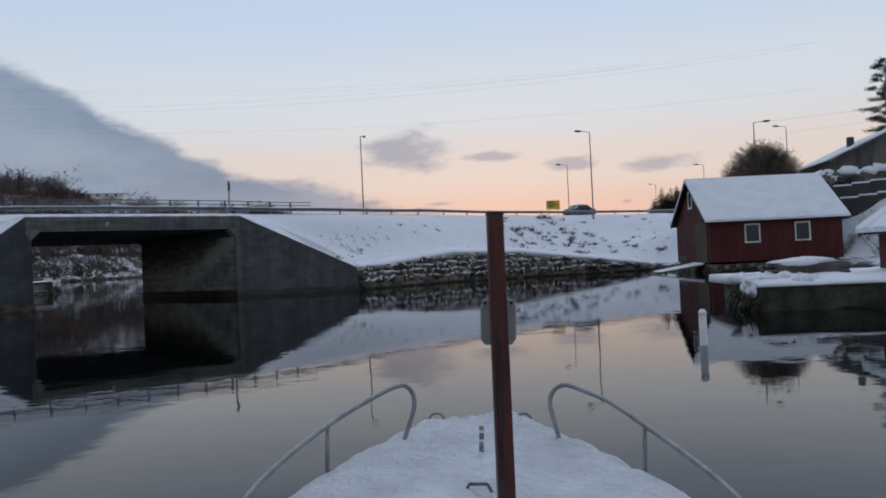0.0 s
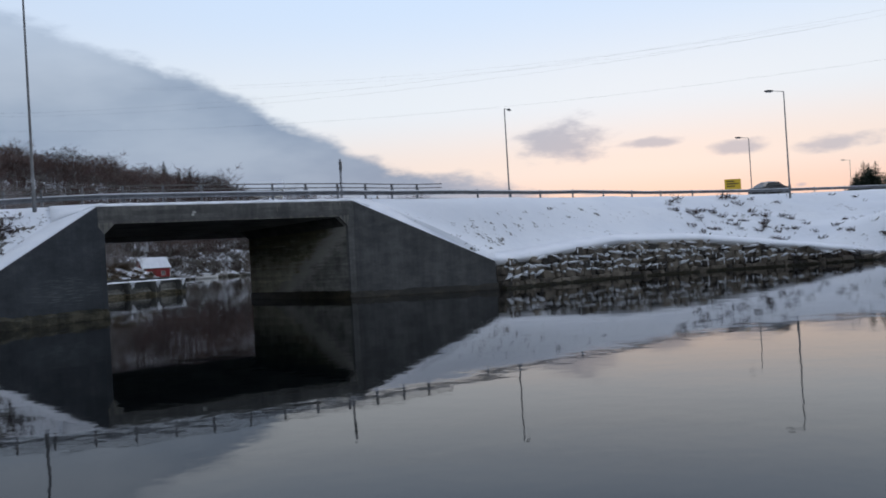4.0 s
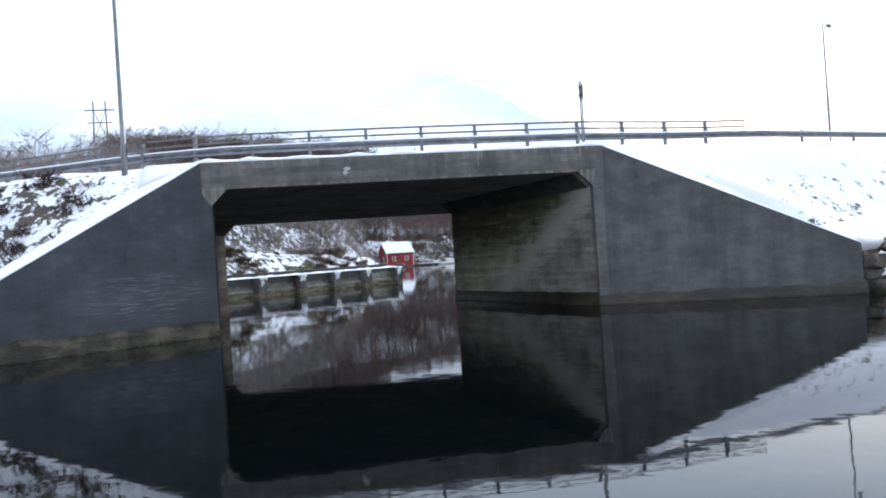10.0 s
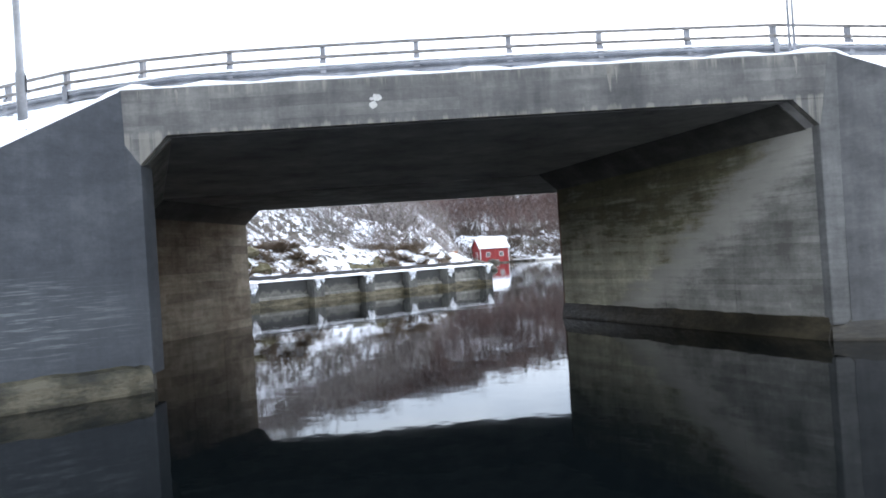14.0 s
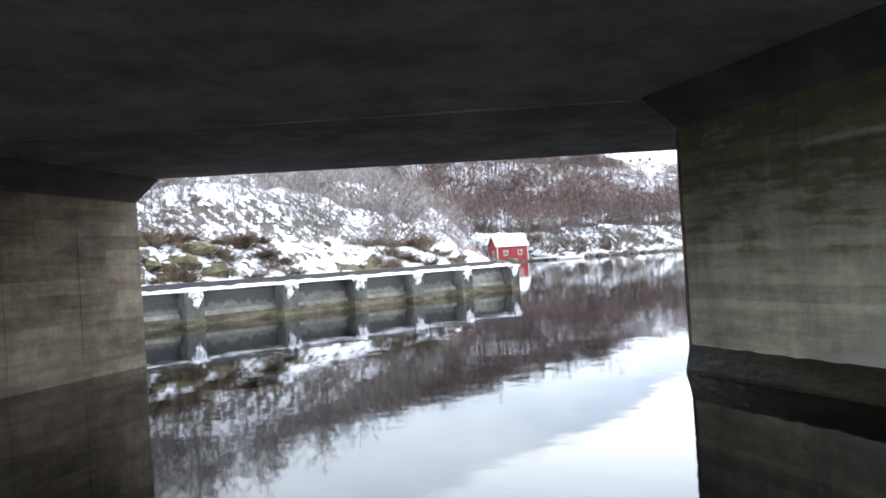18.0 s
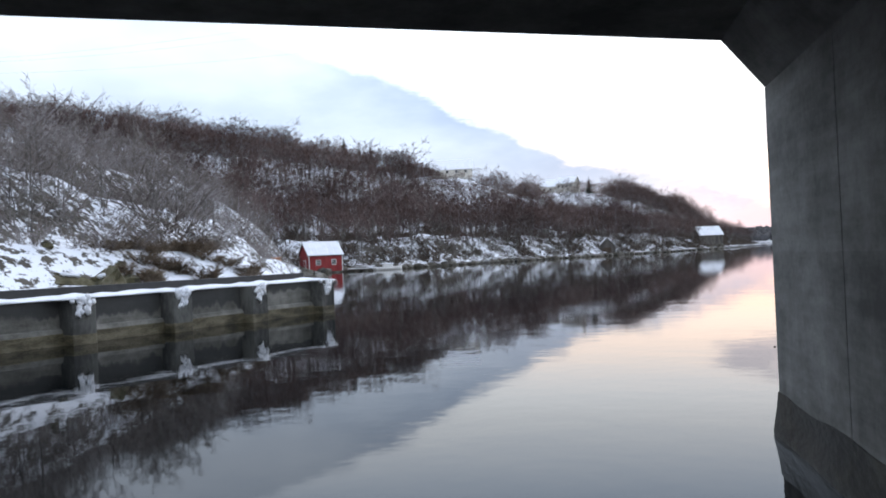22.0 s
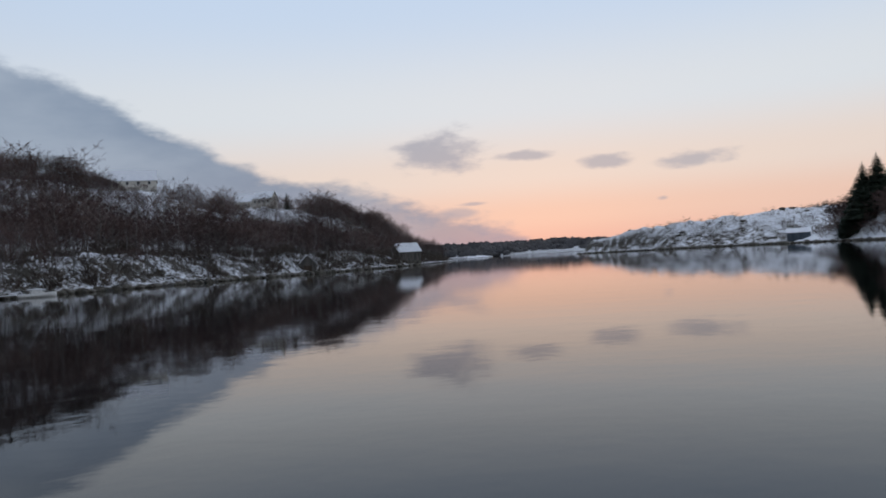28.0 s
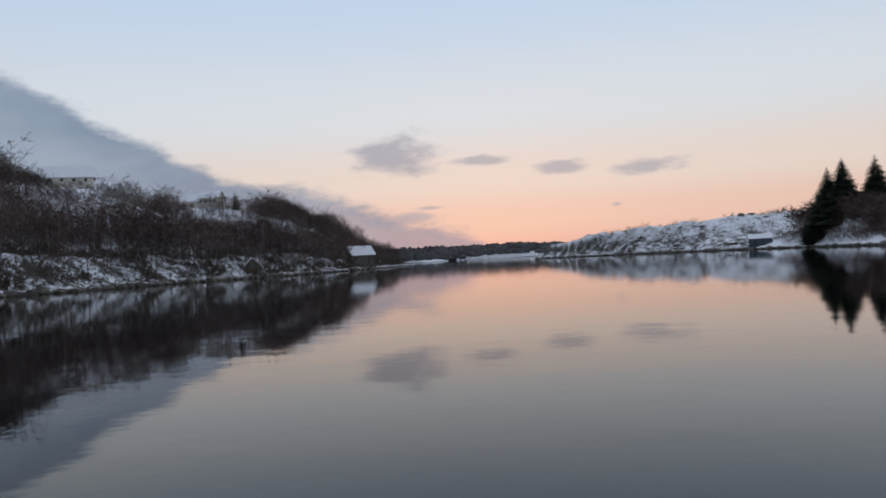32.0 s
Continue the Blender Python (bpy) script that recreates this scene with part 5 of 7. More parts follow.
def parked_car(x, y, z, turn, label):
    c = thing("car", pose(x, y, z, 0, 0, turn), label, "car")
    pr = car_profile()
    rings = []
    for yy, k in ((-.85, .9), (-.8, 1.0), (-.3, 1.03), (.3, 1.03), (.8, 1.0), (.85, .9)):
        rings.append([(px_ * (0.97 if abs(yy) > .8 else 1), yy * (1 if pz < 1.06 else .82), .3 + (pz - .3) * k) for px_, pz in pr])
    part("body", Mesh().loft(rings), CAR_PAINT, c, "dark glossy paint", bevel=0.03)
    for s in (-1, 1):
        part("side_window", Mesh().prism([(-1.2, s * .79, 1.06), (-.7, s * .72, 1.38), (.7, s * .72, 1.42), (1.25, s * .79, 1.1)], (0, s * .03, 0)), GLASS, c)
        for xx in (-1.3, 1.3):
            w = part("wheel", Mesh().tube([(xx, s * .68, .33), (xx, s * .86, .33)], .33, 18), TYRE, c)
            part("rim", Mesh().tube([(xx, s * .8, .33), (xx, s * .875, .33)], .2, 12), GALV, w)
    part("snowy_roof", Mesh().box((-.6, -.5, 1.49), (.6, .5, 1.56)), SNOW, c, "thin snow on the roof", bevel=0.03)
    return c


parked_car(17.0, 100.2, ROAD_Z + .33, 38, "dark estate car on the road behind the guard rail")

# dark rock at the low end of the wing wall
wr = thing("boulder", pose(-26.15, 39.6, -.12, 0, 0, 30), "dark wet boulder at the foot of the wing wall", "boulder")
part("rock", lump(rng, 1.1, .8, .75, 11, 7, .35), ROCK, wr)
part("snow_cap", lump(rng, .7, .5, .2, 9, 5, .3), SNOW, wr, "small cap of snow", smooth=True).location = (-.1, .1, .6)


# ---- wooden boathouses ----
def window(parent, x, y, z, w, h, normal, frame_mat=None, mullion=False):
    """A framed window on a wall plane y = const (normal -1 or 1) in the thing's own axes."""
    fm = frame_mat or WHITE_PAINT
    s = normal
    e = part("window", Mesh().box((x - w / 2 + .02, min(y, y + s * .02), z - h / 2 + .02), (x + w / 2 - .02, max(y, y + s * .02), z + h / 2 - .02)), GLASS, parent, "dark glass pane")
    t = .11
    for a in ((x - w / 2 - t / 2, z - h / 2 - t, x - w / 2 + t / 2, z + h / 2 + t), (x + w / 2 - t / 2, z - h / 2 - t, x + w / 2 + t / 2, z + h / 2 + t),
              (x - w / 2 + t / 2, z - h / 2 - t, x + w / 2 - t / 2, z - h / 2), (x - w / 2 + t / 2, z + h / 2, x + w / 2 - t / 2, z + h / 2 + t)):
        part("frame", Mesh().box((a[0], min(y, y + s * .06), a[1]), (a[2], max(y, y + s * .06), a[3])), fm, e, "white frame board", bevel=0.006)
    if mullion:
        part("mullion", Mesh().box((x - .025, min(y, y + s * .035), z - h / 2), (x + .025, max(y, y + s * .035), z + h / 2)), fm, e)
        part("mullion", Mesh().box((x - w / 2, min(y, y + s * .034), z - .025), (x + w / 2, max(y, y + s * .034), z + .025)), fm, e)
    return e


def boards(parent, x0, x1, y, z0, ztop, s, mat, step=0.16, along="x", name="board"):
    """Vertical boards on a wall; ztop(x) gives each board's top."""
    n = max(1, int((x1 - x0) / step))
    w = (x1 - x0) / n
    for i in range(n):
        a, b = x0 + i * w + .004, x0 + (i + 1) * w - .004
        d = .022 if i % 2 else .036
        zt0, zt1 = ztop(a), ztop(b)
        if along == "x":
            pts = [(a, y, z0), (b, y, z0), (b, y, zt1), (a, y, zt0)]
            v = (0, s * d, 0)
        else:
            pts = [(y, a, z0), (y, b, z0), (y, b, zt1), (y, a, zt0)]
            v = (s * d, 0, 0)
        part(name, Mesh().prism(pts, v), mat, parent)


def gabled(name, m, L, W, base, eave, ridge, wall_mat, label, snow=.16, over=.35, step=.2, cat="boathouse", sides=("front", "left"), trim=None):
    """A house with its ridge along x; front wall at y=0, back at y=W."""
    t = thing(name, m, label, cat)
    half = W / 2
    slope = (ridge - eave) / half
    core = Mesh().add([(0.03, 0.03, base), (L - .03, 0.03, base), (L - .03, W - .03, base), (0.03, W - .03, base), (0.03, 0.03, eave), (L - .03, 0.03, eave), (L - .03, W - .03, eave), (0.03, W - .03, eave), (0.03, half, ridge - .05), (L - .03, half, ridge - .05)],
                      [(0, 1, 5, 4), (1, 2, 6, 9, 5), (2, 3, 7, 6), (3, 0, 4, 8, 7), (0, 3, 2, 1), (4, 5, 9, 8), (7, 8, 9, 6)])
    part("wall", core, wall_mat, t, "painted board wall")
    if "front" in sides:
        boards(t, 0, L, 0.03, base, lambda x: eave, -1, wall_mat, step)
    if "left" in sides:
        boards(t, 0.0, W, 0.03, base, lambda y: eave + slope * min(y, W - y), -1, wall_mat, step, "y")
    if "right" in sides:
        boards(t, 0.0, W, L - .03, base, lambda y: eave + slope * min(y, W - y), 1, wall_mat, step, "y")
    for s, nm in ((-1, "roof"), (1, "roof")):
        y0 = -over if s < 0 else W + over
        z0 = eave - slope * over
        a = [(-over, y0, z0 + .02), (-over, half, ridge + .02), (-over, half, ridge + .10), (-over, y0, z0 + .10)]
        r = part(nm, Mesh().prism(a, (L + 2 * over, 0, 0)), DARK_METAL, t, "dark roof edge under snow")
        rings = []
        n = 18
        for i in range(n + 1):
            x = -over - .02 + i * (L + 2 * over + .04) / n
            e = .025 * math.sin(i * 1.7 + s) + .02 * math.sin(i * 3.9)
            yo = y0 + s * (.05 + e)
            rings.append([(x, yo, z0 + .10), (x, yo, z0 + .10 + snow * .7 + e), (x, y0 - s * .2, z0 + .2 * slope + .10 + snow + e), (x, half, ridge + .10 + snow), (x, half, ridge + .10)])
        part("roof_snow", Mesh().loft(rings), SNOW, r, "even snow blanket on the roof", smooth=False)
    for x in (-over - .02, L + over - .02):
        for s in (0, 1):
            y0 = -over if s == 0 else W + over
            z0 = eave - slope * over
            part("bargeboard", Mesh().prism([(x, y0, z0 - .08), (x, half, ridge - .08), (x, half, ridge + .1), (x, y0, z0 + .1)], (.04, 0, 0)), trim or wall_mat, t)
    return t


# red boathouse beside the start
BH = pose(19.8, 60.4, 0, 0, 0, -0.9)
bh = gabled("boathouse", BH, 9.78, 8.9, 0.72, 3.89, 7.05, RED_WOOD, "dark red board boathouse with a snowy roof and stone footing", .22, .4, .24)
for wx in (3.14, 6.83):
    window(bh, wx, 0.0, 2.77, 1.05, 1.2, -1, mullion=False)
gw = part("window", Mesh().box((-.02, 4.2, 5.1), (.01, 5.0, 6.2)), GLASS, bh, "small gable window")
for a in ((4.07, 4.95, 4.23, 6.32), (4.97, 4.95, 5.13, 6.32)):
    part("frame", Mesh().box((-.06, a[0], a[1]), (-.012, a[2], a[3])), WHITE_PAINT, gw, "white frame board")
for a in ((4.2, 4.95, 5.0, 5.1), (4.2, 6.18, 5.0, 6.32)):
    part("frame", Mesh().box((-.06, a[0], a[1]), (-.012, a[2], a[3])), WHITE_PAINT, gw)
dr = part("door", Mesh().box((-.05, .5, .72), (-.012, 3.4, 3.7)), BROWN_WOOD, bh, "tall brown board door")
for i in range(12):
    part("plank", Mesh().box((-.075, .52 + i * .24, .74), (-.052, .52 + i * .24 + .225, 3.68)), BROWN_WOOD, dr)
part("ladder_opening", Mesh().box((-.04, 6.0, .1), (.3, 8.2, 1.2)), DARK_METAL, bh, "dark slip opening under the gable")
rng = random.Random(21)
foot = stone_meshes
for i in range(21):
    for j in range(2):
        ob = new("foundation_stone", foot[rng.randrange(9)])
        ob.parent = bh
        ob.matrix_basis = Matrix.Translation((.2 + i * .46, .15, -.05 + j * .38)) @ Euler((0, 0, rng.uniform(-.1, .1))).to_matrix().to_4x4() @ Matrix.Diagonal((.5, .6, .42, 1))
for i in range(19):
    ob = new("foundation_stone", foot[rng.randrange(9)])
    ob.parent = bh
    ob.matrix_basis = Matrix.Translation((.1, .4 + i * .46, .1)) @ Matrix.Diagonal((.6, .5, .9, 1))

# slip ramp in front of the boathouse
ramp = thing("slipway", pose(17.7, 61.2, 0, 0, 0, 0), "snow-covered timber slip reaching down to the water", "slipway")
for i in range(9):
    part("plank", Mesh().add([(-1.6, i * .3, .08), (2.0, i * .3, .55), (2.0, i * .3 + .27, .55), (-1.6, i * .3 + .27, .08), (-1.6, i * .3, .14), (2.0, i * .3, .61), (2.0, i * .3 + .27, .61), (-1.6, i * .3 + .27, .14)], [(3, 2, 1, 0), (4, 5, 6, 7), (0, 1, 5, 4), (1, 2, 6, 5), (2, 3, 7, 6), (3, 0, 4, 7)]), GREY_WOOD, ramp)
part("snow_cover", Mesh().add([(-1.5, .1, .145), (1.9, .05, .62), (1.9, 2.6, .62), (-1.4, 2.5, .15), (-1.4, .2, .21), (1.8, .15, .72), (1.8, 2.5, .72), (-1.3, 2.4, .22)], [(3, 2, 1, 0), (4, 5, 6, 7), (0, 1, 5, 4), (1, 2, 6, 5), (2, 3, 7, 6), (3, 0, 4, 7)]), SNOW, ramp, "snow on the planks", bevel=0.03)
for x_, y_ in ((-1.0, .2), (-1.0, 2.4)):
    part("support", Mesh().box((x_ - .08, y_ - .08, -1.6), (x_ + .08, y_ + .08, .1)), GREY_WOOD, ramp)

# concrete jetty
jt = thing("jetty", pose(9.5, 24.6, 0, 0, 0, -5.5), "low concrete jetty heaped with snow and stacked boards", "jetty")
part("front_wall", Mesh().box((0, 0, -2), (14, .5, .72)), WET_JETTY, jt, "dark concrete face", bevel=0.04)
part("side_wall", Mesh().box((0, .5, -2), (.5, 3.0, .72)), WET_JETTY, jt, bevel=0.04)
part("fill", Mesh().box((.5, .5, -2), (14, 6.5, .66)), QUAY, jt)
rings = []
for i in range(30):
    x = -.06 + i * 14.1 / 29
    e = .03 * math.sin(i * 1.3) + .03 * math.sin(i * 3.1)
    rings.append([(x, -.10 - e, .72), (x, -.06, .80 + e), (x, .6, .90 + e), (x, 3.0, .95 + 2 * e), (x, 6.4, .95), (x, 6.5, .66)])
part("snow_cover", Mesh().loft(rings), SNOW, jt, "smooth snow over the slab", smooth=True)
for k in range(26):
    r = lump(rng, rng.uniform(.15, .4), rng.uniform(.15, .35), rng.uniform(.08, .2), 8, 5)
    part("snow_lump", r, SNOW, jt, "lump of snow at the outer corner" if k == 0 else "", smooth=True).location = (rng.uniform(-.3, 2.0), rng.uniform(.4, 3.2), rng.uniform(.75, 1.0))
for k in range(12):
    r = lump(rng, rng.uniform(.05, .12), rng.uniform(.07, .18), rng.uniform(.09, .2), 8, 5, .35)
    part("snow_lump", r, SNOW, jt, "", smooth=True).location = (rng.uniform(-.16, .04), rng.uniform(.0, 2.2), rng.uniform(.48, .74))
sw = Mesh()
for k in range(120):
    cx, cy, cz, ln = rng.uniform(-.35, .25), rng.uniform(-.15, 2.6), rng.uniform(.1, .62), rng.uniform(.2, .5)
    w = rng.uniform(.012, .035)
    sw.tube([(cx, cy, cz), (cx - rng.uniform(.05, .15), cy + rng.uniform(-.06, .06), cz - ln * .5), (cx - rng.uniform(.05, .22), cy + rng.uniform(-.1, .1), cz - ln)], [w, w * 1.1, w * .3], 5)
part("weed", sw, SEAWEED, jt, "hanging seaweed at the corner", smooth=True)
st = thing("board_stack", pose(12.1, 27.6, .93, 0, 0, 12), "snow-capped stack of weathered boards on the jetty", "board stack")
for j in range(5):
    for i in range(4):
        sl = .13 * math.sin(j * 2.1 + i * 1.4)
        part("board", Mesh().box((-1.35 + sl + .14 * (j % 2), -.5 + i * .26, j * .078), (1.5 + sl - .16 * (j % 3), -.27 + i * .26, j * .078 + .06)), GREY_WOOD, st)
part("snow_cap", lump(rng, 1.36, .62, .15, 16, 6, .22), SNOW, st, "rounded snow cap", smooth=True).location = (0.0, 0.02, .43)
# land behind the jetty is heaped with snowy stones
for k, (x, y, z, r) in enumerate(((31.6, 67, 7.3, .9), (32.4, 66.9, 6.7, 1.0), (33.2, 66.4, 7.3, 1.1), (34.0, 66.2, 6.9, 1.0), (34.9, 65.6, 7.2, 1.2), (35.8, 65.2, 7.3, 1.0), (33.0, 66.0, 6.0, .8), (34.6, 65.2, 6.0, .9))):
    b = thing("boulder", pose(x, y, max(z, ground_z(x, y)) - .3, 0, 0, k * 47), "large dark shore boulder with a thick cap of snow", "boulder", "shore boulders")
    part("rock", lump(rng, r, r * .8, r * .7, 12, 8, .3), ROCK, b, smooth=False)
    part("snow_cap", lump(rng, r * .92, r * .74, r * .4, 12, 7, .2), SNOW, b, "thick snow cap", smooth=True).location = (0, 0, r * .45)

# white mooring pile
pl = thing("mooring_pile", pose(5.32, 16.94, 0), "white-capped mooring pile standing in the water", "mooring pile")
part("pile", Mesh().tube([(0, 0, -2.5), (0, 0, .62)], [.085, .08], 14), WHITE_PAINT, pl, "white plastic sleeve", smooth=True)
part("cap", lump(rng, .09, .09, .09, 10, 6, .1), SNOW, pl, "small snow cap", smooth=True).location = (0, 0, .66)

# red shed at the landward end of the jetty
gabled("shed", pose(18.02, 24.9, 0, 0, 0, 88), 3.2, 3.1, .9, 2.45, 3.5, RED_WOOD, "small dark red shed with a snow-laden roof beside the jetty", .25, .45, .2, "shed")

# house on the rise behind the boathouse
hs = gabled("house", pose(42.7, 65.8, 0, 0, 0, 80), 12.0, 10.0, 5.0, 8.75, 11.0, GREY_WOOD, "low dark timber house with a snowy roof above the shore", .16, .6, .3, "house", ("left",))
part("chimney", Mesh().box((4.2, 7.2, 9.6), (4.7, 7.7, 10.9)), QUAY, hs, bevel=0.02)
for wx_, wy_, wz_ in ((31.3, 64.9, 6.2), (31.5, 64.3, 5.2)):
    fw = thing("retaining_wall", pose(wx_, wy_, 0, 0, 0, -26), "low snow-topped stone retaining wall on the slope", "wall", "terrace walls")
    for i in range(4):
        zt = wz_ + .13 * i
        part("block", Mesh().box((i * 1.3, 0, zt - 1.6), (i * 1.3 + 1.285, .35, zt)), QUAY, fw, bevel=0.03)
        part("snow_strip", Mesh().box((i * 1.3 - .01, -.04, zt + .004), (i * 1.3 + 1.29, .5, zt + .14)), SNOW, fw, bevel=0.04)

# red boathouse across the fjord
RB = pose(-104.4, 183.5, 0, 0, 0, 52.6)
rb = gabled("boathouse", RB, 6.4, 5.2, 0.3, 3.3, 5.55, RED_BRIGHT, "bright red boathouse with white corner boards and a snowy roof", .16, .25, .25, trim=WHITE_PAINT)
for wx in (1.75, 4.75):
    window(rb, wx, 0.0, 1.95, .8, .8, -1, mullion=True)
for x_, y_ in ((-.05, -.05), (6.32, -.05), (-.05, 5.1)):
    part("corner_board", Mesh().box((x_, y_, .3), (x_ + .16, y_ + .16, 3.25)), WHITE_PAINT, rb, "white corner board")
gd = part("door", Mesh().box((-.06, 1.7, .35), (-.025, 2.6, 2.35)), RED_BRIGHT, rb, "red gable door")
for a_ in ((1.58, .35, 1.7, 2.47), (2.6, .35, 2.72, 2.47), (1.7, 2.35, 2.6, 2.47)):
    part("frame", Mesh().box((-.09, a_[0], a_[1]), (-.03, a_[2], a_[3])), WHITE_PAINT, gd, "white frame board")
part("footing", Mesh().box((.05, .05, -1.5), (6.35, 5.15, .295)), ROCK, rb)

dk = thing("dock", pose(-99.7, 189.2, 0, 0, 0, 37.9), "low snowy timber dock beside the red boathouse", "dock")
for i in range(18):
    part("plank", Mesh().box((i * .5, 0, .38), (i * .5 + .47, 1.8, .44)), GREY_WOOD, dk)
part("snow_cover", Mesh().box((.1, .1, .442), (8.9, 1.7, .56)), SNOW, dk, bevel=0.03)
for i in range(4):
    part("pile", Mesh().tube([(i * 2.8 + .3, .1, -2), (i * 2.8 + .3, .1, .36)], .1, 8), GREY_WOOD, dk)
mb = thing("motor_boat", pose(-95.2, 190.9, 0, 0, 0, 38), "small moored motor boat covered in snow at the dock", "boat")


def hull(L, B, D, n=12, sheer=.25, bow_start=.55):
    rings = []
    for i in range(n + 1):
        s = i / n
        b = B / 2 * (1 - max(0, (s - bow_start) / (1 - bow_start)) ** 2.2) + .01
        z1 = D * .55 + sheer * s * s
        rings.append([(s * L, -b, z1), (s * L, -b * .8, 0), (s * L, 0, -D * .3), (s * L, b * .8, 0), (s * L, b, z1)])
    return rings


part("hull", Mesh().loft(hull(5.2, 2.0, .9)), WHITE_PAINT, mb, "white hull", smooth=True)
part("cabin", Mesh().loft([[(1.6, -.7, .5), (1.6, .7, .5), (3.6, .55, .6), (3.6, -.55, .6)], [(1.8, -.6, 1.15), (1.8, .6, 1.15), (2.9, .5, 1.15), (2.9, -.5, 1.15)]]), WHITE_PAINT, mb, bevel=0.04)
part("snow_cover", lump(rng, 1.3, .75, .14, 12, 5, .15), SNOW, mb, smooth=True).location = (2.4, 0, 1.16)

cb = gabled("boathouse", pose(-72.6, 297.9, 0, 0, 0, 105), 6.0, 4.6, 0.2, 2.9, 5.2, GREY_WOOD, "weathered grey timber boathouse on the far shore", .14, .3, .3, sides=("front", "left"))
part("door", Mesh().box((-.06, 1.2, .25), (-.02, 3.4, 2.4)), BROWN_WOOD, cb, "brown double door")
part("footing", Mesh().box((0, 0, -2.0), (6, 4.6, .19)), ROCK, cb)
b3 = gabled("barn", pose(-60.5, 412, 0.8, 0, 0, 35), 10.5, 7.0, 1.2, 5.2, 8.6, GREY_WOOD, "brown shoreline barn with one broad snowy roof slope", .18, .4, .4, "barn", sides=("front", "right"))
part("footing", Mesh().box((0, 0, -1.5), (10.5, 7, 1.19)), ROCK, b3)
gs = gabled("shed", pose(87.0, 383, 0, 0, 0, -20), 8.0, 8.0, 0.6, 3.8, 5.4, BLUE_GREY, "blue-grey boat shed at the water's edge", .05, .3, .4, "boat shed", sides=("front", "left"))
part("footing", Mesh().box((0, 0, -2), (8, 8, .59)), ROCK, gs)


def hill_house(x, y, z, turn, L, W, h, label):
    t = gabled("house", pose(x, y, z, 0, 0, turn), L, W, -1.5, h, h + W * .42, PALE_HOUSE, label, .2, .4, .8, "house", sides=())
    for i in range(4):
        window(t, L * (.15 + .23 * i), 0.03, h * .55, 1.1, 1.1, -1)
    return t


hill_house(-164, 374, 36.4, 22, 17, 10, 2.2, "pale hilltop house with a snowy roof among bare trees")
hill_house(-137, 442, ground_z(-132, 445) + .6, 12, 13, 8, 3.6, "white farmhouse with a snowy roof on the ridge")
hill_house(-126, 431, ground_z(-122, 433) + .4, -10, 9, 7, 3.0, "small farm building under snow on the ridge")

# power pylon on the left hill
pyl = thing("power_pylon", pose(-158.5, 153, 24.0, 0, 0, 40), "twin-pole wooden power pylon with a cross-arm", "power pylon")
for s in (-1.6, 1.6):
    part("pole", Mesh().tube([(s, 0, -1), (s * .8, 0, 17.5)], [.22, .14], 8), GREY_WOOD, pyl, smooth=True)
part("cross_arm", Mesh().box((-3.2, -.1, 15.4), (3.2, .1, 15.65)), GREY_WOOD, pyl)
part("cross_arm", Mesh().box((-2.6, -.1, 12.6), (2.6, .1, 12.8)), GREY_WOOD, pyl)
part("brace", Mesh().tube([(-1.4, 0, 9), (1.3, 0, 15.4)], .08, 6), GREY_WOOD, pyl)
part("brace", Mesh().tube([(1.4, 0, 9), (-1.3, 0, 15.4)], .08, 6), GREY_WOOD, pyl)

# orange crate on the quay bank
oc = thing("crate", pose(-75.5, 131.5, ground_z(-75.5, 131.5) - .1, 0, 0, 30), "orange plastic fish crate half buried in snow", "crate")
part("shell", Mesh().box((-.8, -.6, 0), (.8, .6, 1.0)), ORANGE, oc, bevel=0.06)
part("rim", Mesh().box((-.86, -.66, .9), (.86, .66, 1.02)), ORANGE, oc, bevel=0.03)


# ---- bare winter trees ----
def cone_pts(a, b, r0, r1, n=3):
    """Vertices and triangles of a thin tapered stick."""
    a, b = np.array(a, float), np.array(b, float)
    d = b - a
    d /= np.linalg.norm(d) + 1e-9
    u = np.cross(d, (0.31, 0.9, 0.2))
    u /= np.linalg.norm(u) + 1e-9
    w = np.cross(d, u)
    ang = np.arange(n) * 2 * math.pi / n
    ring = np.cos(ang)[:, None] * u + np.sin(ang)[:, None] * w
    vs = np.concatenate([a + ring * r0, b + ring * r1])
    ts = []
    for i in range(n):
        j = (i + 1) % n
        ts += [(i, j, n + j), (i, n + j, n + i)]
    return vs, np.array(ts)


def slivers(r, starts, ends, w):
    """Fine twigs: one thin triangle each, turned at random."""
    a, b = np.array(starts), np.array(ends)
    d = b - a
    rnd = np.array([[r.uniform(-1, 1) for _ in range(3)] for _ in range(len(a))])
    s = np.cross(d, rnd)
    s /= np.linalg.norm(s, axis=1)[:, None] + 1e-9
    vs = np.stack([a - s * w / 2, a + s * w / 2, b], 1).reshape(-1, 3)
    return vs, np.arange(len(vs)).reshape(-1, 3)


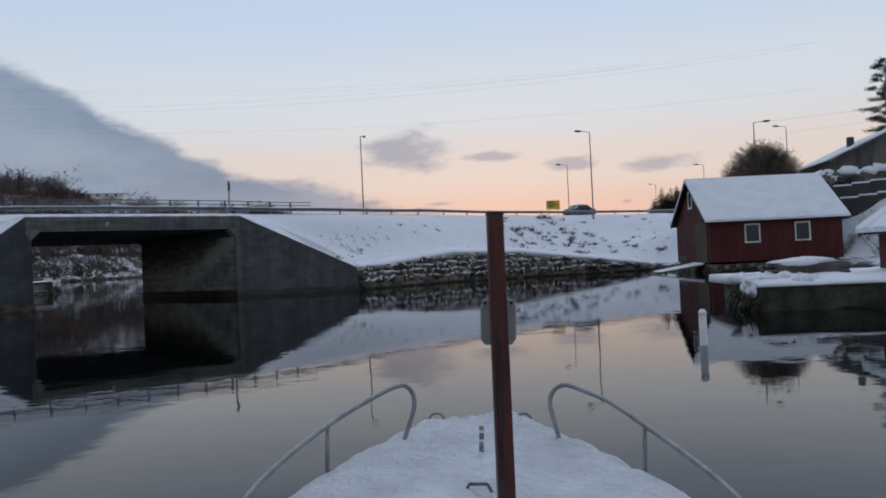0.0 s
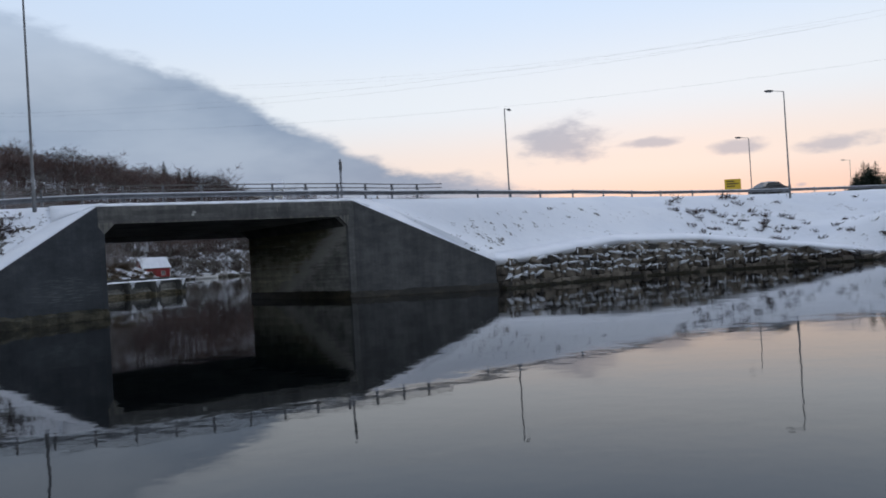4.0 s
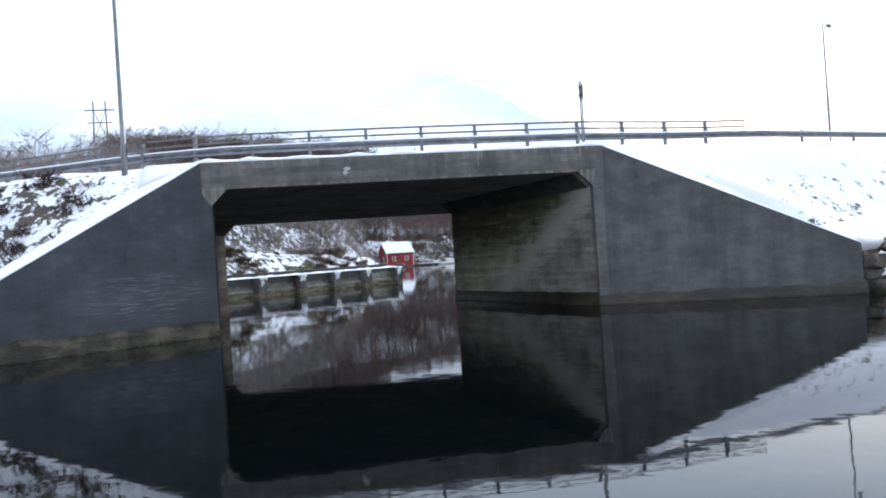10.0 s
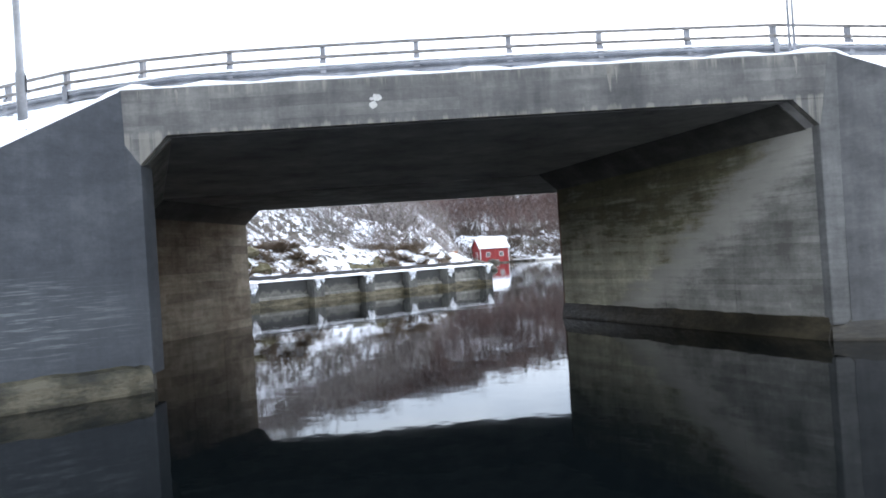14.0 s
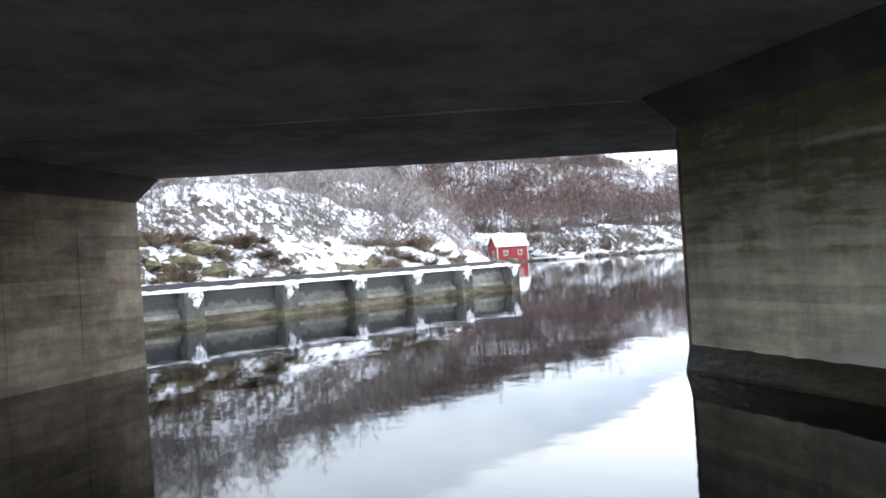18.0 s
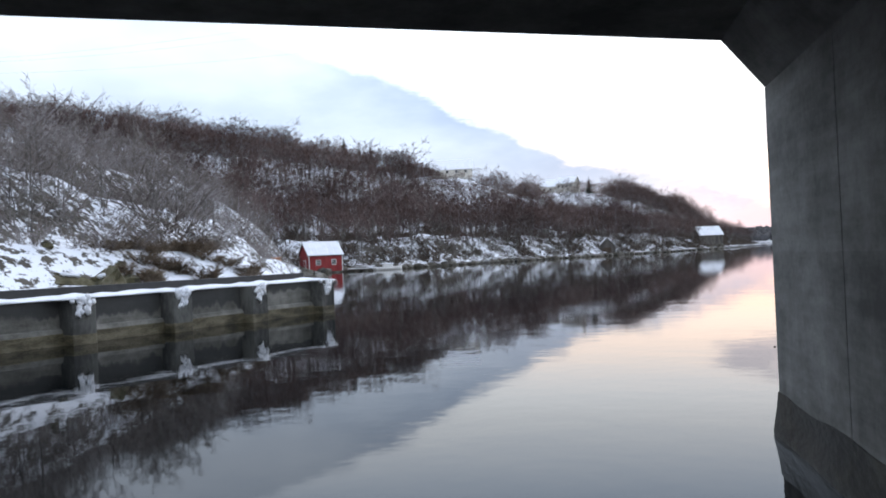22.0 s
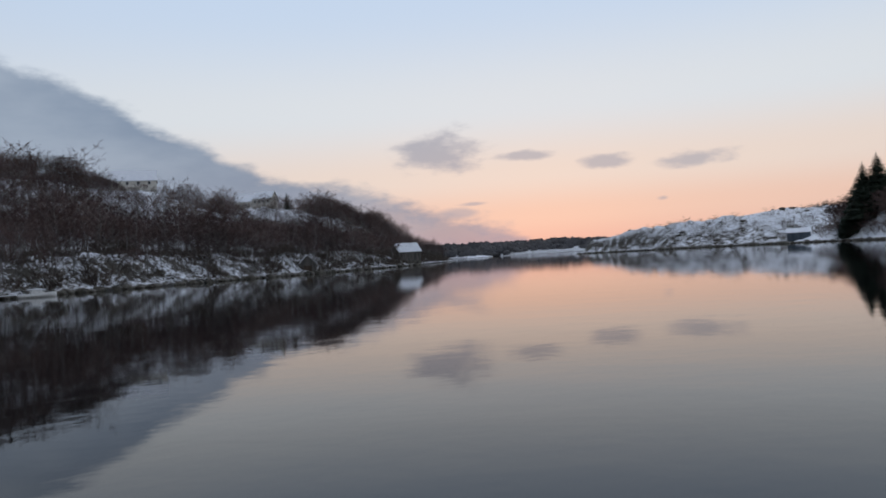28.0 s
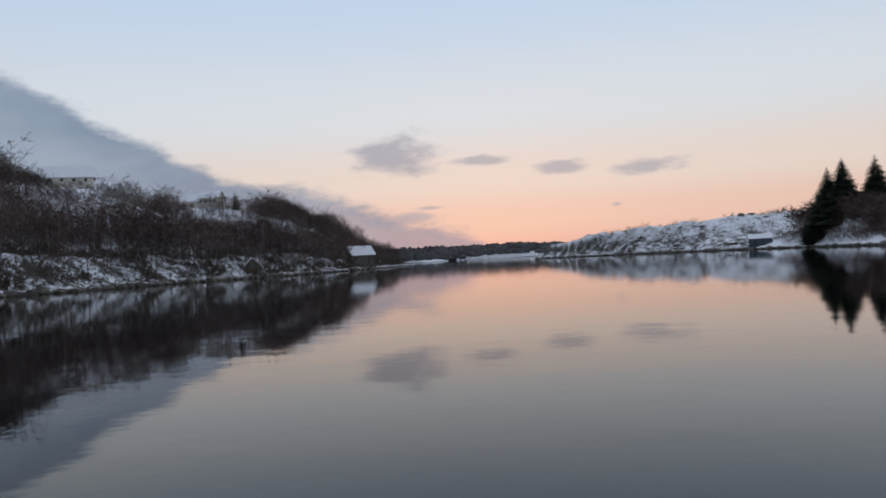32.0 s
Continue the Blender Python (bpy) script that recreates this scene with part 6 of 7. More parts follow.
def bare_tree(seed, h=9.0, limbs=11, twigs=8, spread=.30, trunk=.009, wide=.05, sub=3, low=.2, up=1.0, plain=False):
    """Trunk arrays and crown arrays of one leafless tree."""
    r = random.Random(seed)
    tv, tt, cv, ct = [], [], [], []

    def put(V, T, a, b, r0, r1, n=3):
        vs, ts = cone_pts(a, b, r0, r1, n)
        T.append(ts + sum(len(x) for x in V))
        V.append(vs)

    lean = (r.uniform(-.07, .07), r.uniform(-.07, .07))
    pts = [np.array((0, 0, -.5))]
    for i in range(1, 6):
        z = h * (.8 if plain else .9) * i / 5
        pts.append(np.array((lean[0] * z + r.uniform(-.15, .15), lean[1] * z + r.uniform(-.15, .15), z)))
    rad = [trunk * h * (1 - .17 * i) + .01 for i in range(6)]
    for i in range(5):
        put(tv, tt, pts[i], pts[i + 1], rad[i], rad[i + 1], 4)
    A, B = [], []
    for k in range(limbs):
        f = low + (.96 - low) * (k + r.random() * .7) / limbs
        i = min(4, int(f * 5))
        base = pts[i] + (pts[i + 1] - pts[i]) * (f * 5 - i)
        a = k * 2.4 + r.uniform(-.5, .5)
        ln = h * spread * (1.2 - .75 * f) * r.uniform(.75, 1.25)
        if plain:                                       # rounded crown, widest above the middle
            ln = h * spread * (.45 + .85 * math.sin(math.pi * (.18 + .72 * f))) * r.uniform(.75, 1.2)
            up = 1.25 - .75 * f
        tip = base + np.array((math.cos(a) * ln * .8, math.sin(a) * ln * .8, ln * r.uniform(.7, 1.2) * up))
        mid = base + (tip - base) * .5 + np.array((math.cos(a), math.sin(a), -.3)) * .10 * ln
        if plain:
            put(tv, tt, base, tip, rad[i] * .45, .008)
        else:
            put(tv, tt, base, mid, rad[i] * .5, rad[i] * .3)
            put(tv, tt, mid, tip, rad[i] * .3, .006)
        for j in range(twigs):
            s = r.uniform(.2, 1.0)
            b0 = base + (mid - base) * min(1, s * 2) if s < .5 else mid + (tip - mid) * (s * 2 - 1)
            b_a = a + r.uniform(-1.5, 1.5)
            tl = ln * r.uniform(.3, .6)
            t1 = b0 + np.array((math.cos(b_a) * tl, math.sin(b_a) * tl, tl * (r.uniform(-.5, 1.0) if plain else r.uniform(.2, 1.2) * up)))
            A.append(b0)
            B.append(t1)
            for q in range(sub):
                c0 = b0 + (t1 - b0) * r.uniform(.25, .95)
                ca = b_a + r.uniform(-1.3, 1.3)
                cl = tl * r.uniform(.35, .7)
                A.append(c0)
                B.append(c0 + np.array((math.cos(ca) * cl, math.sin(ca) * cl, cl * r.uniform(.1, 1.2))))
    return (np.concatenate(tv), np.concatenate(tt)), slivers(r, A, B, wide)


def scatter(name, spots, kinds, mats, label, category, kind="stuff"):
    """Joins many trees into one object: spots are (x, y, z, scale, turn, kind)."""
    V, T, I = [], [], []
    o = 0
    for x, y, z, s, a, k in spots:
        for mi, (vs, ts) in enumerate(kinds[k]):
            c, sn = math.cos(a), math.sin(a)
            w = vs @ np.array([[c, sn, 0], [-sn, c, 0], [0, 0, 1]]) * s + (x, y, z)
            V.append(w)
            T.append(ts + o)
            I.append(np.full(len(ts), mi))
            o += len(vs)
    ob = new(name, mesh_np(name, np.concatenate(V), np.concatenate(T), mats, np.concatenate(I)))
    return tagged(ob, label, category, kind=kind)


far_kinds = [bare_tree(s, 10.4 + .5 * (s % 4), 9, 7, .22 + .03 * (s % 3), .012, .075, 3, .34 + .06 * (s % 3), .85, True) for s in range(9)]
rs = np.random.RandomState(5)
# the wooded hill across the fjord
cx, cy = rs.uniform(-300, -40, 32000), rs.uniform(60, 640, 32000)
cz = height(cx, cy)
shore_d = seg_dist(cx, cy, SHORE_LEFT)[0]
inland = inside_poly(cx, cy, P_LEFT)
clump = wob(cx, cy, 26, 31)
ridge_d, ridge_z = seg_dist(cx, cy, [r[:2] for r in RIDGE], [r[2] for r in RIDGE])
spots, hill_spots = [], []
for x, y, z, d, ins, cl, cl2, rd, cp in zip(cx, cy, cz, shore_d, inland, clump, wob(cx, cy, 17, 33), ridge_d, wob(cx, cy, 13, 35)):
    if not ins or d < 5 or z < 1.5 or (rd > 30 and d > 135) or x < float(np.interp(y, [q[1] for q in RIDGE], [q[0] for q in RIDGE])) - 14:
        continue
    low = y < 165
    # thin scrub on the near slope, a snowy clearing up the hillside, dense woods beyond
    from_x, from_y = x + 22.7, y - 55.8
    bear_, dist_ = math.degrees(math.atan2(from_x, from_y)) + 4 * cl, math.hypot(from_x, from_y)
    farm_b, farm_d = math.degrees(math.atan2(x + 27.5, y - 69.4)), math.hypot(x + 27.5, y - 69.4)
    p = (.5 if low else .74) if d > 18 else (.48 if low else .66)
    if low and d >= 75:
        p *= .6
    if -48.6 < bear_ < -44.4 and 72 < dist_ < 150:
        p *= .12
    if -16.2 < farm_b < -15.1 and 355 < farm_d < 400:
        p *= .1
    if math.hypot(x + 156, y - 377) < 13:
        p *= .05
    if cl < -.2:
        p *= .65
    if cp < (.05 if d < 30 else -.28) and not low:
        p *= .3 if d < 30 else .5
    if math.hypot(x + 132, (y - 440) * .8) < 11:
        p *= .06
    if rs.rand() > p:
        continue
    s = (rs.uniform(.6, 1.1) + .3 * max(0, cl2)) * (1.25 if rs.rand() < .10 else 1) * (.8 if d < 22 and not low else .62 if low and d < 42 else .72 if low else 1.0)
    if -49.5 < bear_ < -43.5 and dist_ <= 80:
        s *= .38
    if (-23.9 < farm_b < -21.6 and 250 < farm_d < 335) or (-16.5 < farm_b < -14.8 and 320 < farm_d < 400):
        s *= .78
    if 270 < y < 385 and rd < 30:
        s *= .74
    if math.hypot(x + 150, y - 356) < 32:
        s *= .58
    if 390 < y < 480 and x < -105:
        s *= .56
    (hill_spots if (low and d < 75) else spots).append((x, y, z - .1, s * (.72 if (low and d < 75) else 1), rs.uniform(0, 6.28), rs.randint(7 if (low and d < 75) else 9)))
print("woods", len(spots), len(hill_spots))
hill_kinds = [bare_tree(20 + s, 8.5, 9, 8, .33, .009, .05, 4) for s in range(7)]
scatter("hillside_trees", hill_spots, hill_kinds, [BARK, FROST_TWIG], "frosted grey leafless trees on the slope above the quay", "woods")
woods = scatter("woods", spots, far_kinds, [BARK, TWIG], "dense leafless birch and alder woods on the snowy hill", "woods")

# brush on the lower slopes: low many-stemmed shrubs
def shrub(seed, h=1.6, stems=16, thick=1.0, wide=.03, twigs=7):
    r = random.Random(seed)
    V, T, A, B = [], [], [], []
    for k in range(stems):
        a = r.uniform(0, 6.28)
        l = h * r.uniform(.5, 1.0)
        b0 = np.array((r.uniform(-.25, .25), r.uniform(-.25, .25), -.15))
        t0 = b0 + np.array((math.cos(a) * l * .5, math.sin(a) * l * .5, l * r.uniform(.5, 1.0)))
        vs, ts = cone_pts(b0, t0, .012 * thick, .005 * thick)
        T.append(ts + sum(len(x) for x in V))
        V.append(vs)
        for q in range(twigs):
            c = b0 + (t0 - b0) * r.uniform(.3, 1)
            aa = a + r.uniform(-1.5, 1.5)
            m = l * r.uniform(.2, .5)
            A.append(c)
            B.append(c + np.array((math.cos(aa) * m, math.sin(aa) * m, m * r.uniform(.0, 1))))
    vs, ts = slivers(r, A, B, wide)
    T.append(ts + sum(len(x) for x in V))
    V.append(vs)
    return (np.concatenate(V), np.concatenate(T)), (np.zeros((0, 3)), np.zeros((0, 3), int))


shrubs = [shrub(s, 1.8, 9, 1.0, .04, 8) for s in range(6)]
cx, cy = rs.uniform(-190, -44, 15000), rs.uniform(60, 600, 15000)
cz = height(cx, cy)
shore_d = seg_dist(cx, cy, SHORE_LEFT)[0]
inland = inside_poly(cx, cy, P_LEFT)
spots = [(x, y, z, rs.uniform(.5, 1.5), rs.uniform(0, 6.28), rs.randint(5)) for x, y, z, d, i in zip(cx, cy, cz, shore_d, inland) if i and 3.2 < d < 85 and z > 1.0 and y < 185 and rs.rand() < .9]
cx, cy = rs.uniform(-150, -44, 26000), rs.uniform(180, 600, 26000)
cz = height(cx, cy)
shore_d = seg_dist(cx, cy, SHORE_LEFT)[0]
inland = inside_poly(cx, cy, P_LEFT)
cl = wob(cx, cy, 14, 37)
low_spots = [(x, y, z, rs.uniform(.5, 1.5) * (1.7 if c > .25 else 1), rs.uniform(0, 6.28), rs.randint(5)) for x, y, z, d, i, c in zip(cx, cy, cz, shore_d, inland, cl) if i and 1.6 < d < 26 and z > .7 and rs.rand() < (.95 if c > 0 else .55 if c > -.3 else .22)]
scatter("undergrowth", low_spots, [shrub(30 + s, 1.9, 6, 1.4, .08, 6) for s in range(6)], [BUSH, TWIG], "dark leafless undergrowth along the wooded shore", "brush")
print("brush", len(spots), len(low_spots))
brush = scatter("brush", spots, shrubs, [FROST_TWIG, TWIG], "leafless brown brush on the snowy lower slope", "brush")

# saplings close above the quay
spots = []
for k in range(420):
    q, off = Q0 + QD * rs.uniform(-6, 44), 3.4 + 34 * rs.rand() ** 1.2
    x, y = q.x - QD.y * off, q.y + QD.x * off
    if seg_dist(np.array([x]), np.array([y]), SHORE_LEFT)[0][0] < 4 or not inside_poly(np.array([x]), np.array([y]), P_LEFT)[0]:
        continue
    spots.append((x, y, ground_z(x, y) - .1, rs.uniform(.18, .52), rs.uniform(0, 6.28), rs.randint(7)))
scatter("saplings", spots, hill_kinds, [BARK, FROST_TWIG], "thin frosted saplings growing behind the quay", "saplings")

# frosted scrub all over the slope above the quay
spots = []
for k in range(2600):
    q, off = Q0 + QD * rs.uniform(-10, 62), 3.2 + 46 * rs.rand()
    x, y = q.x - QD.y * off, q.y + QD.x * off
    if seg_dist(np.array([x]), np.array([y]), SHORE_LEFT)[0][0] < 3 or not inside_poly(np.array([x]), np.array([y]), P_LEFT)[0]:
        continue
    spots.append((x, y, ground_z(x, y) - .05, rs.uniform(.3, 1.1), rs.uniform(0, 6.28), rs.randint(5)))
scatter("slope_scrub", spots, [shrub(90 + s, 1.9, 7, .9, .022, 9) for s in range(5)], [FROST_TWIG, TWIG], "frosted leafless scrub on the slope above the quay", "scrub")

# individual bare trees along the foot of the slope above the quay
near_kinds = [bare_tree(40 + s, 7.5, 14, 10, .32, .010, .028, 4) for s in range(4)]


def tree_thing(kind, x, y, z, s, turn, label, group):
    e = thing("bare_tree", pose(x, y, z, 0, 0, turn), label, "tree", group)
    for nm, (vs, ts), mt in (("trunk", kind[0], BARK), ("crown", kind[1], TWIG)):
        me = mesh_np(nm, vs, ts, [mt])
        ob = new(nm, me)
        ob.parent = e
    e.scale = (s, s, s)
    return e


protos = []
rr = random.Random(77)
tree_spots = [(-51.5, 63), (-53, 67), (-52, 72), (-54, 76), (-51, 80), (-55, 84), (-53, 88), (-56, 92), (-57, 64), (-60, 66), (-58, 70), (-61, 76), (-63, 79), (-57, 81), (-66, 84), (-60, 88), (-68, 92), (-63, 96), (-72, 99), (-66, 103), (-76, 108), (-70, 112), (-80, 117), (-74, 121), (-83, 128), (-79, 134), (-88, 140), (-92, 150), (-99, 160), (-103, 170), (-106, 180), (-104, 190), (-100, 200), (-97, 216), (-93, 236), (-88, 260)]
for i, (x, y) in enumerate(tree_spots):
    z = ground_z(x, y) - .15
    s, a = rr.uniform(.65, 1.1) * (.36 if 13 < i < 24 else .55 if i < 14 else .8), rr.uniform(0, 360)
    if i < 4:
        protos.append(tree_thing(near_kinds[i], x, y, z, s, a, "leafless grey birch on the snowy slope above the quay", "birches above the quay"))
    else:
        copy_thing(protos[i % 4], pose(x, y, z, 0, 0, a) @ Matrix.Diagonal((s, s, s, 1)))

# angular mossy rocks and brown heath at the foot of the slope behind the quay
def crag(r, sx, sy, sz):
    """A blocky half-buried rock with flat broken faces."""
    m = lump(r, sx, sy, sz, 7, 4, .3)
    for i, p in enumerate(m.v):
        d = Vector((r.uniform(-1, 1), r.uniform(-1, 1), r.uniform(-.6, .6))) * .16 * min(sx, sy, sz)
        m.v[i] = (p[0] + d.x, p[1] + d.y, p[2] + d.z)
    return m


for k in range(40):
    q, off = Q0 + QD * ((k * .36 - 2) if k < 33 else k * .5), 2.2 + abs(rr.gauss(0, 2.0))
    x, y = q.x - QD.y * off, q.y + QD.x * off
    r = rr.uniform(.2, .62)
    b = thing("rock", pose(x, y, ground_z(x, y) - .05, rr.uniform(-12, 12), rr.uniform(-12, 12), rr.uniform(0, 360)), "mossy brown rock outcrop dusted with snow", "rock", "rocks behind the quay")
    part("stone", crag(rr, r * rr.uniform(1.0, 1.8), r, r * rr.uniform(.6, 1.0)), MOSS, b)
    part("snow_cap", lump(rr, r * .6, r * .45, r * .16, 8, 4, .5), SNOW, b, "patch of snow", smooth=True).location = (rr.uniform(-.1, .1), rr.uniform(-.1, .1), r * .6)
heath = [shrub(500 + s, 1.0, 46, .8, .022, 18)[0] for s in range(4)]
heath_meshes = [mesh_np("shrub", vs * (1.2, 1.2, .8), ts, [BROWN_SCRUB]) for vs, ts in heath]
for k in range(150):
    q, off = Q0 + QD * ((k * .14 - 2) if k < 110 else k * .17), 2.0 + abs(rr.gauss(0, 3.0))
    x, y = q.x - QD.y * off, q.y + QD.x * off
    ob = new("shrub", heath_meshes[k % 4])
    sc = rr.uniform(.35, 1.0)
    ob.matrix_world = pose(x, y, ground_z(x, y) - .05, 0, 0, rr.uniform(0, 360)) @ Matrix.Diagonal((sc, sc, sc, 1))
    tagged(ob, "low brown heath shrub among the snow behind the quay", "shrub", "heath behind the quay")

# dark rocks along the water's edge
V, T, o = [], [], 0
shore_pts = along([p for p in SHORE_LEFT[3:16]], 1.1) + along(SHORE_RIGHT[3:12], 2.2)
for x, y, a in shore_pts:
    for q in range(2):
        r = rr.choice((rr.uniform(.3, .7), rr.uniform(.5, 1.3)))
        m = crag(rr, r * rr.uniform(1, 1.8), r, r * rr.uniform(.35, .8))
        ox, oy = x + rr.gauss(0, .8) - (math.sin(a) * rr.uniform(-.2, 2.2)), y + rr.gauss(0, .8) + math.cos(a) * rr.uniform(-.2, 2.2)
        c, sn = math.cos(a), math.sin(a)
        V += [(p[0] * c - p[1] * sn + ox, p[0] * sn + p[1] * c + oy, p[2] + rr.uniform(-.1, .5) * 0 + .15) for p in m.v]
        for f in m.f:
            T += [(f[0] + o, f[i] + o, f[i + 1] + o) for i in range(1, len(f) - 1)]
        o += len(m.v)
tagged(new("shore_rocks", mesh_np("shore_rocks", V, T, [ROCK])), "dark broken rocks along the waterline", "rocks", kind="stuff")

# heather and stones showing through the snow of the left bank
for k in range(16):
    x, y = -27.5 - rr.uniform(0, 8.5), 41.5 + rr.uniform(0, 4.8)
    z = ground_z(x, y)
    if z < .6:
        continue
    r = rr.uniform(.08, .22)
    b = thing("rock", pose(x, y, z - .04, rr.uniform(-15, 15), rr.uniform(-15, 15), rr.uniform(0, 360)), "dark stone poking through the snow of the bank", "rock", "stones on the bank")
    part("stone", crag(rr, r * rr.uniform(1.0, 1.9), r, r * rr.uniform(.5, .9)), ROCK, b)
for k in range(74):
    if k < 50:
        x, y = -26.2 - rr.uniform(.5, 10), 47.2 - rr.uniform(.2, 6.0)
    else:
        x, y = -30 - rr.uniform(0, 22), 46 - rr.uniform(0, 12)
    z = ground_z(x, y)
    if z < .7:
        continue
    s = rr.uniform(.25, .65)
    vs, ts = shrub(200 + k, .55 * s * 2, 22, .8, .03, 9)[0]
    ob = new("heather_tuft", mesh_np("heather_tuft", vs, ts, [HEATHER]))
    ob.matrix_world = pose(x, y, z)
    tagged(ob, "dark heather tuft poking through the snowy bank", "heather", "heather on the bank")
for k in range(96):
    x, y = (rr.gauss(11.5, 3.6), rr.gauss(81, 4.2)) if k < 72 else (rr.uniform(-8, 30), rr.uniform(64, 96))
    z = ground_z(x, y)
    if z < 1.2 or z > 5.8:
        continue
    vs, ts = shrub(260 + k, rr.uniform(.25, .7), 20, .8, .035, 8)[0]
    ob = new("heather_tuft", mesh_np("heather_tuft", vs, ts, [HEATHER]))
    ob.matrix_world = pose(x, y, z)
    tagged(ob, "dark tuft of dead growth in the embankment snow", "heather", "tufts on the embankment")
# sparse grass tips on the embankment
cx, cy = rs.uniform(-16, 36, 5200), rs.uniform(55, 108, 5200)
cz = height(cx, cy)
gr_r = seg_dist(cx, cy, RAIL)[0]
gr_in = inside_poly(cx, cy, P_RIGHT)
gr_n = wob(cx, cy, 7, 44)
grass_kinds = [shrub(300 + s, .34, 5, .5, .02, 4) for s in range(4)]
spots = []
for x, y, z, d, i, n in zip(cx, cy, cz, gr_r, gr_in, gr_n):
    if not i or z < .8 or z > 6.2 or d < 1 or d > 34 or rs.rand() > (.05 + (.5 if (n > .22 and x > 2) else 0)):
        continue
    spots.append((x, y, z, rs.uniform(.5, 1.3), rs.uniform(0, 6.28), rs.randint(4)))
scatter("grass", spots, grass_kinds, [GRASS, TWIG], "dead grass tips showing through embankment snow", "grass")

# ---- round leafless bush and trees behind the red boathouse ----
def big_bush(x, y, z, r, label):
    e = thing("bush", pose(x, y, z), label, "bush")
    V, T = [], []
    rg = random.Random(9)
    for k in range(900):
        a, el = rg.uniform(0, 6.28), math.asin(rg.uniform(-.1, 1))
        d = np.array((math.cos(a) * math.cos(el), math.sin(a) * math.cos(el), math.sin(el)))
        m = d * r * rg.uniform(.35, .62) + (0, 0, r * .3)
        tip = d * r * rg.uniform(.72, 1.0) + (0, 0, r * .3)
        for p0, p1, w0, w1 in ((np.array((0, 0, .2)) + d * .3, m, .024, .014), (m, tip, .014, .005)):
            vs, ts = cone_pts(p0, p1, w0, w1)
            T.append(ts + sum(len(q) for q in V))
            V.append(vs)
        for q in range(14):
            c = m + (tip - m) * rg.uniform(.2, 1)
            vs, ts = cone_pts(c, c + np.array((rg.uniform(-.6, .6), rg.uniform(-.6, .6), rg.uniform(-.3, .7))) * r * .17, .012, .005)
            T.append(ts + sum(len(w) for w in V))
            V.append(vs)
    ob = new("crown", mesh_np("crown", np.concatenate(V), np.concatenate(T), [BUSH]))
    ob.parent = e
    part("stem", Mesh().tube([(0, 0, -.6), (0.05, 0, .4), (0, 0, 1.0)], [.18, .14, .08], 8), BARK, e, smooth=True)
    return e


big_bush(29.9, 75.5, 6.6, 3.9, "large round leafless bush behind the boathouse roof")


def spruce(x, y, z, h, seed, label, group, wide=.21):
    """Conifer: tapered trunk, whorls of drooping ragged boughs."""
    e = thing("spruce", pose(x, y, z), label, "spruce", group)
    r = random.Random(seed)
    part("trunk", Mesh().tube([(0, 0, -.6), (0, 0, h * .5), (0, 0, h)], [.018 * h, .009 * h, .01], 7), BARK, e, smooth=True)
    V, T, o = [], [], 0
    lev = int(h * 3.0) + 10
    for i in range(lev):
        f = i / lev
        zc = h * (.08 + .90 * f)
        R = h * wide * (1 - f) ** .85 * r.uniform(.75, 1.15) + .18
        nb = max(6, int(17 * (1 - f)))
        for k in range(nb):
            a = 6.28 * (k + r.random()) / nb
            l = R * r.uniform(.7, 1.1)
            d = np.array((math.cos(a), math.sin(a), 0))
            p = np.array((-math.sin(a), math.cos(a), 0))
            for q in range(5):
                s = .2 + .8 * q / 4
                c = d * l * s + (0, 0, zc - .22 * l * s + .10 * l * s * s)
                w = l * .42 * (1.1 - s * .55)
                for sg_ in (-1, 1):
                    t1 = c + p * sg_ * w + d * w * .5 + (0, 0, -r.uniform(.0, .35) * w)
                    b0, b1 = c - d * w * .30, c + d * w * .28
                    V += [b0, b1, t1, c + (0, 0, w * .22)]
                    T += [(o, o + 1, o + 2), (o, o + 2, o + 3), (o + 1, o + 3, o + 2)]
                    o += 4
    ob = new("crown", mesh_np("crown", np.array(V), np.array(T), [SPRUCE]))
    ob.parent = e
    return e


for i, (x, y, z, h) in enumerate(((37.9, 145, 6, 4.8), (39.3, 144.8, 6, 6.8), (40.8, 144.4, 6, 6.7), (42.0, 144, 6, 4.9), (40.0, 146, 6, 5.4))):
    spruce(x, y, z, h, 60 + i, "small dark spruce beyond the road", "spruces beyond the road", .36)


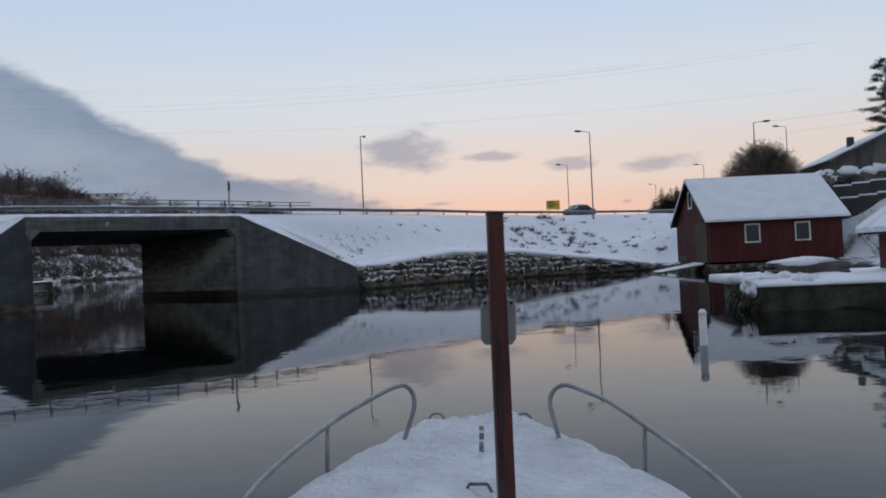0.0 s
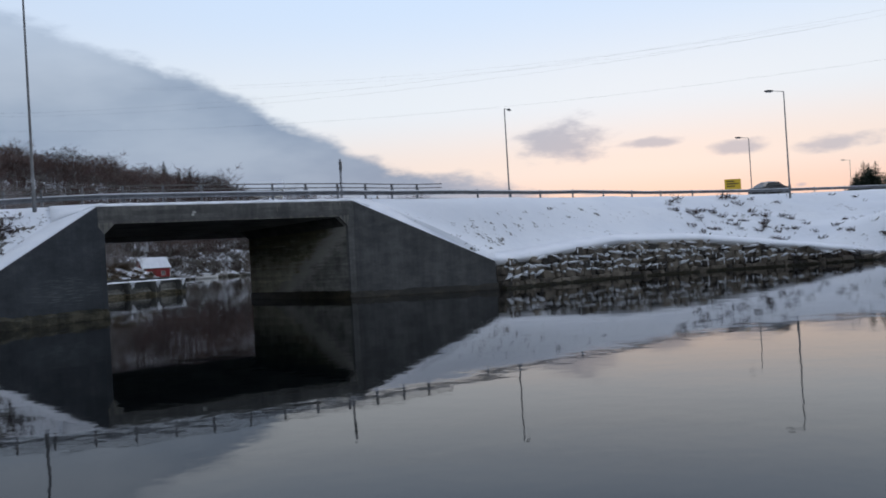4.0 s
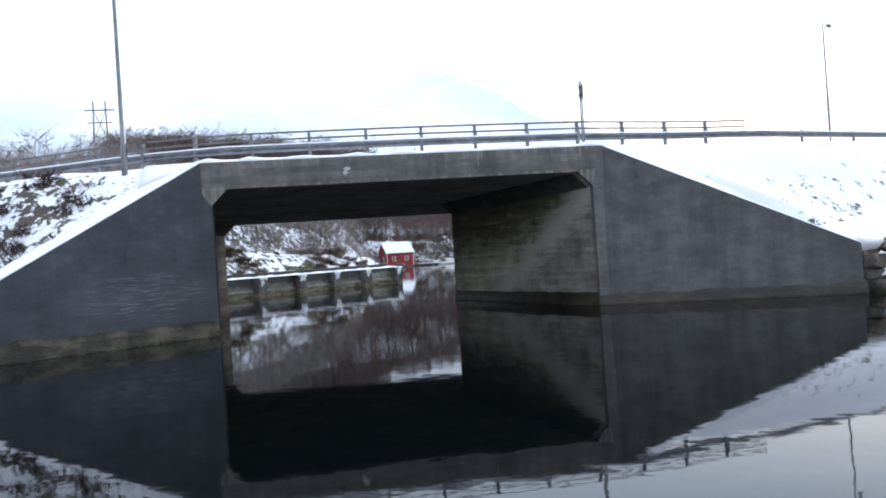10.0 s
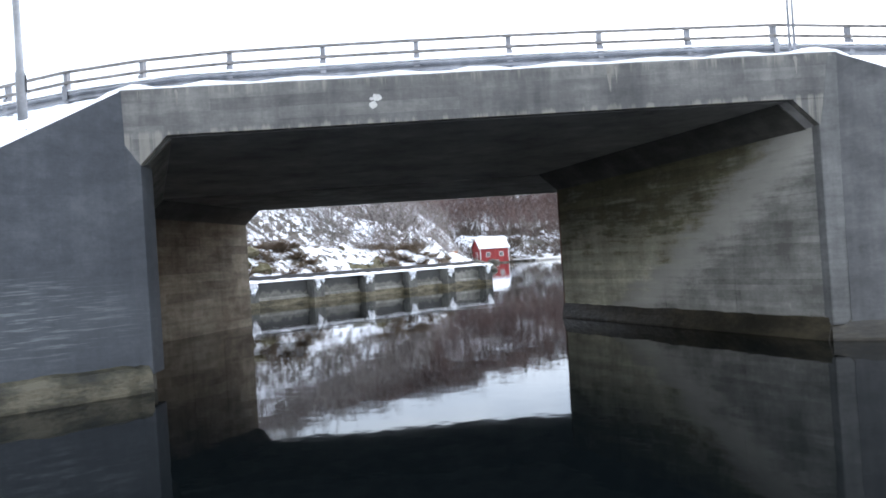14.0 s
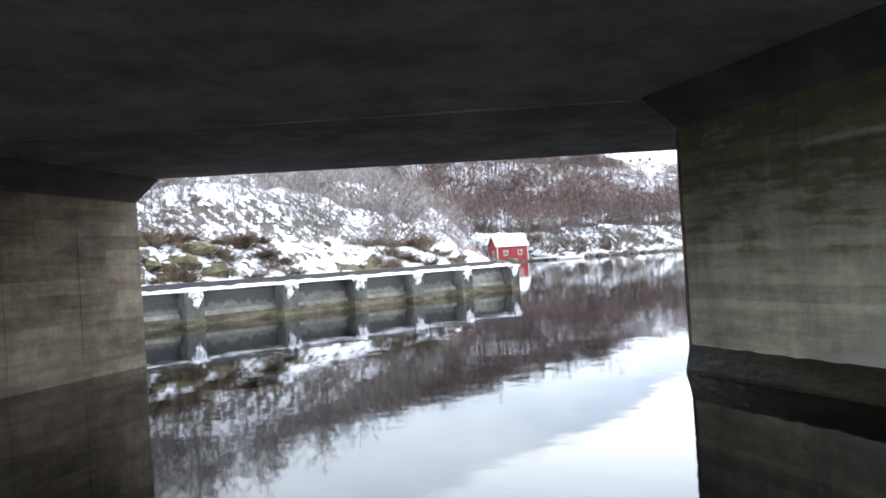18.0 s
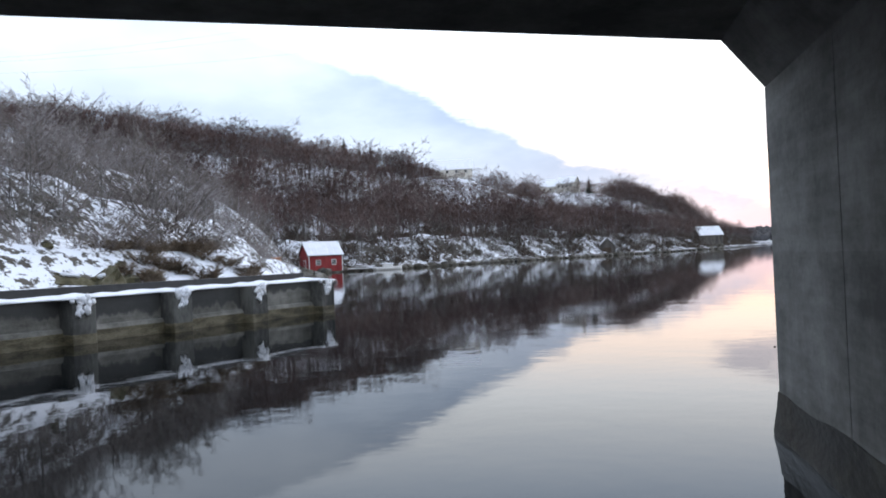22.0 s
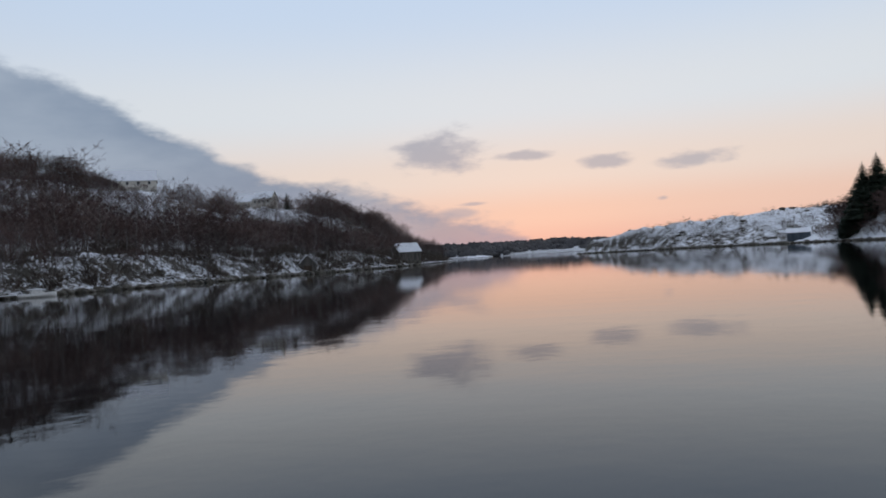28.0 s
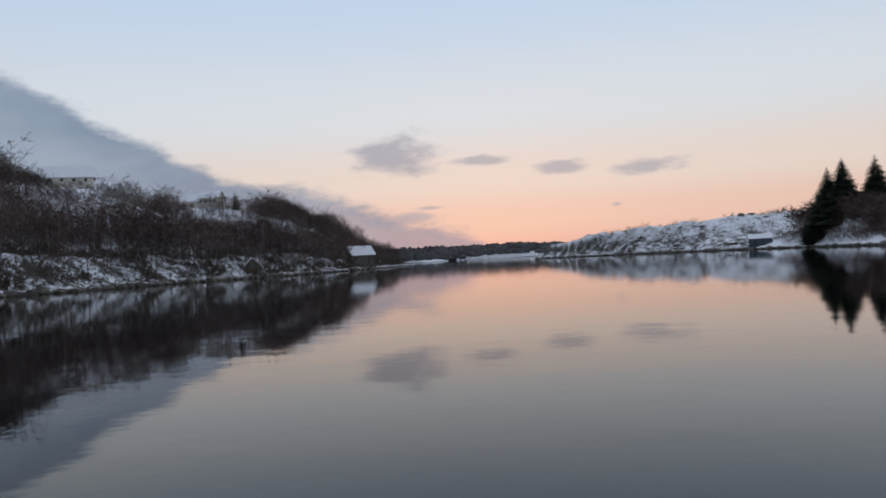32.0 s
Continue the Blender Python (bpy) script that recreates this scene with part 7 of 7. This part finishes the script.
def pine(x, y, z, h, seed, label):
    """Open-crowned pine: bare lower trunk, level limbs that end in needle tufts."""
    e = thing("pine", pose(x, y, z), label, "pine")
    r = random.Random(seed)
    part("trunk", Mesh().tube([(0, 0, -.6), (.1, 0, h * .4), (-.05, .1, h * .75), (.1, 0, h)], [.2, .16, .10, .02], 8), BARK, e, smooth=True)
    A, B, lim = [], [], Mesh()
    for k in range(34):
        f = .34 + .66 * (k / 34) ** .9
        a, l = k * 2.4 + r.uniform(-.4, .4), h * .20 * (1.15 - .75 * f) * r.uniform(.6, 1.25) + .3
        b0 = Vector((0.03, 0.03, h * f))
        tip = b0 + Vector((math.cos(a) * l, math.sin(a) * l, l * r.uniform(-.15, .3)))
        lim.tube([b0, b0.lerp(tip, .5) + Vector((0, 0, -.1)), tip], [.05, .03, .012], 5)
        for q in range(7):
            c = b0.lerp(tip, r.uniform(.35, 1.05))
            for w in range(34):
                d = Vector((r.gauss(0, 1), r.gauss(0, 1), r.gauss(.25, .6))).normalized()
                s0 = c + Vector((r.gauss(0, .22), r.gauss(0, .22), r.gauss(0, .10)))
                A.append(tuple(s0))
                B.append(tuple(s0 + d * r.uniform(.18, .4)))
    part("limb_whorl", lim, BARK, e)
    vs, ts = slivers(r, A, B, .05)
    ob = new("crown", mesh_np("crown", vs, ts, [SPRUCE]))
    ob.parent = e
    return e


pine(46.0, 83.2, 7.4, 12.6, 71, "tall open-crowned pine above the house roof")
pine(47.6, 84.5, 7.4, 10.6, 72, "shorter pine beside the house")
# spruces and thicket on the right shore
for i, (x, y, h) in enumerate(((92.5, 333, 19), (96, 331, 19.5), (90.0, 336, 13), (104, 327, 20), (109, 322, 19), (100, 334, 15), (113, 330, 18), (87.5, 337, 8), (118, 322, 19))):
    spruce(x, y, ground_z(x, y) - .3, h, 80 + i, "dark spruce standing above the rocky shore", "shore spruces", .34)
spots = []
cx, cy = rs.uniform(80, 150, 2000), rs.uniform(285, 360, 2000)
cz = height(cx, cy)
for x, y, z in zip(cx, cy, cz):
    if z > .9 and rs.rand() < .8:
        spots.append((x, y, z - .1, rs.uniform(.5, 1.05) * (.6 if x < 92 else 1), rs.uniform(0, 6.28), rs.randint(7)))
scatter("thicket", spots, [bare_tree(60 + s, 7.0, 10, 6, .42, .009, .19, 2, .08, 1.0, True) for s in range(7)], [BARK, TWIG], "grey leafless thicket under the shore spruces", "thicket")
spots = []
cx, cy = rs.uniform(30, 260, 5200), rs.uniform(395, 548, 5200)
cz = height(cx, cy)
hn = wob(cx, cy, 40, 91)
for x, y, z, n in zip(cx, cy, cz, hn):
    if z > .9 and rs.rand() < (.6 if n > .10 else .06):
        spots.append((x, y, z - .1, rs.uniform(.6, 1.9), rs.uniform(0, 6.28), rs.randint(5)))
scatter("scrub", spots, shrubs, [BUSH, TWIG], "patchy heather and juniper scrub on the snowy treeless hill", "scrub")
# rock outcrops on the treeless hill
V, T, o = [], [], 0
for k in range(900):
    x, y = rr.uniform(30, 230), rr.uniform(400, 545)
    z = ground_z(x, y)
    if z < .4 or math.sin(x * .11 + 1.3 * math.sin(y * .07)) + math.sin(y * .13 + x * .05) < rr.uniform(-.6, 1.6):
        continue
    r = rr.uniform(.25, 1.15)
    m = crag(rr, r * rr.uniform(1.0, 3.2), r, r * rr.uniform(.3, .7))
    V += [(p[0] + x, p[1] + y, p[2] + z) for p in m.v]
    for f in m.f:
        T += [(f[0] + o, f[i] + o, f[i + 1] + o) for i in range(1, len(f) - 1)]
    o += len(m.v)
tagged(new("outcrops", mesh_np("outcrops", V, T, [ROCK])), "dark rock outcrops breaking through hill snow", "rocks", kind="stuff")
# frosted scrub on the bank beside the red boathouse
spots = [(x, y, ground_z(x, y), rs.uniform(.4, 1.0), rs.uniform(0, 6.28), rs.randint(5)) for x, y in zip(rs.uniform(30.3, 38, 170), rs.uniform(50, 72, 170)) if not (31 < x < 36 and 62.5 < y < 65.5)]
scatter("bank_scrub", spots, shrubs, [FROST_TWIG, TWIG], "frosted scrub on the snowy bank beside the boathouse", "scrub")
# far wooded skyline
spots = []
cx, cy = rs.uniform(-420, 420, 2600), rs.uniform(1380, 2050, 2600)
for x, y in zip(cx, cy):
    zz = -3
    for ax, ay, rx, ry, hz in ((-330, 1500, 330, 130, 30), (120, 1750, 210, 150, 24), (-60, 2000, 320, 160, 30)):
        q = ((x - ax) / rx) ** 2 + ((y - ay) / ry) ** 2
        if q < 1:
            zz = max(zz, hz * (1 - q) ** .8 * .9)
    if zz > 2:
        spots.append((x, y, zz, rs.uniform(.9, 1.5), rs.uniform(0, 6.28), rs.randint(5)))
far_clump = [(lambda m: ((np.array(m.v) * 1.0, np.array([t for f in m.f for t in [(f[0], f[i], f[i + 1]) for i in range(1, len(f) - 1)]])), (np.zeros((0, 3)), np.zeros((0, 3), int))))(lump(random.Random(s), 7, 7, 5, 8, 5, .5)) for s in range(5)]
scatter("far_woods", spots, far_clump, [FAR_WOODS, TWIG], "dark wooded hills at the far end of the fjord", "woods")
# left of the road: low woods seen over the rail
spots = []
cx, cy = rs.uniform(-230, -90, 2000), rs.uniform(44, 125, 2000)
cz = height(cx, cy)
for x, y, z in zip(cx, cy, cz):
    if rs.rand() < .2 and z > 4.5 and y > 62 + (x + 58) * -.05:
        spots.append((x, y, z - .1, rs.uniform(.45, .9), rs.uniform(0, 6.28), rs.randint(7)))
scatter("roadside_woods", spots, far_kinds, [BARK, TWIG], "low reddish-brown leafless woods beyond the road", "woods")

# floating weed on the water past the bridge
m = Mesh()
for x, y, n_, sx_, sy_ in ((-22.2, 81.6, 22, .6, .3), (-23.4, 78.2, 18, .45, .22), (-23.9, 75.7, 11, .3, .16), (-20.1, 87.0, 20, .8, .4), (-21.5, 80.2, 9, .4, .16), (-22.6, 76.6, 7, .25, .14)):
    for q in range(n_):
        ax, ay, a = x + rr.gauss(0, sx_), y + rr.gauss(0, sy_), rr.gauss(0, .5)
        ln, bend = rr.uniform(.03, .12), rr.uniform(-.04, .04)
        pts = [(ax + ln * t * math.cos(a) - bend * (1 - t * t) * math.sin(a), ay + ln * t * math.sin(a) + bend * (1 - t * t), .003 + .006 * (1 - abs(t))) for t in (-1, -.5, 0, .5, 1)]
        w = rr.uniform(.004, .013)
        m.tube(pts, [w * .3, w, w * 1.2, w, w * .3], 5)
tagged(part("floating_weed", m, SEAWEED), "dark scraps of seaweed floating on the still water", "seaweed", kind="stuff")

# conifers on the skyline
for i, (x, y, h) in enumerate(((-187, 341, 19), (-180, 350, 16), (-183, 346, 15), (-121, 450, 9), (-130, 452, 8), (-116, 455, 10), (-143, 441, 9))):
    spruce(x, y, ground_z(x, y) - .3, h, 120 + i, "dark conifer standing above the wooded ridge", "ridge conifers", .2)

# overhead wires
def wire(a, b, sag, name="overhead_wire", r=.022):
    a, b = Vector(a), Vector(b)
    pts = [a.lerp(b, i / 16) - Vector((0, 0, sag * 4 * (i / 16) * (1 - i / 16))) for i in range(17)]
    tagged(part(name, Mesh().tube(pts, r, 4), DARK_METAL), "thin overhead power line crossing the sky", "wire", "overhead wires")


wire((-158, 153, 39.5), (60, 128, 33), 6.0, r=.008)
wire((-158, 155, 39.5), (60, 131, 33), 6.4, r=.008)
wire((-158, 151, 37), (60, 126, 25.5), 6.0, r=.008)
wire((-100, 175, 43), (50, 190, 45), 3.0, r=.008)
wire((-100, 177, 43), (50, 193, 45), 3.3, r=.008)
wire((31.2, 80.4, 13.9), (60, 70, 17), .8, r=.007)
wire((43.4, 101.5, 15.6), (70, 90, 19), .8, r=.007)


# ---- the small boat at the start: snow-covered foredeck, bow rails, red mast ----
EYE_H = 2.084
boat = thing("boat", Matrix.Translation((0, 0, EYE_H)) @ pose(0, 0, 0, 0, 2.62, 0) @ Matrix.Translation((0, 0, -EYE_H)), "small cream motor boat with a snow-covered foredeck and steel bow rails", "boat")
DZ, TIP = 0.965, 5.52                                          # deck height over the water, bow


def half_beam(y):
    return min(1.25, .70 * math.sqrt(max(0.0, TIP - y)))


def mid_x(y):
    return .20 + .01 * max(0, y - 3)


ys_ = [-3.0, -1.5, 0.0, .8, 1.6, 2.4, 3.2, 3.8, 4.3, 4.7, 5.0, 5.25, 5.4, 5.48]
rings = [[(mid_x(y) - half_beam(y) - .01, y, DZ - .02), (mid_x(y) - half_beam(y) * .8, y, .15), (mid_x(y), y, -.35 if y < 4 else -.05), (mid_x(y) + half_beam(y) * .8, y, .15), (mid_x(y) + half_beam(y) + .01, y, DZ - .02)] for y in ys_]
part("hull", Mesh().loft(rings), GELCOAT, boat, "cream gelcoat hull")
part("deck", Mesh().loft([[(mid_x(y) - half_beam(y) + .02, y, DZ - .03), (mid_x(y) + half_beam(y) - .02, y, DZ - .03), (mid_x(y) + half_beam(y) - .02, y, DZ), (mid_x(y) - half_beam(y) + .02, y, DZ)] for y in ys_[3:-1]]), GELCOAT, boat)
NY, NX = 90, 64
sv, sf = [], []
for j in range(NY + 1):
    y = .9 + (TIP - .02 - .9) * (1 - (1 - j / NY) ** 1.35)
    b = half_beam(y)
    for i in range(NX + 1):
        f = -1 + 2 * i / NX
        edge = 1 - abs(f) ** 14
        n = .5 * noise.noise((f * b * 2.2, y * 2.2, 0)) + .35 * noise.noise((f * b * 6, y * 6, 3)) + .22 * noise.noise((f * b * 15, y * 15, 7)) + .12 * noise.noise((f * b * 34, y * 34, 2))
        rag = 1 + .05 * noise.noise((y * 5.2, 9.0 if f > 0 else 2.0, 1)) + .035 * noise.noise((y * 14, 4.0 if f > 0 else 8.0, 1))
        path = .045 * math.exp(-((f * b + .03) / .13) ** 2) if y > 2 else 0
        h = DZ + edge * (.075 + .06 * n - path) + .015 * (1 - f * f) - .02 * (1 - edge)
        sv.append((mid_x(y) + f * b * rag, y + .06 * noise.noise((f * 6, 3, y * 2)) * edge, h))
for j in range(NY):
    for i in range(NX):
        a = j * (NX + 1) + i
        sf.append((a, a + 1, a + NX + 2, a + NX + 1))
part("snow_cover", Mesh().add(sv, sf), TRODDEN, boat, "trodden lumpy snow on the foredeck", smooth=True)


def bow_rail(P):
    pts = []
    for i in range(len(P) - 1):
        p0, p1, p2, p3 = (Vector(P[max(0, min(len(P) - 1, i + k))]) for k in (-1, 0, 1, 2))
        for k in range(6):
            t = k / 6
            pts.append(.5 * ((2 * p1) + (-p0 + p2) * t + (2 * p0 - 5 * p1 + 4 * p2 - p3) * t * t + (-p0 + 3 * p1 - 3 * p2 + p3) * t ** 3))
    pts.append(Vector(P[-1]))
    r = part("bow_rail", Mesh().tube(pts, .0135, 10), STEEL, boat, "bent stainless bow rail", smooth=True)
    x0, y0, z0 = P[3]
    part("stanchion", Mesh().tube([(x0, y0, z0), (x0, y0, DZ)], .011, 8), STEEL, r, smooth=True)
    part("foot", Mesh().tube([(P[-1][0], P[-1][1], DZ - .01), (P[-1][0], P[-1][1], DZ + .05)], .025, 10), STEEL, r)
    part("foot", Mesh().tube([(x0, y0, DZ - .01), (x0, y0, DZ + .04)], .025, 10), STEEL, r)


bow_rail([(-.82, 2.7, 1.02), (-.773, 3.2, 1.135), (-.698, 3.55, 1.197), (-.569, 4.03, 1.252), (-.434, 4.35, 1.298), (-.30, 4.62, 1.335), (-.227, 4.75, 1.334), (-.179, 4.78, 1.286), (-.168, 4.76, 1.207), (-.202, 4.71, 1.092), (-.25, 4.66, .95)])
bow_rail([(1.2, 2.7, 1.03), (1.143, 3.2, 1.151), (1.075, 3.6, 1.209), (.994, 4.03, 1.252), (.892, 4.35, 1.307), (.784, 4.6, 1.332), (.706, 4.72, 1.342), (.646, 4.76, 1.306), (.622, 4.75, 1.235), (.644, 4.7, 1.121), (.69, 4.66, .95)])
MY = 2.40


def mast_ring(x, z, w, d=.05):
    return [(x - w, MY - d, z), (x + w, MY - d, z), (x + w, MY + d, z), (x - w, MY + d, z)]


mast = part("mast", Mesh().loft([mast_ring(.203, DZ, .026), mast_ring(.186, 1.373, .025), mast_ring(.168, 1.80, .024), mast_ring(.151, 2.207, .0225)]), MAST_RED, boat, "worn red-brown wooden mast", bevel=0.006)
part("mast_cap", Mesh().loft([mast_ring(.151, 2.205, .0235, .051), mast_ring(.151, 2.213, .0235, .051)]), DARK_METAL, mast)
part("cleat_plate", Mesh().prism([(.113, MY + .052, 1.835), (.125, MY + .052, 1.818), (.206, MY + .052, 1.818), (.220, MY + .052, 1.835), (.220, MY + .052, 1.935), (.206, MY + .052, 1.957), (.125, MY + .052, 1.957), (.113, MY + .052, 1.935)], (0, .014, 0)), PLASTIC, mast, "grey rounded plastic plate behind the mast", bevel=0.005)
for sx in (.125, .205):
    part("bolt", Mesh().tube([(sx, MY + .044, 1.945), (sx, MY + .052, 1.945)], .005, 8), DARK_METAL, mast)
part("cable_slot", Mesh().loft([[(.172, MY - .0555, DZ), (.190, MY - .0555, DZ), (.190, MY - .05, DZ), (.172, MY - .05, DZ)], [(.160, MY - .0555, 1.60), (.171, MY - .0555, 1.60), (.171, MY - .05, 1.60), (.160, MY - .05, 1.60)], [(.161, MY - .0555, 1.845), (.165, MY - .0555, 1.845), (.165, MY - .05, 1.845), (.161, MY - .05, 1.845)]]), DARK_METAL, mast, "dark cable groove down the mast")
ck = part("deck_fitting", Mesh().tube([(.212, 4.5, DZ + .02), (.212, 4.5, DZ + .185)], .013, 10), ROPE, boat, "small striped bow fitting")
for z in (.10, .15):
    part("collar", Mesh().tube([(.212, 4.5, DZ + z), (.212, 4.5, DZ + z + .015)], .016, 10), WHITE_PAINT, ck)
for sx in (-.04, .52):
    q = [(sx + .05 * math.cos(a * .52), 5.3 - abs(sx - .24) * .1, DZ + .06 + .05 * math.sin(a * .52)) for a in range(7)]
    part("rope_fairlead", Mesh().tube(q, .009, 6), STEEL, boat, smooth=True)
part("hatch_handle", Mesh().tube([(.10, 3.68, DZ + .06), (.12, 3.70, DZ + .09), (.2, 3.70, DZ + .09), (.22, 3.68, DZ + .06)], .008, 6), GREY_WOOD, boat)
